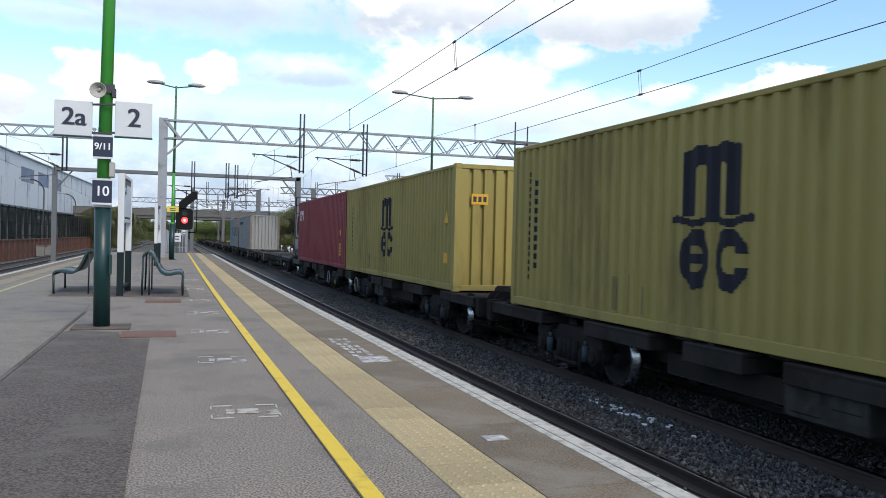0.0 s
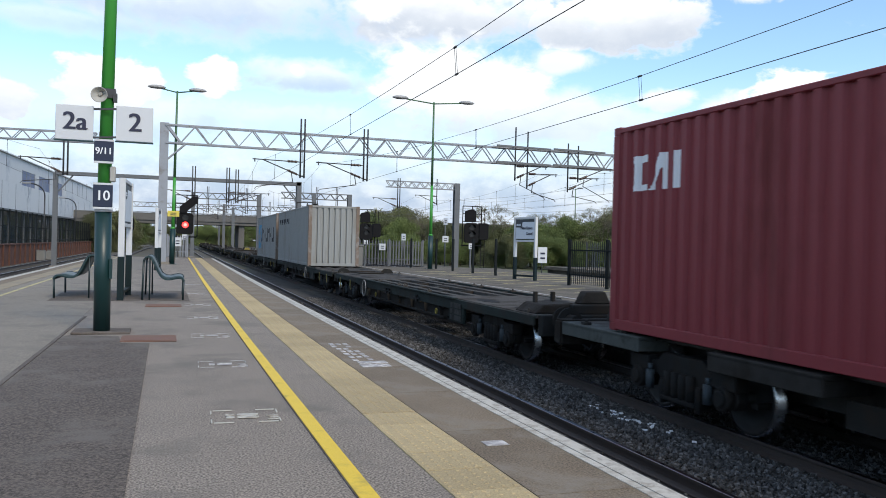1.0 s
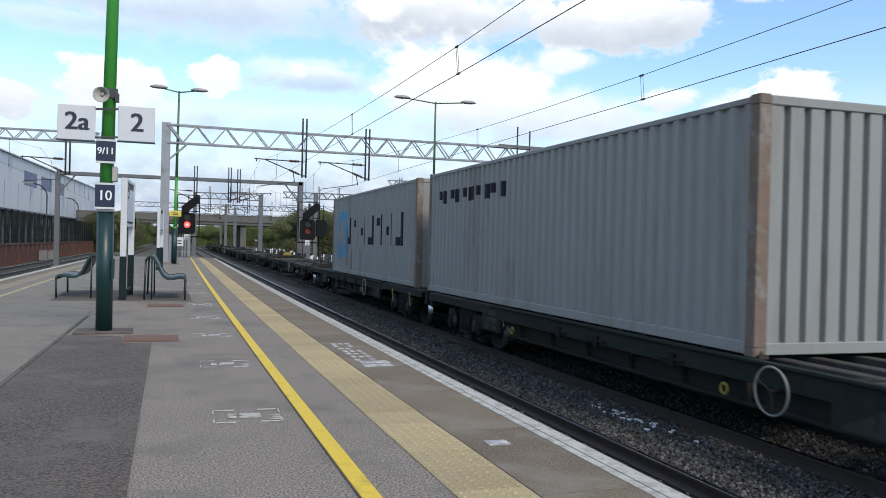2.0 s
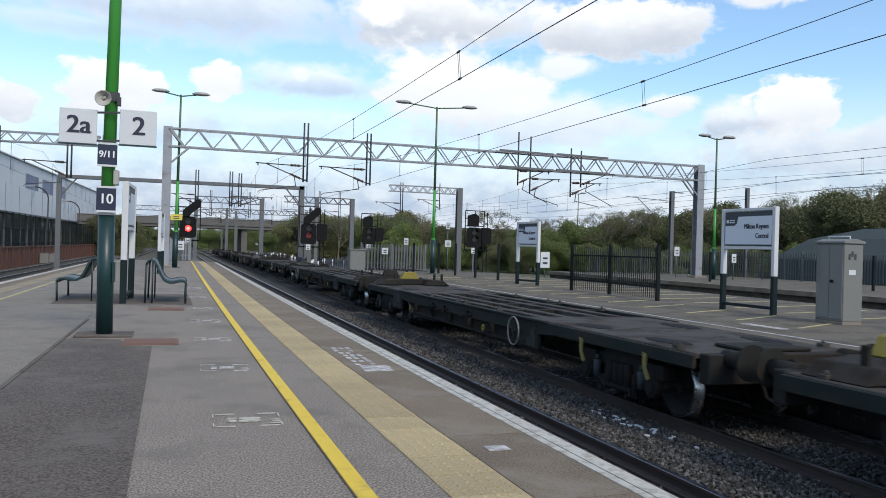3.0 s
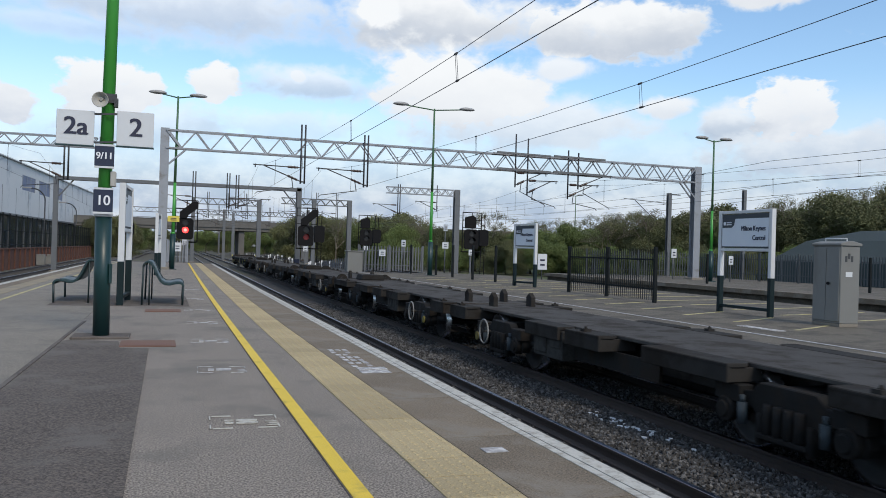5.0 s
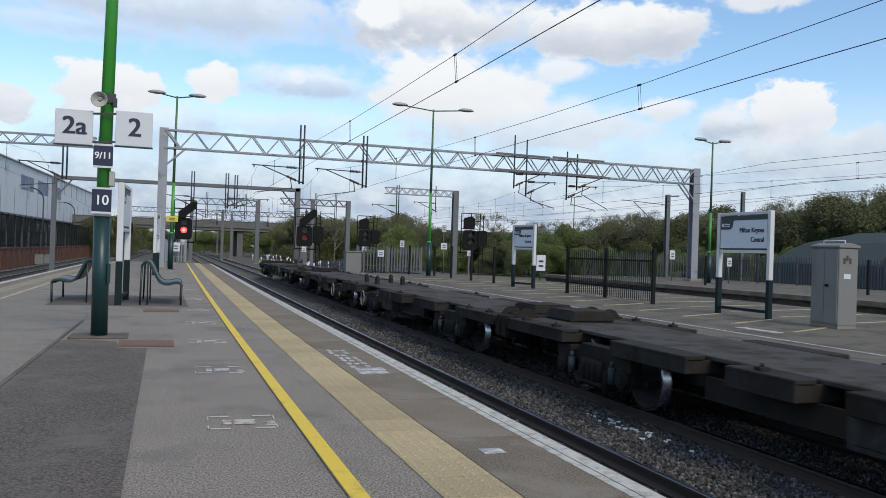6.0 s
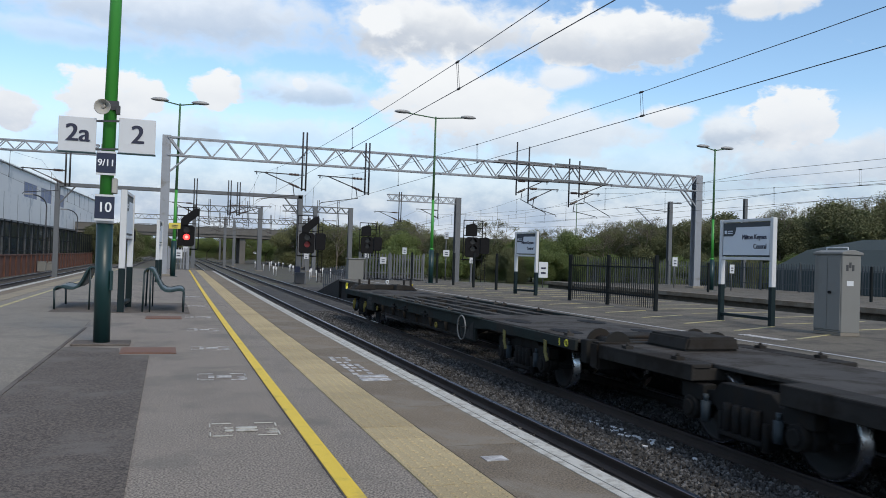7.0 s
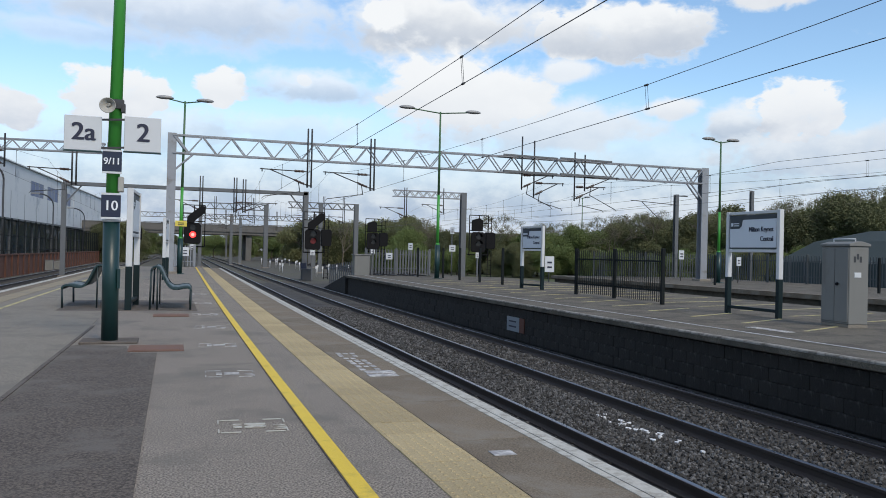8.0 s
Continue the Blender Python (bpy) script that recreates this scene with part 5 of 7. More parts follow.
def build_gantries():
    # the wide portal across the two middle tracks
    root = thing("overhead_gantry", "wide grey lattice gantry carrying the overhead line across the tracks", "gantry", "gantries")
    y = 43.0
    truss(root, (0.0, y, 5.98), (30.9, y + 0.4, 5.98), 0.88, 22)
    mast(root, -0.05, y, 0.0, 6.95, 0.42)
    mast(root, 31.1, y + 0.4, 0.0, 6.95, 0.46)
    for yy in (-0.2, 0.2):
        for pa, pb in (((0.15, y + yy, 5.2), (1.0, y + yy, 6.0)), ((30.9, y + 0.4 + yy, 5.0), (30.0, y + 0.4 + yy, 6.0)), ((0.1, y + yy, 6.85), (0.75, y + yy, 6.0))):
            bm = bms()
            beam(bm, pa, pb, 0.07)
            part("knee_brace", bm, M_GALV, root, "diagonal knee brace")
    drop_arm(root, 6.62, y, 7.6, 4.55, -2.3)
    drop_arm(root, 9.95, y, 7.3, 4.55, -2.4)
    drop_arm(root, 18.65, y, 8.0, 5.0, 1.9, 4.0, twin=False)
    drop_arm(root, 19.4, y, 7.8, 4.6, 1.8, 3.9, twin=False)
    drop_arm(root, 21.95, y, 7.3, 4.5, 1.9, 3.9, twin=False)
    drop_arm(root, 22.6, y, 7.2, 5.1, 2.1, 4.0, twin=False)
    for x0 in (17.5, 21.0):
        for yy in (-0.32, 0.32):
            for z, w in ((5.98, 0.12), (6.89, 0.1)):
                bm = bms()
                beam(bm, (x0, y + yy, z + 0.02), (x0 + 3.3, y + yy, z - 0.02), w)
                part("clamp_rail", bm, M_GALVD, root, "bolted clamp rail")

    root = thing("overhead_gantry", "slim grey lattice gantry over the track beyond the platform", "gantry", "gantries")
    truss(root, (-30, 47.3, 6.0), (-3.4, 47, 6.18), 0.5, 30, 0.03)
    mast(root, -3.15, 47, 0, 6.75, 0.3)
    mast(root, -30, 47.3, -1.2, 6.7, 0.3)
    drop_arm(root, -4.95, 47, 7.0, 4.4, -2.0)
    drop_arm(root, -8.1, 47, 6.9, 5.2, -2.0, 4.2, twin=False)

    root = thing("overhead_gantry", "plain grey beam gantry over the converging tracks", "gantry", "gantries")
    bm = bms()
    box(bm, -7.7, 10.6, 67.8, 68.2, 5.82, 6.10)
    soften(bm, 0.02)
    part("beam", bm, M_GALVD, root, "plain grey steel beam")
    mast(root, -7.7, 68, -1.1, 6.0, 0.34, M_GALVD)
    mast(root, 10.45, 68, -1.1, 6.15, 0.4, M_GALVD)
    for pa, pb in (((10.3, 68, 4.5), (9.2, 68, 5.85)), ((-7.5, 68, 4.6), (-6.5, 68, 5.85))):
        bm = bms()
        beam(bm, pa, pb, 0.1)
        part("knee_brace", bm, M_GALVD, root)
    drop_arm(root, 2.1, 68, 7.0, 4.2, -2.0)
    drop_arm(root, 4.7, 68, 7.0, 4.2, 2.2)
    drop_arm(root, 5.4, 68, 6.9, 4.2, 2.6)

    root = thing("overhead_gantry", "grey lattice gantry over the far-side tracks", "gantry", "gantries")
    truss(root, (18.9, 72, 6.4), (25.3, 72, 6.4), 0.55, 8, 0.035)
    mast(root, 25.6, 72, -1.1, 7.0, 0.5, M_GALVD)
    drop_arm(root, 19.9, 72, 7.2, 4.5, -2.2)
    drop_arm(root, 23.6, 72, 7.3, 4.9, -2.0, 4.1, twin=False)

    far = ((112, 3.6, 12.0, 6.55), (106, 14.1, 22.9, 6.75), (150, -6.0, 24.0, 6.6), (205, -8, 30.0, 6.6), (260, -8, 34.0, 6.6))
    for y, x0, x1, z in far:
        root = thing("overhead_gantry", "distant grey lattice gantry over the tracks", "gantry", "gantries")
        truss(root, (x0, y, z), (x1, y, z), 0.75, int((x1 - x0) / 1.1), 0.045, 0.4, M_GALVD)
        mast(root, x1, y, -1.1, z + 0.8, 0.55, M_GALVD)
        if y != 106:
            mast(root, x0, y, -1.1, z + 0.8, 0.45, M_GALVD)
        for k in range(3):
            drop_arm(root, x0 + (k + 0.7) * (x1 - x0) / 3.4, y, z + 1.6, z - 1.8, -2.2)
    for x, y in ((8.6, 128), (11.0, 142), (15.5, 90), (12.9, 165), (19.5, 118), (13.0, 210)):
        root = thing("overhead_mast", "distant single grey steel mast with cantilever", "mast", "single masts")
        mast(root, x, y, -1.1, 6.6, 0.4, M_GALVD)
        bm = bms()
        tube(bm, (x, y, 5.6), (x - 2.6, y, 5.7), 0.03, 6)
        tube(bm, (x, y, 4.4), (x - 2.1, y, 5.6), 0.03, 6)
        part("cantilever", bm, M_GALVD, root)
    # single mast by the distant platform
    root = thing("overhead_mast", "slim grey steel mast with cantilever beside the distant platform", "mast", "single masts")
    mast(root, 37.0, 55.0, -1.1, 6.3, 0.3, M_GALVD)
    bm = bms()
    tube(bm, (37, 55, 5.5), (33.0, 55, 5.7), 0.03, 6)
    tube(bm, (37, 55, 6.2), (38.0, 55, 6.2), 0.05, 6)
    tube(bm, (35.6, 55, 4.3), (34.0, 55, 5.6), 0.03, 6)
    part("cantilever", bm, M_GALVD, root)
    root = thing("overhead_mast", "dark slim mast among the trees", "mast", "single masts")
    mast(root, 44.0, 55.0, -1.1, 6.9, 0.26, M_GALVD)


def wire(bm, pts, r=0.008, n=5):
    """One unbroken round wire through the points, running mostly along y."""
    rows = [[bm.verts.new(p + Vector((r * math.cos(i * math.tau / n), 0, r * math.sin(i * math.tau / n)))) for i in range(n)] for p in pts]
    for a, b in zip(rows, rows[1:]):
        for i in range(n):
            bm.faces.new((a[i], a[(i + 1) % n], b[(i + 1) % n], b[i])).smooth = True


def build_wires():
    posts = (-19.0, 43.0, 68.0, 112.0, 150.0, 205.0, 260.0)
    for off, label in ((NEAR_TRACK, "overhead contact and carrier wires above the near track"), (FAR_TRACK, "overhead contact and carrier wires above the train"),
                       (LEFT_TRACK, "overhead wires above the track beyond the platform"), (19.6, "overhead wires between distant platforms"), (22.9, "overhead wires between distant platforms")):
        root = thing("overhead_wires", label, "overhead wires", "overhead line")
        contact, carrier, every_c, every_m = bms(), bms(), [], []
        for a, b in zip(posts, posts[1:]):
            n = 16
            span = b - a
            cz, mz = [], []
            for i in range(n + 1):
                y = a + span * i / n
                st = 0.18 * (1 - 2 * abs(2 * i / n - 1))
                sag = (2 * i / n - 1) ** 2
                low = (4.15 if off == FAR_TRACK else 4.31) if span > 40 else 4.6
                cz.append(on_line(off + st * 0.4, y, 3.76 if off == FAR_TRACK else 3.90))
                mz.append(on_line(off + st * 0.2, y, low + (5.35 - low) * sag))
                if span < 70 and i in (2, 4, 6, 8, 10, 12, 14):
                    drops = bms()
                    for o in (-0.035, 0.035):
                        tube(drops, mz[-1] + Vector((0, o, 0)), cz[-1] + Vector((0, o, 0)), 0.004, 4)
                    for p in (mz[-1], cz[-1]):
                        tube(drops, p - Vector((0, 0.05, 0)), p + Vector((0, 0.05, 0)), 0.018, 6)
                    part("dropper", drops, M_CABLE, root)
            every_c += cz[1 if every_c else 0:]
            every_m += mz[1 if every_m else 0:]
        wire(contact, every_c, 0.0065)
        wire(carrier, every_m, 0.0055)
        part("contact_wire", contact, M_CABLE, root)
        part("carrier_wire", carrier, M_CABLE, root)
    root = thing("feeder_cables", "thin cables strung past the trees", "cables", "overhead line")
    for z0, z1, x in ((7.3, 7.0, 33.0), (6.3, 6.0, 35.5), (5.7, 5.6, 37.5)):
        bm = bms()
        pts = [Vector((x + 0.02 * y, y, z0 + (z1 - z0) * y / 100 - 0.6 * math.sin(math.pi * ((y + 20) % 60) / 60))) for y in range(-20, 160, 6)]
        wire(bm, pts, 0.012)
        part("cable", bm, M_CABLE, root)


# ---- platform furniture ----
def lamp_post(x, y, height, half, label, lean=0.0):
    root = thing("platform_lamp", label, "lamp post", "platform lamps", at=pose(x, y, 0, 0, lean, 0))
    bm = bms()
    tube(bm, (0, 0, 0), (0, 0, 1.75), 0.13, 16)
    box(bm, -0.22, 0.22, -0.22, 0.22, 0, 0.03)
    part("post_base", bm, M_TEAL, root, "dark teal lower post")
    bm = bms()
    mid = height * 0.5
    tube(bm, (0, 0, 1.75), (0, 0, mid), 0.085, 14, 0.07)
    tube(bm, (0, 0, 1.74), (0, 0, 1.84), 0.11, 14, 0.09)
    part("post", bm, M_GREEN, root, "bright green middle post")
    bm = bms()
    tube(bm, (0, 0, mid), (0, 0, height), 0.068, 14, 0.045)
    part("upper_post", bm, M_GREENDULL, root, "dull olive upper post")
    bm = bms()
    tube(bm, (-half + 0.25, 0, height + 0.10), (0, 0, height - 0.08), 0.032, 8)
    tube(bm, (half - 0.25, 0, height + 0.10), (0, 0, height - 0.08), 0.032, 8)
    part("arm", bm, M_GREENDULL, root)
    for s in (-1, 1):
        bm = bms()
        rows = []
        n = 12
        for k in range(9):
            t = k / 8
            c = s * (half - 0.75 + 0.85 * t)
            w = 0.17 * math.sqrt(max(0.02, 1 - (2 * t - 1) ** 2)) + 0.015
            rows.append([bm.verts.new((c, w * math.cos(a), height + 0.10 + (0.12 if math.sin(a) > 0 else 0.08) * (w / 0.19) * math.sin(a))) for a in [i * math.tau / n for i in range(n)]])
        for a, b in zip(rows, rows[1:]):
            for i in range(n):
                f = bm.faces.new((a[i], a[(i + 1) % n], b[(i + 1) % n], b[i]))
                f.smooth = True
        bm.faces.new(rows[0][::-1]), bm.faces.new(rows[-1])
        part("lamp_head", bm, M_LAMPHEAD, root, "grey oval lamp head")
    return root


def flat_text(parent, string, size, x, y, z, material, squeeze=1.0, rz=0.0, align="CENTER", bold=0.0):
    return lettering(string, size, pose(x, y, z, 90, 0, rz), material, parent, align, squeeze, bold)


def build_sign_post():
    root = thing("platform_sign_post", "green and dark teal lamp column carrying platform number signs", "sign post", at=pose(-0.742, 11.82, 0))
    bm = bms()
    tube(bm, (0, 0, 0.03), (-0.012, 0, 1.62), 0.105, 24)
    box(bm, 0.08, 0.115, -0.09, 0.02, 0.72, 0.98)
    part("lower_column", bm, M_TEAL, root, "dark teal lower column")
    bm = bms()
    tube(bm, (-0.012, 0, 1.62), (0.075, 0, 8.6), 0.086, 24, 0.062)
    part("upper_column", bm, M_GREEN, root, "bright green upper column")
    bm = bms()
    box(bm, -0.36, 0.36, -0.24, 0.30, 0.0, 0.03)
    soften(bm, 0.008)
    part("base_plate", bm, M_PATCH, root, "dark base plate")
    bm = bms()
    tube(bm, (-0.012, 0, 1.60), (-0.012, 0, 1.66), 0.115, 20)
    part("collar", bm, M_FRAMEW, root, "white collar")

    def plate(x0, x1, z0, z1, string, size, squeeze=1.0):
        bm = bms()
        box(bm, x0, x1, -0.16, -0.13, z0, z1)
        soften(bm, 0.006)
        p = part("number_sign", bm, M_SIGNW, root, "white square platform number sign")
        bm = bms()
        box(bm, x0 - 0.008, x1 + 0.008, -0.166, -0.125, z0 - 0.018, z0 - 0.001)
        part("sign_edge", bm, M_TEAL, p, "dark green lower edge strip")
        flat_text(p, string, size, (x0 + x1) / 2, -0.1655, (z0 + z1) / 2 + 0.01, M_LETTER, squeeze, bold=0.016)
    plate(-0.60, -0.148, 2.515, 2.965, "2a", 0.32)
    plate(0.125, 0.585, 2.535, 2.995, "2", 0.34)
    for z in (2.93, 2.56):
        bm = bms()
        beam(bm, (-0.15, -0.145, z), (0.13, -0.145, z + 0.02), 0.025)
        part("sign_bracket", bm, M_DARKSTEEL, root, "dark sign bracket")

    def car_stop(z0, z1, string, size):
        bm = bms()
        box(bm, -0.135, 0.105, -0.150, -0.125, z0, z1)
        soften(bm, 0.004)
        p = part("stop_sign", bm, M_SIGNBLUE, root, "navy car stop sign with white figures")
        for za in (z0 - 0.028, z1):
            b2 = bms()
            box(b2, -0.135, 0.105, -0.147, -0.127, za + 0.001, za + 0.027)
            part("sign_margin", b2, M_SIGNW, p, "white margin strip")
        flat_text(p, string, size, -0.016, -0.1555, (z0 + z1) / 2, M_LETTERW, 0.95, bold=0.006)
    car_stop(2.26, 2.52, "9/11", 0.125)
    car_stop(1.66, 1.95, "10", 0.185)
    bm = bms()
    box(bm, 0.06, 0.13, -0.10, 0.05, 2.0, 2.2)
    soften(bm, 0.01)
    part("junction_box", bm, M_SPEAKER, root, "small beige box")
    # horn loudspeaker
    bm = bms()
    n = 18
    prof = [(-0.08, 0.045), (-0.12, 0.05), (-0.16, 0.06), (-0.20, 0.075), (-0.235, 0.10), (-0.245, 0.102), (-0.235, 0.09), (-0.19, 0.05), (-0.16, 0.015)]
    rows = [[bm.verts.new((-0.045 + r * math.cos(i * math.tau / n) + (y + 0.1) * 0.25, y, 3.16 + r * math.sin(i * math.tau / n) + (y + 0.1) * 0.35)) for y, r in prof] for i in range(n)]
    for i in range(n):
        for j in range(len(prof) - 1):
            f = bm.faces.new((rows[i][j], rows[(i + 1) % n][j], rows[(i + 1) % n][j + 1], rows[i][j + 1]))
            f.smooth = True
    tube(bm, (-0.06, -0.17, 3.13), (-0.075, -0.21, 3.12), 0.022, 10)
    part("loudspeaker", bm, M_SPEAKER, root, "beige horn loudspeaker")
    bm = bms()
    box(bm, -0.05, 0.11, -0.10, 0.02, 3.10, 3.22)
    box(bm, 0.08, 0.13, -0.12, -0.02, 3.05, 3.16)
    part("speaker_bracket", bm, M_DARKSTEEL, root)


def name_board(m, words, width=1.75, label="white-framed station name board on dark teal legs"):
    """A board facing -x in its own space; it runs along y."""
    root = thing("station_name_board", label, "station sign", "station name boards", at=m)
    for y in (0.0, width):
        bm = bms()
        box(bm, -0.06, 0.06, y - 0.05, y + 0.05, 0.88, 2.46)
        soften(bm, 0.008)
        part("post", bm, M_FRAMEW, root, "white upper post")
        bm = bms()
        box(bm, -0.062, 0.062, y - 0.052, y + 0.052, 0.0, 0.88)
        soften(bm, 0.008)
        part("leg", bm, M_TEALDARK, root, "dark teal leg")
    for z, m2 in ((2.42, M_FRAMEW), (1.52, M_FRAMEW), (0.16, M_TEALDARK)):
        bm = bms()
        box(bm, -0.045, 0.045, 0.052, width - 0.052, z - 0.035, z + 0.035)
        soften(bm, 0.006)
        part("rail", bm, m2, root)
    bm = bms()
    box(bm, -0.03, 0.03, 0.06, width - 0.06, 1.57, 2.37)
    part("backing", bm, M_BOARDGREY, root, "dark backing panel")
    bm = bms()
    box(bm, -0.042, -0.032, 0.075, width - 0.075, 1.60, 2.26)
    face = part("sign_face", bm, M_SIGNPALE, root, "pale blue-grey name panel")
    bm = bms()
    prism(bm, [(width - 0.09, 2.26), (width - 0.09, 2.05), (width - 0.42, 2.05), (width - 0.5, 2.11), (width - 0.54, 2.26)], "x", -0.05, -0.0435)
    part("emblem_panel", bm, M_BOARDGREY, root, "dark corner emblem panel")
    bm = bms()
    for k in range(2):
        box(bm, -0.0535, -0.0505, width - 0.42, width - 0.24, 2.11 + k * 0.05, 2.135 + k * 0.05)
    box(bm, -0.0535, -0.0505, width - 0.21, width - 0.13, 2.11, 2.19)
    part("emblem_bars", bm, M_SIGNPALE, root, "small pale bars")
    if words:
        for s, z in (("Milton Keynes", 2.02), ("Central", 1.80)):
            ob = lettering(s, 0.165, pose(-0.0475, 0.17, z, 90, 0, -90), M_LETTER, face, "RIGHT", 0.86, bold=0.006)


def bench(m):
    """A one-piece pressed metal bench, seen end on: high curved back, dished seat, thin legs."""
    root = thing("metal_bench", "dark teal perforated metal platform bench", "bench", "platform benches", at=m)
    prof = []
    key = [(-0.36, 0.80), (-0.335, 0.87), (-0.27, 0.90), (-0.21, 0.87), (-0.15, 0.76), (-0.09, 0.62), (-0.02, 0.50), (0.06, 0.445), (0.16, 0.44), (0.28, 0.47), (0.36, 0.475), (0.41, 0.45), (0.43, 0.40)]
    bm = bms()
    L = 1.85
    rows = []
    for y in (0.0, L):
        rows.append([bm.verts.new((x, y, z)) for x, z in key])
    under = []
    for y in (0.0, L):
        under.append([bm.verts.new((x - 0.012, y, z - 0.022)) for x, z in key])
    for i in range(len(key) - 1):
        bm.faces.new((rows[0][i], rows[0][i + 1], rows[1][i + 1], rows[1][i])).smooth = True
        bm.faces.new((under[0][i], under[1][i], under[1][i + 1], under[0][i + 1])).smooth = True
        for k in (0, 1):
            bm.faces.new((rows[k][i], rows[k][i + 1], under[k][i + 1], under[k][i]))
    part("seat_shell", bm, M_BENCH, root, "curved teal seat and back shell")
    for y in (0.03, L - 0.03):
        bm = bms()
        for a, b in zip(key, key[1:]):
            tube(bm, (a[0], y, a[1] - 0.01), (b[0], y, b[1] - 0.01), 0.024, 8)
        part("side_rail", bm, M_BENCHDARK, root, "rounded side rail")
        bm = bms()
        tube(bm, (-0.36, y, 0.81), (-0.375, y, 0.0), 0.02, 8)
        tube(bm, (-0.24, y, 0.88), (-0.235, y, 0.0), 0.016, 8)
        part("leg", bm, M_BENCHDARK, root, "thin dark back leg")
        bm = bms()
        tube(bm, (0.425, y, 0.42), (0.415, y, 0.0), 0.022, 8)
        part("leg", bm, M_BENCHDARK, root, "thin dark front leg")


M_BENCH = mat("teal_bench_paint", (0.018, 0.048, 0.05), 0.4, vary=0.15, scale=5, bump=0.05, metal=0.2)
M_BENCHDARK = mat("dark_bench_frame", (0.012, 0.026, 0.028), 0.4, vary=0.1)


def build_cabinet():
    root = thing("relay_cabinet", "tall grey steel lineside cabinet standing on the platform", "equipment cabinet", at=pose(12.80, 13.05, 0, 0, 0, -3))
    bm = bms()
    box(bm, 0.0, 0.46, 0.0, 0.78, 0.0, 0.06)
    part("plinth", bm, M_CONC, root, "low concrete plinth")
    bm = bms()
    box(bm, 0.0, 0.46, 0.0, 0.78, 0.06, 1.62)
    soften(bm, 0.012)
    part("body", bm, M_CABINET, root)
    bm = bms()
    prism(bm, [(-0.03, 1.62), (0.49, 1.62), (0.49, 1.67), (0.28, 1.72), (0.18, 1.72), (-0.03, 1.67)], "y", -0.03, 0.81)
    soften(bm, 0.01)
    part("lid", bm, M_CABINET, root, "sloping lid")
    bm = bms()
    for y in (0.1, 0.7):
        tube(bm, (0.22, y, 1.71), (0.22, y, 1.77), 0.012, 6)
    tube(bm, (0.22, 0.1, 1.77), (0.22, 0.7, 1.77), 0.014, 8)
    part("lifting_bar", bm, M_FRAMEW, root, "pale lifting bar")
    for y0, y1 in ((0.02, 0.385), (0.395, 0.76)):
        bm = bms()
        box(bm, -0.018, 0.002, y0, y1, 0.10, 1.58)
        soften(bm, 0.008)
        d = part("door", bm, M_CABINET, root)
        if y0 < 0.1:
            b2 = bms()
            tube(b2, (-0.02, 0.30, 0.86), (-0.05, 0.30, 0.86), 0.03, 12)
            box(b2, -0.055, -0.04, 0.25, 0.33, 0.845, 0.875)
            part("handle", b2, M_BLACK, d, "black turn handle")
    bm = bms()
    box(bm, 0.12, 0.28, -0.006, 0.002, 1.0, 1.1)
    part("notice", bm, M_SIGNW, root, "small white notice")
    bm = bms()
    for k in range(3):
        box(bm, 0.10 + 0.07 * k, 0.15 + 0.07 * k, -0.005, 0.002, 1.3 + 0.06 * (k % 2), 1.42 + 0.05 * (k % 2))
    part("scrawl", bm, M_DARKSTEEL, root, "dark scuffed marks")


def paling_fence(name, label, pts, height, spacing, material, post_every, posts_m, pale_w=0.05, top_point=False, group="fences", rails=(0.25, 0.8)):
    """A fence along a line of points: posts, two rails and single pales."""
    root = thing(name, label, "fence", group)
    line = [Vector((*p, 0.0)) if len(p) == 2 else Vector(p) for p in pts]
    bm = bms()
    if top_point:
        prism(bm, [(-pale_w / 2, 0.05), (pale_w / 2, 0.05), (pale_w / 2, height - 0.08), (pale_w * 0.25, height - 0.03), (0, height), (-pale_w * 0.25, height - 0.03), (-pale_w / 2, height - 0.08)], "y", -0.012, 0.012)
    else:
        box(bm, -pale_w / 2, pale_w / 2, -0.01, 0.01, 0.06, height)
    pale = mesh_of("pale", bm, material)
    if post_every:
        bm = bms()
        box(bm, -0.05, 0.05, -0.05, 0.05, 0.0, height + 0.06)
        soften(bm, 0.008)
        post = mesh_of("post", bm, posts_m)
    count = 0
    for a, b in zip(line, line[1:]):
        d = b - a
        n = max(1, int(d.length / spacing))
        rz = math.degrees(math.atan2(d.y, d.x))
        for i in range(n):
            p = a + d * ((i + 0.5) / n)
            if count < 300:
                ob = part("pale", pale, None, root)
                ob.matrix_basis = pose(p.x, p.y, p.z, 0, 0, rz)
                count += 1
        for f in rails:
            bm = bms()
            beam(bm, a + Vector((0, 0, height * f)), b + Vector((0, 0, height * f)), 0.04, 0.045)
            part("rail", bm, material, root)
        if post_every:
            m = max(1, round(d.length / post_every))
            for i in range(m + 1):
                p = a + d * (i / m)
                ob = part("post", post, None, root)
                ob.matrix_basis = pose(p.x, p.y, p.z, 0, 0, rz)


def bare_post(x, y, h, label="slim dark teal fence post standing alone"):
    bm = bms()
    box(bm, -0.05, 0.05, -0.05, 0.05, 0, h)
    soften(bm, 0.008)
    ob = part("fence_post", bm, M_FENCED)
    ob.location = (x, y, 0)
    tagged(ob, label, "fence post", "loose fence posts")


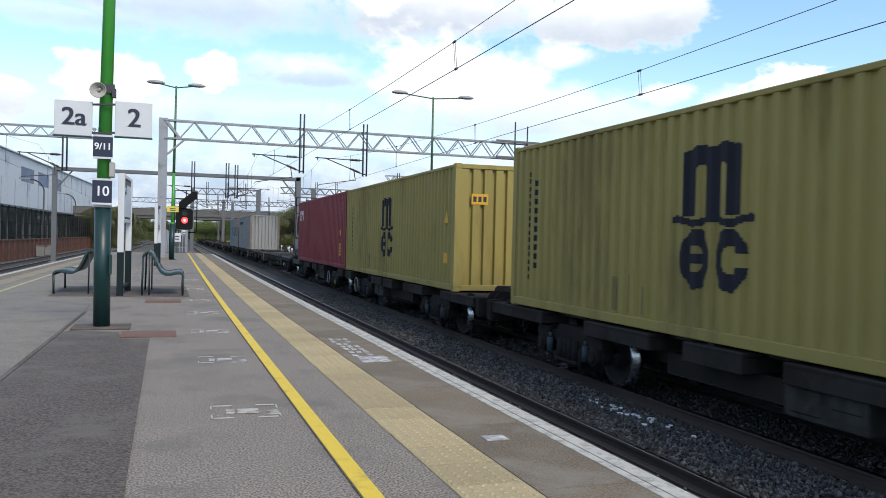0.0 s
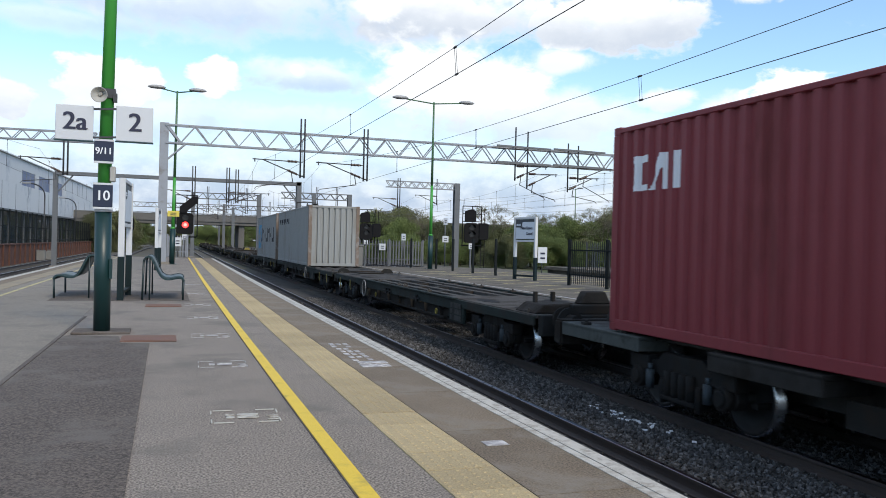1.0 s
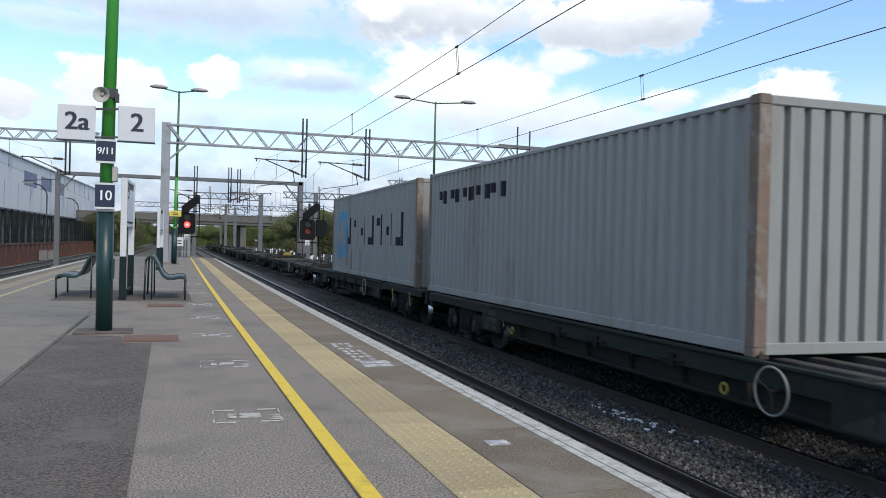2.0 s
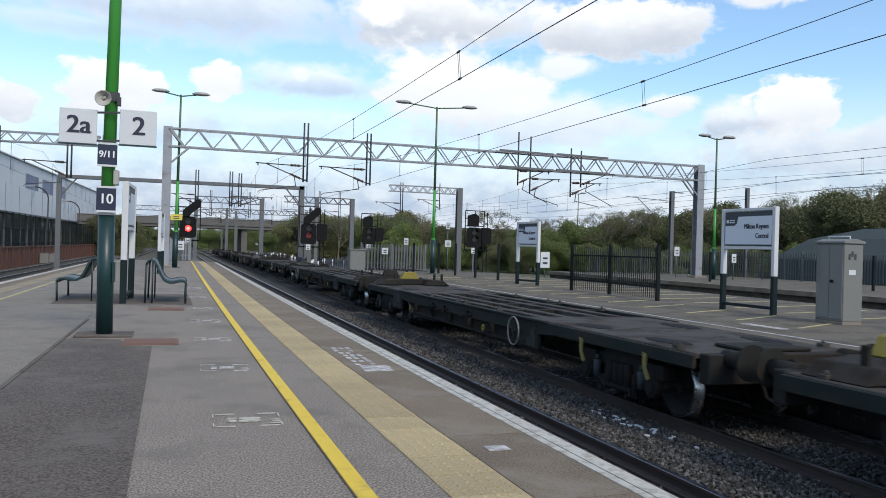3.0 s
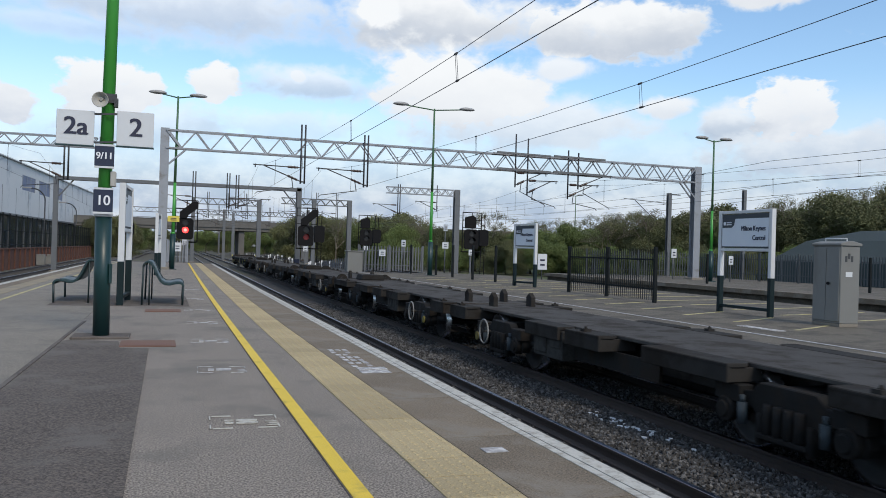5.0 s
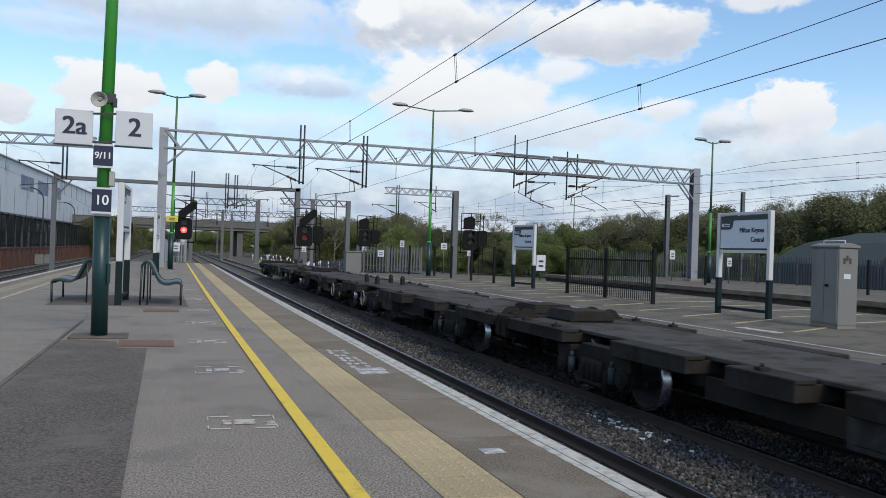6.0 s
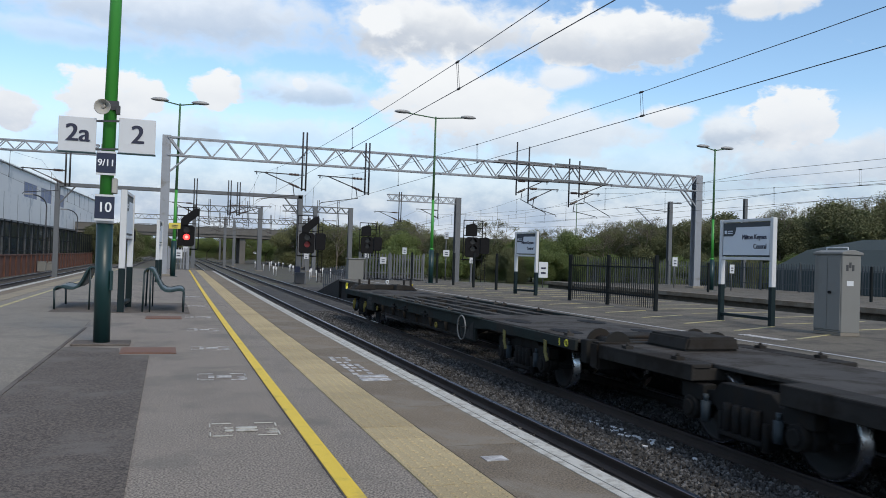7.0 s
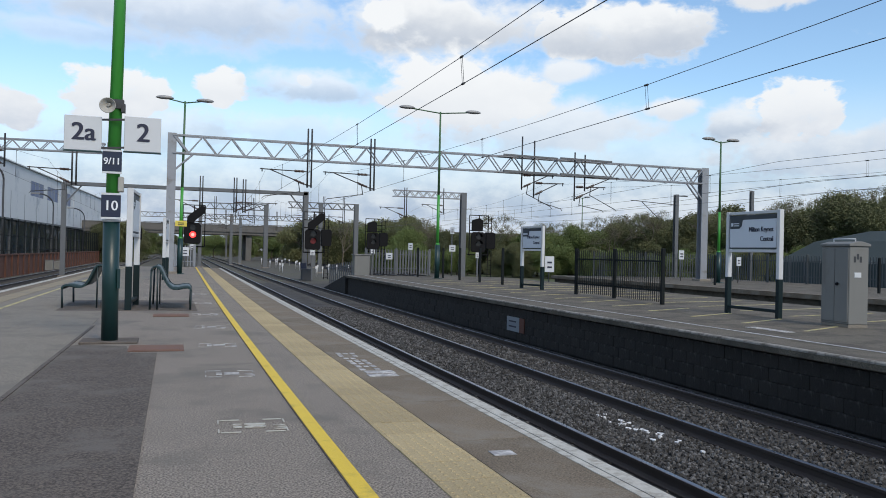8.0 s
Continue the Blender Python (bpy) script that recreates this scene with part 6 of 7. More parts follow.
def signal_head(x, y, z, on, label, scale=1.0, face=0.0, tilt_box=True, ground=-1.0, twin=False, upright=False):
    """Colour-light signal: black backboard, hooded lenses, slanting route indicator arm above, on a post."""
    root = thing("railway_signal", label, "railway signal", "railway signals", at=pose(x, y, ground, 0, 0, face))
    z -= ground
    k = scale
    bm = bms()
    box(bm, -0.05, 0.05, 0.05, 0.15, 0.0, z + 0.6)
    part("post", bm, M_GALVD, root, "grey signal post")
    bm = bms()
    prism(bm, [(a * k, z + b * k) for a, b in ((-0.38, -0.55), (0.38, -0.55), (0.45, -0.45), (0.45, 0.5), (0.3, 0.62), (-0.3, 0.62), (-0.45, 0.5), (-0.45, -0.45))], "y", -0.05, 0.03)
    soften(bm, 0.02)
    part("backboard", bm, M_BLACK, root, "matt black backboard")
    for dz, lit in ((-0.05 * k, on), (0.36 * k, 0)):
        bm = bms()
        tube(bm, (0.02, -0.055, z + dz), (0.02, -0.06, z + dz), 0.17 * k, 20)
        if lit == 1:
            core = bms()
            tube(core, (0.02, -0.061, z + dz), (0.02, -0.066, z + dz), 0.085 * k, 20)
            part("lamp_core", core, M_RED_CORE, root, "brightest middle of the lit lens")
        part("lens", bm, (M_LENS, M_RED_ON, M_RED_DIM)[lit], root, ("dark unlit lens", "glowing red signal lens", "dull red signal lens")[lit])
        bm = bms()
        n = 12
        for i in range(n):
            a0, a1 = math.pi * i / n - 0.1, math.pi * (i + 1) / n - 0.1
            q = [bm.verts.new((0.02 + 0.18 * k * math.cos(a), yy, z + dz + 0.18 * k * math.sin(a))) for a, yy in ((a0, -0.05), (a1, -0.05), (a1, -0.30), (a0, -0.30))]
            bm.faces.new(q)
        part("hood", bm, M_BLACK, root, "black lens hood")
    if tilt_box:
        bm = bms()
        if upright:
            outline = ((-0.42, 0.66), (0.2, 0.66), (0.26, 0.72), (0.26, 1.3), (0.05, 1.44), (-0.42, 1.3))
        else:
            outline = ((-0.3, 0.6), (0.06, 0.6), (0.15, 0.75), (0.66, 1.2), (0.66, 1.55), (0.42, 1.55), (-0.3, 0.95))
        prism(bm, [(a * k, z + b * k) for a, b in outline], "y", -0.12, 0.05)
        soften(bm, 0.02)
        part("route_indicator", bm, M_BLACK, root, "black box-shaped route indicator" if upright else "black slanting route indicator")
        if twin or upright:
            bm = bms()
            prism(bm, [(a * k, z + b * k) for a, b in ((0.5, -0.35), (1.0, -0.35), (1.08, -0.25), (1.08, 0.55), (0.98, 0.62), (0.5, 0.62))], "y", -0.05, 0.3)
            soften(bm, 0.02)
            part("equipment_case", bm, M_BLACK, root, "black case beside the backboard")
            bm = bms()
            for xx in (0.72, 0.95):
                tube(bm, (xx * k, 0.35, -z * 0.0 + 0.1), (xx * k, 0.35, z + 1.5 * k), 0.03, 6)
            for q in range(int((z + 1.4 * k) / 0.33)):
                tube(bm, (0.72 * k, 0.35, 0.25 + q * 0.33), (0.95 * k, 0.35, 0.25 + q * 0.33), 0.018, 5)
            part("ladder", bm, M_BLACK, root, "thin black access ladder")
        bm = bms()
        for xx in (-0.52 * k, 0.1, 0.66 * k):
            tube(bm, (xx, 0.12, z - 0.7 * k), (xx, 0.12, z + 1.6 * k), 0.035, 6)
        for zz in (-0.7, 0.7, 1.15, 1.6):
            tube(bm, (-0.52 * k, 0.12, z + zz * k), (0.66 * k, 0.12, z + zz * k), 0.035, 6)
        box(bm, -0.5 * k, 0.6 * k, 0.16, 0.5, z - 0.75 * k, z - 0.68 * k)
        part("access_frame", bm, M_BLACK, root, "thin black access frame")
    bm = bms()
    box(bm, -0.17, 0.17, -0.02, 0.0, z - 0.58 * k - 0.4, z - 0.58 * k)
    part("number_plate", bm, M_SIGNW, root, "small white plate")
    bm = bms()
    for j in range(2):
        box(bm, -0.09, 0.09, -0.026, -0.021, z - 0.58 * k - 0.33 + 0.13 * j, z - 0.58 * k - 0.28 + 0.13 * j)
    part("plate_bars", bm, M_LETTER, root, "dark unreadable bars")


def small_sign(x, y, z, w, h, label, ground=0.0, face=0.0, material=None, post=True):
    root = thing("small_notice", label, "sign", "small lineside signs", at=pose(x, y, ground, 0, 0, face))
    bm = bms()
    box(bm, -w / 2, w / 2, -0.03, 0.0, z - ground, z - ground + h)
    part("face", bm, material or M_SIGNW, root)
    bm = bms()
    for k in range(2):
        box(bm, -w * 0.25, w * 0.25, -0.048, -0.031, z - ground + h * (0.25 + 0.3 * k), z - ground + h * (0.36 + 0.3 * k))
    part("bars", bm, M_LETTER, root, "dark unreadable bars")
    if post:
        bm = bms()
        tube(bm, (0, 0.03, 0), (0, 0.03, z - ground + h), 0.03, 8)
        part("post", bm, M_GALVD, root)


build_gantries()
build_wires()
lamp_post(0.44, 42.9, 8.55, 1.28, "tall green platform lamp with two grey oval heads", 0.5)
lamp_post(13.3, 41.3, 8.75, 2.15, "tall green platform lamp with long arms and grey heads")
lamp_post(29.8, 40.0, 8.1, 1.15, "green platform lamp on the distant platform")
lamp_post(50.5, 96.0, 9.0, 1.0, "far thin lamp post beyond the platforms")
build_sign_post()
name_board(pose(13.03, 15.3, 0, 0, 0, 1.0), True)
name_board(pose(13.55, 28.9, 0, 0, 0, 10.0), True, 1.4)
name_board(pose(-0.70, 19.4, 0, 0, 0, 177), False, 1.65, "white-framed station name board seen almost edge on")
name_board(pose(-0.12, 36.2, 0, 0, 0, 176), False, 1.7, "white-framed station name board seen almost edge on")
bench(pose(0.0, 17.85, 0, 0, 0, -1))
bench(pose(-1.62, 20.2, 0, 0, 0, 179))
build_cabinet()
# dark posts and pales on the opposite platform
paling_fence("slim_railing", "slim dark teal pale railing on the opposite platform", [(13.2, 20.2), (13.45, 23.3), (13.35, 25.7)], 1.52, 0.125, M_FENCED, 3.0, M_FENCED, 0.013)
for x, y in ((13.85, 33.6), (13.77, 36.2), (13.76, 39.0), (13.87, 42.0), (12.97, 43.7)):
    bare_post(x, y, 1.6)
for x, y in ((27.0, 36.5), (30.0, 31.5), (29.5, 28.4), (29.0, 25.2)):
    bare_post(x, y, 1.55)
paling_fence("palisade_fence", "grey galvanised palisade fence at the platform end", [(10.9, 47.6), (12.6, 47.0), (14.6, 46.8)], 1.5, 0.165, M_GALVD, 2.6, M_GALVD, 0.075, True)
paling_fence("palisade_fence", "low grey palisade at the foot of the ramp", [(9.4, 51.0, -0.9), (10.7, 48.0, -0.6)], 1.4, 0.2, M_GALVD, 0, M_GALVD, 0.08, True)
paling_fence("palisade_fence", "grey palisade fence behind the distant platform", [(27.5, 50.5), (33.5, 47.0), (37.0, 34.5), (37.6, 20.0)], 1.7, 0.165, M_FENCEGREY, 2.8, M_FENCEGREY, 0.06, True)
paling_fence("palisade_fence", "grey palisade gate at the platform end", [(0.3, 59.5), (1.6, 59.3)], 1.5, 0.17, M_GALV, 1.3, M_GALV, 0.07, True)
signal_head(1.42, 60.0, 2.30, 1, "black railway signal showing a bright red light", 1.25)
signal_head(10.45, 64.0, 2.15, 2, "black railway signal with slanting route indicator", 1.35, twin=True)
signal_head(15.7, 66.0, 2.2, 0, "black railway signal with unlit lamps", 1.15, upright=True)
signal_head(20.55, 54.5, 2.15, 0, "black railway signal beyond the opposite platform", 1.2, upright=True)
signal_head(-3.0, 82.0, 2.5, 2, "distant black signal showing a dull red light", 1.0, 0.0, False)
small_sign(12.2, 47.08, 0.9, 0.38, 0.38, "small white square notice on the palisade", post=False)
small_sign(13.6, 47.5, 1.5, 0.26, 0.4, "small white notice above the fence")
small_sign(16.0, 46.8, 1.45, 0.38, 0.38, "small square white notice on a post")
small_sign(16.0, 46.85, 2.5, 0.25, 0.4, "small white marker plate on a post")
small_sign(0.95, 59.1, 0.75, 0.5, 0.6, "white square notice by the signal")
small_sign(0.46, 42.80, 2.35, 0.55, 0.28, "small yellow plate on the lamp column", material=M_YSIGN, post=False)
small_sign(29.5, 43.2, 1.3, 0.35, 0.55, "white notice by the gantry mast")
small_sign(31.1, 39.9, 1.0, 0.3, 0.5, "small white notice on the distant lamp")
small_sign(18.2, 38.0, 0.5, 0.5, 0.8, "red and white notices on a barrier", material=M_SIGNW)
small_sign(10.35, 67.7, -0.2, 0.45, 0.5, "black marker plate on the gantry mast", ground=-1.0, material=M_SIGNBLUE, post=False)


# ---- beyond the tracks ----
def build_left_side():
    root = thing("retaining_wall", "low rusty brown sheet wall along the far track", "retaining wall", kind="structure")
    bm = bms()
    sweep(bm, [(-12.4, -1.2), (-12.4, 0.45), (-12.1, 0.45), (-12.1, -1.2)], 20, 200, 4)
    part("wall_body", bm, M_BROWNWALL, root)
    bm = bms()
    sweep(bm, [(-12.45, 0.45), (-12.45, 0.55), (-12.02, 0.55), (-12.02, 0.45)], 20, 200, 4)
    part("wall_cap", bm, M_BROWNWALL, root)
    me = None
    for k in range(60):
        y = 40 + k * 2.4
        if me is None:
            bm = bms()
            box(bm, 0.0, 0.12, -0.07, 0.07, -1.15, 0.44)
            me = mesh_of("rib", bm, M_BROWNWALL)
        p = on_line(-12.1, y)
        ob = part("rib", me, None, root)
        ob.location = (p.x, p.y, 0)
    root = thing("mesh_fence", "tall dark security fence on top of the brown wall", "fence", "fences")
    bm = bms()
    box(bm, -0.05, 0.05, -0.05, 0.05, 0.55, 3.25)
    post = mesh_of("post", bm, M_FENCED)
    for k in range(48):
        p = on_line(-12.25, 56 + k * 2.7)
        ob = part("post", post, None, root)
        ob.location = (p.x, p.y, 0)
    bm = bms()
    for k in range(520):
        y = 56 + k * 0.25
        p = on_line(-12.25, y)
        box(bm, p.x - 0.005, p.x + 0.005, y - 0.005, y + 0.005, 0.56, 3.15)
    wires_ob = part("wire_infill", bm, M_FENCED, root, "thin dark upright bars")
    tagged(wires_ob, kind="stuff")
    for z in (0.8, 1.9, 3.1):
        bm = bms()
        sweep(bm, [(-12.27, z), (-12.23, z), (-12.23, z + 0.05), (-12.27, z + 0.05)], 56, 185, 6)
        part("fence_rail", bm, M_FENCED, root)

    # long white building
    root = thing("office_building", "long white building with blue windows above dark glazing", "building")
    X, y0, y1 = -20.0, 70.0, 225.0
    root.matrix_basis = Matrix.Translation((X, 134.0, 0)) @ Matrix.Rotation(radians(-3.4), 4, "Z") @ Matrix.Translation((-X, -134.0, 0))
    bm = bms()
    box(bm, X - 30, X, y0, y1, 4.8, 8.6)
    box(bm, X - 30, X - 0.004, y0, y1, 10.8, 12.3)
    box(bm, X - 30, X - 1.2, y0, y1, 8.6, 10.8)
    part("wall", bm, M_BLD, root, "white cladding")
    bm = bms()
    prism(bm, [(X - 30, 12.3), (X + 0.3, 12.3), (X + 0.3, 12.45), (X - 8, 12.9), (X - 30, 13.2)], "y", y0 - 0.4, y1 + 0.4)
    part("roof", bm, M_BLD, root, "pale shallow roof")
    bm = bms()
    box(bm, X - 29, X - 0.5, y0 + 0.5, y1 - 0.5, -1.2, 4.8)
    part("lower_storey", bm, M_BLDGLASS, root, "dark glazed ground floor")
    bm = bms()
    box(bm, X - 0.3, X + 0.25, y0, y1, 4.55, 4.82)
    part("string_course", bm, M_GALVD, root, "grey ledge")
    for k in range(32):
        y = y0 + 4 + k * 4.7
        bm = bms()
        box(bm, X - 0.5, X - 0.35, y - 0.15, y + 0.15, -1.2, 4.55)
        part("mullion", bm, M_GALVD, root)
    y = 136.0
    while y < 170:
        bm = bms()
        box(bm, X - 0.14, X - 0.06, y - 0.38, y + 8.98, 8.61, 10.79)
        w = part("window", bm, M_BLUEGLASS, root, "blue tinted window")
        for yy in (y, y + 2.8, y + 5.6, y + 8.4):
            bm = bms()
            box(bm, X - 0.058, X - 0.03, yy, yy + 0.2, 8.61, 10.79)
            part("window_frame", bm, M_GALV, w)
        bm = bms()
        box(bm, X - 1.19, X - 0.004, y + 9.0, y + 11.6, 8.61, 10.79)
        part("pier", bm, M_BLD, root)
        y += 12.0
    bm = bms()
    box(bm, X - 1.19, X - 0.004, y, y1 - 0.2, 8.61, 10.79)
    part("pier", bm, M_BLD, root)
    bm = bms()
    box(bm, X - 1.19, X - 0.004, y0, 135.6, 8.61, 10.79)
    part("pier", bm, M_BLD, root)
    for k in range(19):
        bm = bms()
        y = y0 + 6 + k * 8
        box(bm, X - 0.004, X + 0.03, y - 0.03, y + 0.03, 4.85, 8.55)
        part("cladding_joint", bm, M_GALVD, root)
    # curved street lamps in front
    for x, y, h in ((-14.4, 83.0, 8.7), (-14.6, 118.0, 8.0), (-13.8, 150, 7.6)):
        root = thing("street_lamp", "dark street lamp with a curved arm beside the building", "street lamp", "street lamps")
        bm = bms()
        pts = [Vector((x, y, -1.1)), Vector((x, y, h - 1.6))] + [Vector((x - 1.9 * (1 - math.cos(a)) * 0.9, y, h - 1.6 + 1.5 * math.sin(a))) for a in [k * math.pi / 14 for k in range(1, 8)]]
        for a, b in zip(pts, pts[1:]):
            tube(bm, a, b, 0.085, 8)
        part("pole", bm, M_DARKSTEEL, root)
        bm = bms()
        box(bm, x - 2.7, x - 1.6, y - 0.17, y + 0.17, h - 0.16, h + 0.03)
        soften(bm, 0.05, 2)
        part("lamp_head", bm, M_LAMPHEAD, root)
    # lineside boxes by the wall
    for x, y, w, h in ((-10.6, 84.0, 0.7, 0.9), (-10.4, 88.0, 0.6, 0.7), (-10.7, 92.0, 0.9, 0.8)):
        root = thing("lineside_box", "small grey lineside box", "equipment box", "lineside boxes", at=pose(x, y, -1.05))
        bm = bms()
        box(bm, -w / 2, w / 2, -0.3, 0.3, 0.0, h)
        box(bm, -w / 2 - 0.03, w / 2 + 0.03, -0.33, 0.33, h, h + 0.06)
        soften(bm, 0.02)
        part("body", bm, M_CABINET, root)


def build_far_end():
    root = thing("road_bridge", "long concrete road bridge crossing all the tracks", "bridge", kind="structure")
    Y = 182.0
    bm = bms()
    box(bm, -60, 130, Y, Y + 11, 4.4, 5.4)
    part("deck", bm, M_BRIDGE, root, "concrete bridge deck")
    bm = bms()
    box(bm, -60, 130, Y - 0.25, Y + 0.05, 5.0, 6.35)
    box(bm, -60, 130, Y - 0.32, Y + 0.1, 6.35, 6.5)
    part("parapet", bm, M_BRIDGE, root, "pale bridge parapet")
    for x in (-6.5, 16.0, 29.0, 39.5, 55):
        bm = bms()
        box(bm, x - 0.6, x + 0.6, Y + 0.6, Y + 10, -1.2, 4.4)
        part("pier", bm, M_BRIDGE, root, "dark bridge pier")
    # a shed behind the trees on the right, dark blue-grey
    root = thing("industrial_shed", "low blue-grey clad industrial shed behind the fence", "shed")
    bm = bms()
    prism(bm, [(44.0, -1.2), (100, -1.2), (100, 3.9), (53, 3.9), (47.5, 2.9), (44.0, 1.3)], "y", 30, 52)
    part("wall", bm, M_SHED, root)
    bm = bms()
    for k in range(14):
        box(bm, 43.95 - 0.0, 43.99, 31 + k * 1.5, 31.06 + k * 1.5, -1.1, 1.55)
    part("cladding_ribs", bm, M_GALVD, root)
    # grey cabinet at the end of the opposite platform
    root = thing("lineside_cabinet", "white-grey lineside cabinet at the platform ramp", "equipment cabinet", at=pose(10.55, 47.2, -0.25))
    bm = bms()
    box(bm, -0.45, 0.45, -0.3, 0.3, 0.0, 1.35)
    box(bm, -0.5, 0.5, -0.35, 0.35, 1.35, 1.42)
    soften(bm, 0.02)
    part("body", bm, M_CABINET, root)
    # warning plate on the platform face
    p = on_line(FAR_EDGE + 0.085, 21.0)
    root = thing("edge_notice", "small white notice with a red end fixed to the platform wall", "sign", at=pose(p.x, p.y, -0.62, 0, 0, -90))
    bm = bms()
    box(bm, -0.45, 0.40, -0.02, 0.0, -0.17, 0.22)
    # face in the shade-darkened copy of the pale sign colour
    part("face", bm, M_SIGNSHADE, root)
    bm = bms()
    box(bm, 0.41, 0.72, -0.02, 0.0, -0.17, 0.22)
    part("red_end", bm, M_BROWNWALL, root, "dull red-brown end piece")
    bm = bms()
    for k in range(2):
        box(bm, -0.3, 0.2, -0.026, -0.021, -0.06 + 0.14 * k, -0.02 + 0.14 * k)
    part("bars", bm, M_LETTER, root, "dark unreadable bars")
    # white splashes on the ballast
    rng = random.Random(11)
    bm = bms()
    for k in range(26):
        x, y = 6.05 + rng.gauss(0, 0.10), 9.6 + rng.gauss(0, 0.55)
        r = rng.uniform(0.015, 0.045)
        pts = [(x + r * rng.uniform(0.5, 1.3) * math.cos(a), y + r * rng.uniform(0.5, 1.6) * math.sin(a)) for a in [i * math.tau / 7 for i in range(7)]]
        prism(bm, pts, "z", BED + 0.02, BED + 0.05)
    tagged(part("white_splashes", bm, M_DROP), "white splashes on the ballast stones", "litter", kind="stuff")
    # short white track posts and marker stakes among the far tracks
    rng = random.Random(21)
    bm = bms()
    tube(bm, (0, 0, 0), (0, 0, 1.0), 0.035, 8)
    box(bm, -0.09, 0.09, -0.02, 0.02, 0.75, 1.0)
    me = mesh_of("marker_stake", bm, M_FRAMEW)
    for k in range(26):
        ob = new("marker_stake", me)
        y = rng.uniform(75, 150)
        ob.location = (bend(y) + 9.8 + rng.uniform(0, 7) + (y - 75) * 0.02, y, -1.1)
        tagged(ob, "short white lineside marker stake", "marker post", "lineside stakes")
    root = thing("litter_bin_post", "mast foot box with dark panels", "equipment box", at=pose(10.4, 66.5, -1.05))
    bm = bms()
    box(bm, -0.4, 0.4, -0.3, 0.3, 0.0, 0.9)
    soften(bm, 0.02)
    part("body", bm, M_DARKSTEEL, root)


# ---- trees ----
def leaf_cloud(rng, blobs, count, size):
    """Small leaf clumps over a set of lobes, as two crossed leaves each."""
    vs, fs = [], []
    w = np.array([b[3] ** 2 for b in blobs])
    pick = rng.choice(len(blobs), count, p=w / w.sum())
    for i in pick:
        cx, cy, cz, r = blobs[i]
        d = rng.normal(size=3)
        d /= np.linalg.norm(d)
        rad = r * (0.3 + 0.85 * rng.random() ** 0.6) * (1 + 0.09 * rng.normal())
        c = np.array((cx, cy, cz)) + d * rad * (1, 1, 0.8)
        for _ in range(2):
            a = rng.normal(size=3)
            a /= np.linalg.norm(a)
            b = np.cross(a, rng.normal(size=3))
            b /= np.linalg.norm(b) + 1e-6
            s = size * rng.uniform(0.5, 1.4)
            k = len(vs)
            vs += [c - a * s, c + b * s * 0.55, c + a * s, c - b * s * 0.55]
            fs.append((k, k + 1, k + 2, k + 3))
    return vs, fs


def branch(bm, rng, p, d, r, length, depth):
    q = p + d * length
    r = max(r, 0.016)
    tube(bm, p, q, r, 6 if depth > 2 else 4, max(0.012, r * 0.62), caps=False)
    if depth <= 0:
        return [q]
    tips = []
    for _ in range(rng.randint(2, 3)):
        e = (d + Vector((rng.gauss(0, 0.5), rng.gauss(0, 0.5), rng.gauss(0.12, 0.28)))).normalized()
        tips += branch(bm, rng, q, e, r * 0.6, length * rng.uniform(0.6, 0.85), depth - 1)
    return tips


def make_tree(seed, height, leaf, bare=False, narrow=1.0, count=3000):
    """A tree in parts: tapered trunk with limbs, and a crown of many small leaves."""
    rng = random.Random(seed)
    nrng = np.random.default_rng(seed)
    root = thing("tree", {0: "bare-branched tree just coming into leaf", 1: "leafy green tree in a dense row"}[0 if bare else 1], "tree", "trees beside the line")
    bm = bms()
    tips = branch(bm, rng, Vector((0, 0, 0)), Vector((rng.gauss(0, 0.04), rng.gauss(0, 0.04), 1)).normalized(), height * (0.013 if bare else 0.022), height * (0.26 if bare else 0.3), 6 if bare else 3)
    part("trunk", bm, M_TWIG if bare else M_BARK, root, "brown trunk and limbs")
    blobs = []
    for t in (rng.sample(tips, min(len(tips), 90 if bare else 22))):
        wide = rng.uniform(0.02, 0.05) if bare else rng.uniform(0.09, 0.17)
        blobs.append((t.x * narrow, t.y * narrow, t.z if bare else min(t.z, height * 0.92), height * wide))
    for k in range(0 if bare else 13):
        a = rng.uniform(0, math.tau)
        z = height * rng.uniform(0.12, 0.7)
        rr = height * 0.26 * narrow * rng.uniform(0.4, 1.1)
        blobs.append((rr * math.cos(a), rr * math.sin(a), z, height * rng.uniform(0.10, 0.2)))
    vs, fs = leaf_cloud(nrng, blobs, count // 4 if bare else count, height * (0.0045 if bare else 0.0100))
    me = bpy.data.meshes.new("crown")
    me.from_pydata([tuple(v) for v in vs], [], fs)
    me.materials.append(leaf)
    part("crown", me, None, root, "crown of many small leaves")
    return root


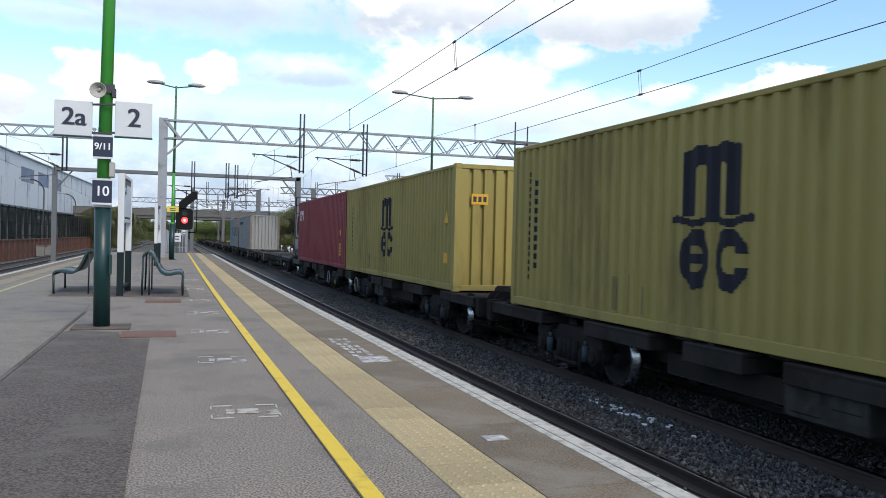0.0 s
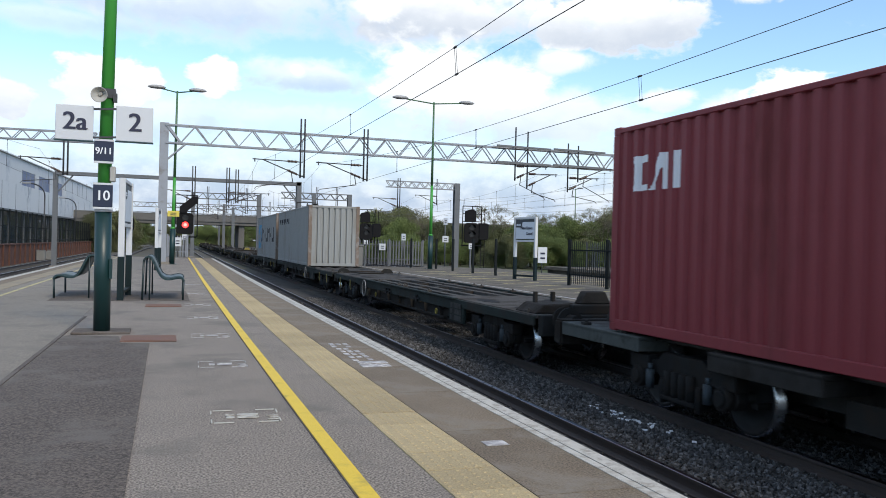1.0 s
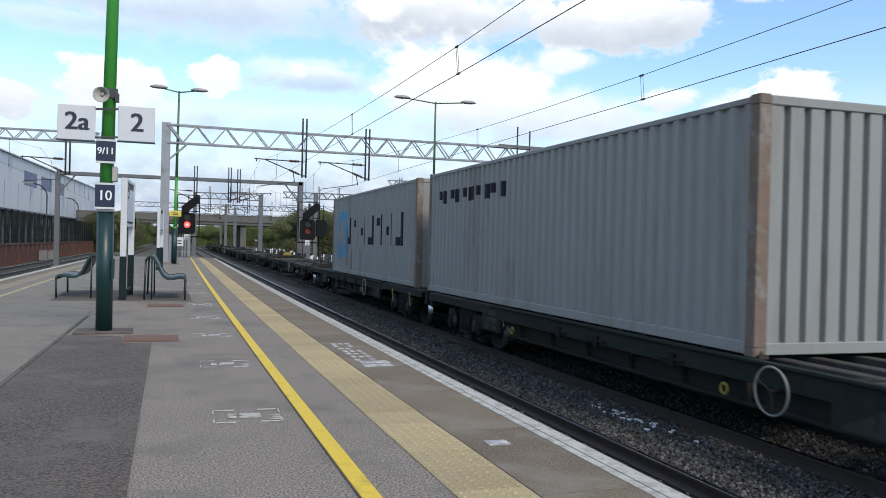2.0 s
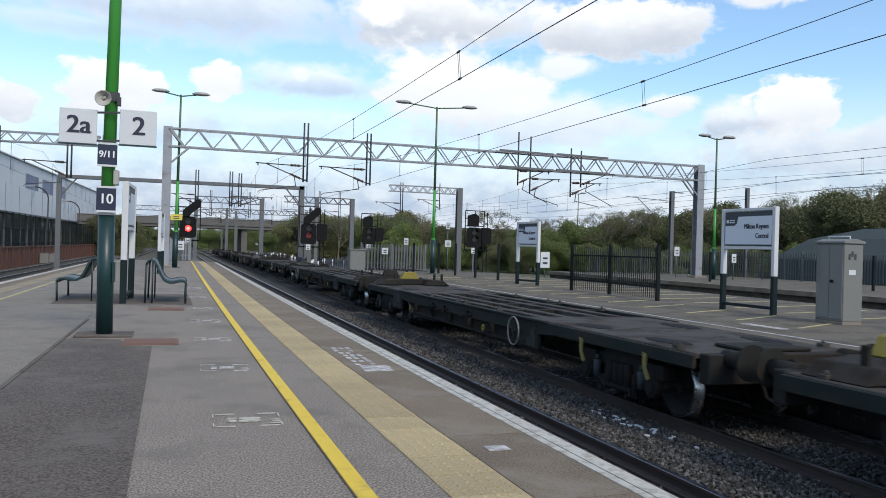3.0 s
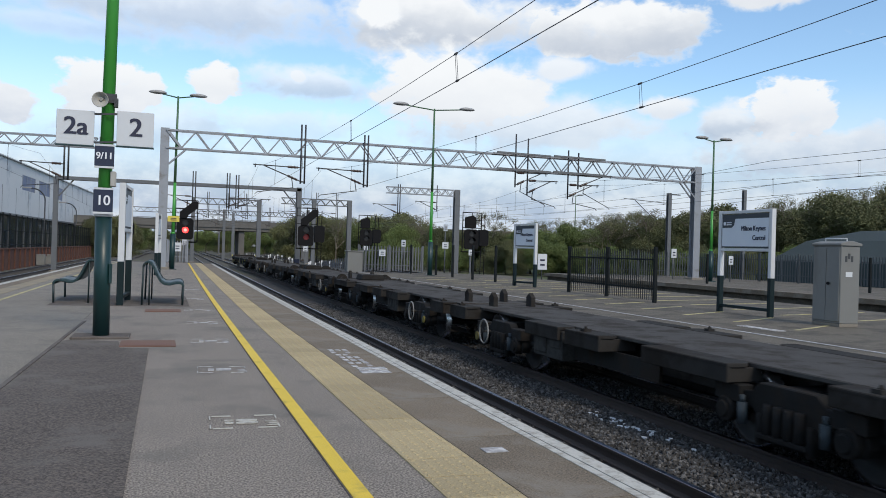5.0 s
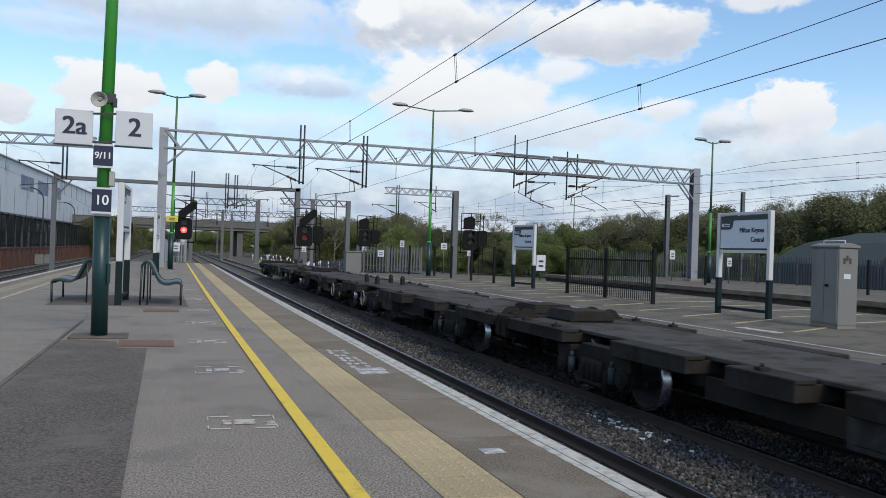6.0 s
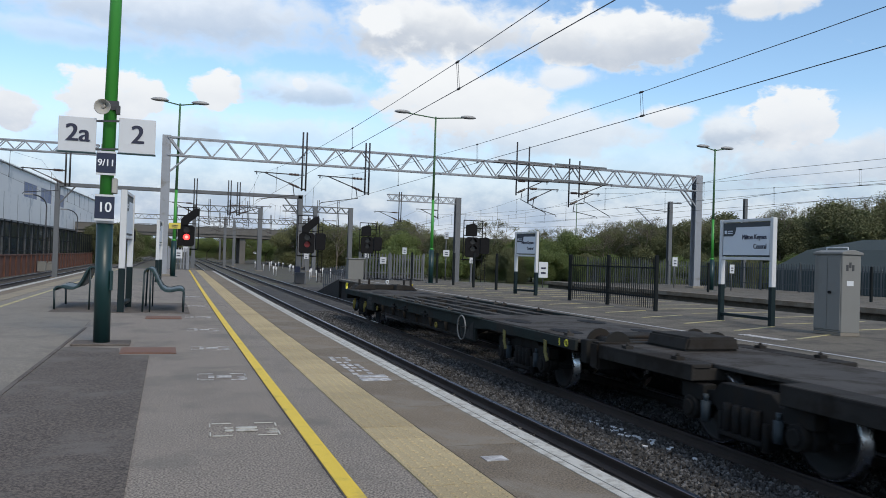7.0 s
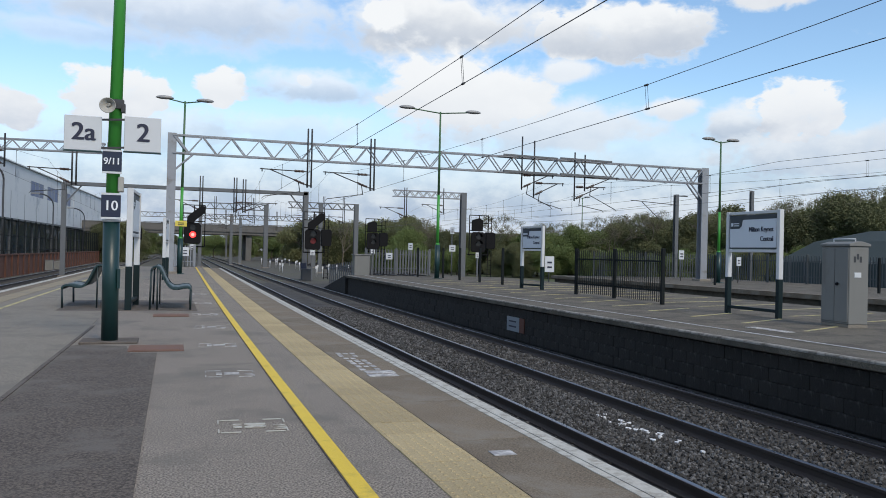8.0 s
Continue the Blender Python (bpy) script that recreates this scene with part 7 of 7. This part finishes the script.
def build_trees():
    kinds = [make_tree(1, 7.5, M_LEAF_A, count=27000), make_tree(2, 8.0, M_LEAF_B, count=27000), make_tree(3, 7.0, M_LEAF_C, count=27000), make_tree(5, 7.0, M_LEAF_A, count=27000), make_tree(4, 9.0, M_LEAF_B, bare=True, count=16000), make_tree(9, 9.5, M_LEAF_B, bare=True, count=14000)]
    rng = random.Random(17)
    spots = []
    # long belt behind the far platforms, thicker and higher towards the right
    for k in range(84):
        t = (k % 42) / 41 + rng.uniform(-0.012, 0.012)
        row = k // 42
        x = 27 + t * 70 + row * 3.5
        y = 112 - t * 52 + row * 9 + rng.uniform(-3, 3)
        spots.append((x, y, (0.62 + 0.58 * t + rng.uniform(-0.09, 0.12) + 0.06 * row) * (1 + 0.8 * max(0.0, t - 0.32)) + 0.36 * max(0.0, 1 - t / 0.16), rng.choice((0, 1, 1, 2, 3, 3) if rng.random() < (0.85, 0.55)[row] else (4, 5))))
    for k in range(16):
        t = k / 15
        spots.append((40 + t * 58, 98 - t * 44, (0.86 + 0.42 * t + rng.uniform(-0.08, 0.16)) * (1 + 0.45 * max(0.0, t - 0.3)), rng.choice((0, 1, 3, 4, 5))))
    # low scrub in front of the belt
    for k in range(44):
        t = k / 43
        spots.append((25 + t * 66 + rng.uniform(-1.5, 1.5), 100 - t * 48 + rng.uniform(-4, 2), rng.uniform(0.42, 0.62) + 0.16 * t, rng.choice((0, 3, 0, 1))))
    # clumps near the bridge and down the line
    for k in range(16):
        spots.append((26 + rng.uniform(0, 13), rng.uniform(130, 172), rng.uniform(0.95, 1.3), rng.choice((1, 4, 5, 2))))
    for k in range(56):
        spots.append((rng.uniform(-25, 80), rng.uniform(215, 330), rng.uniform(0.8, 1.3), rng.choice((0, 1, 2, 3))))
    # dark trees on the left beyond the building
    for k in range(26):
        y = rng.uniform(138, 176)
        spots.append((-8.6 + rng.uniform(-2.6, 2.6), y, rng.uniform(0.62, 1.0), rng.choice((2, 2, 2, 1))))
    used = set()
    for x, y, s, k in spots:
        m = Matrix.Translation((x, y, -1.22)) @ Matrix.Rotation(rng.uniform(0, math.tau), 4, "Z")
        if k not in used:
            used.add(k)
            kinds[k].matrix_basis = m
            kinds[k].scale = (s, s, s)
        else:
            c = copy_thing(kinds[k], m)
            c.scale = (s * rng.uniform(0.9, 1.25), s * rng.uniform(0.9, 1.25), s)


build_left_side()
build_far_end()
build_stones()
build_trees()


# ---- what moves ----
def motions():
    steps = [k * 0.25 for k in range(33)]
    for ob, u, lift in ROLLING:
        walk(ob, [(t, train_pose(u, t, lift)) for t in steps])


motions()
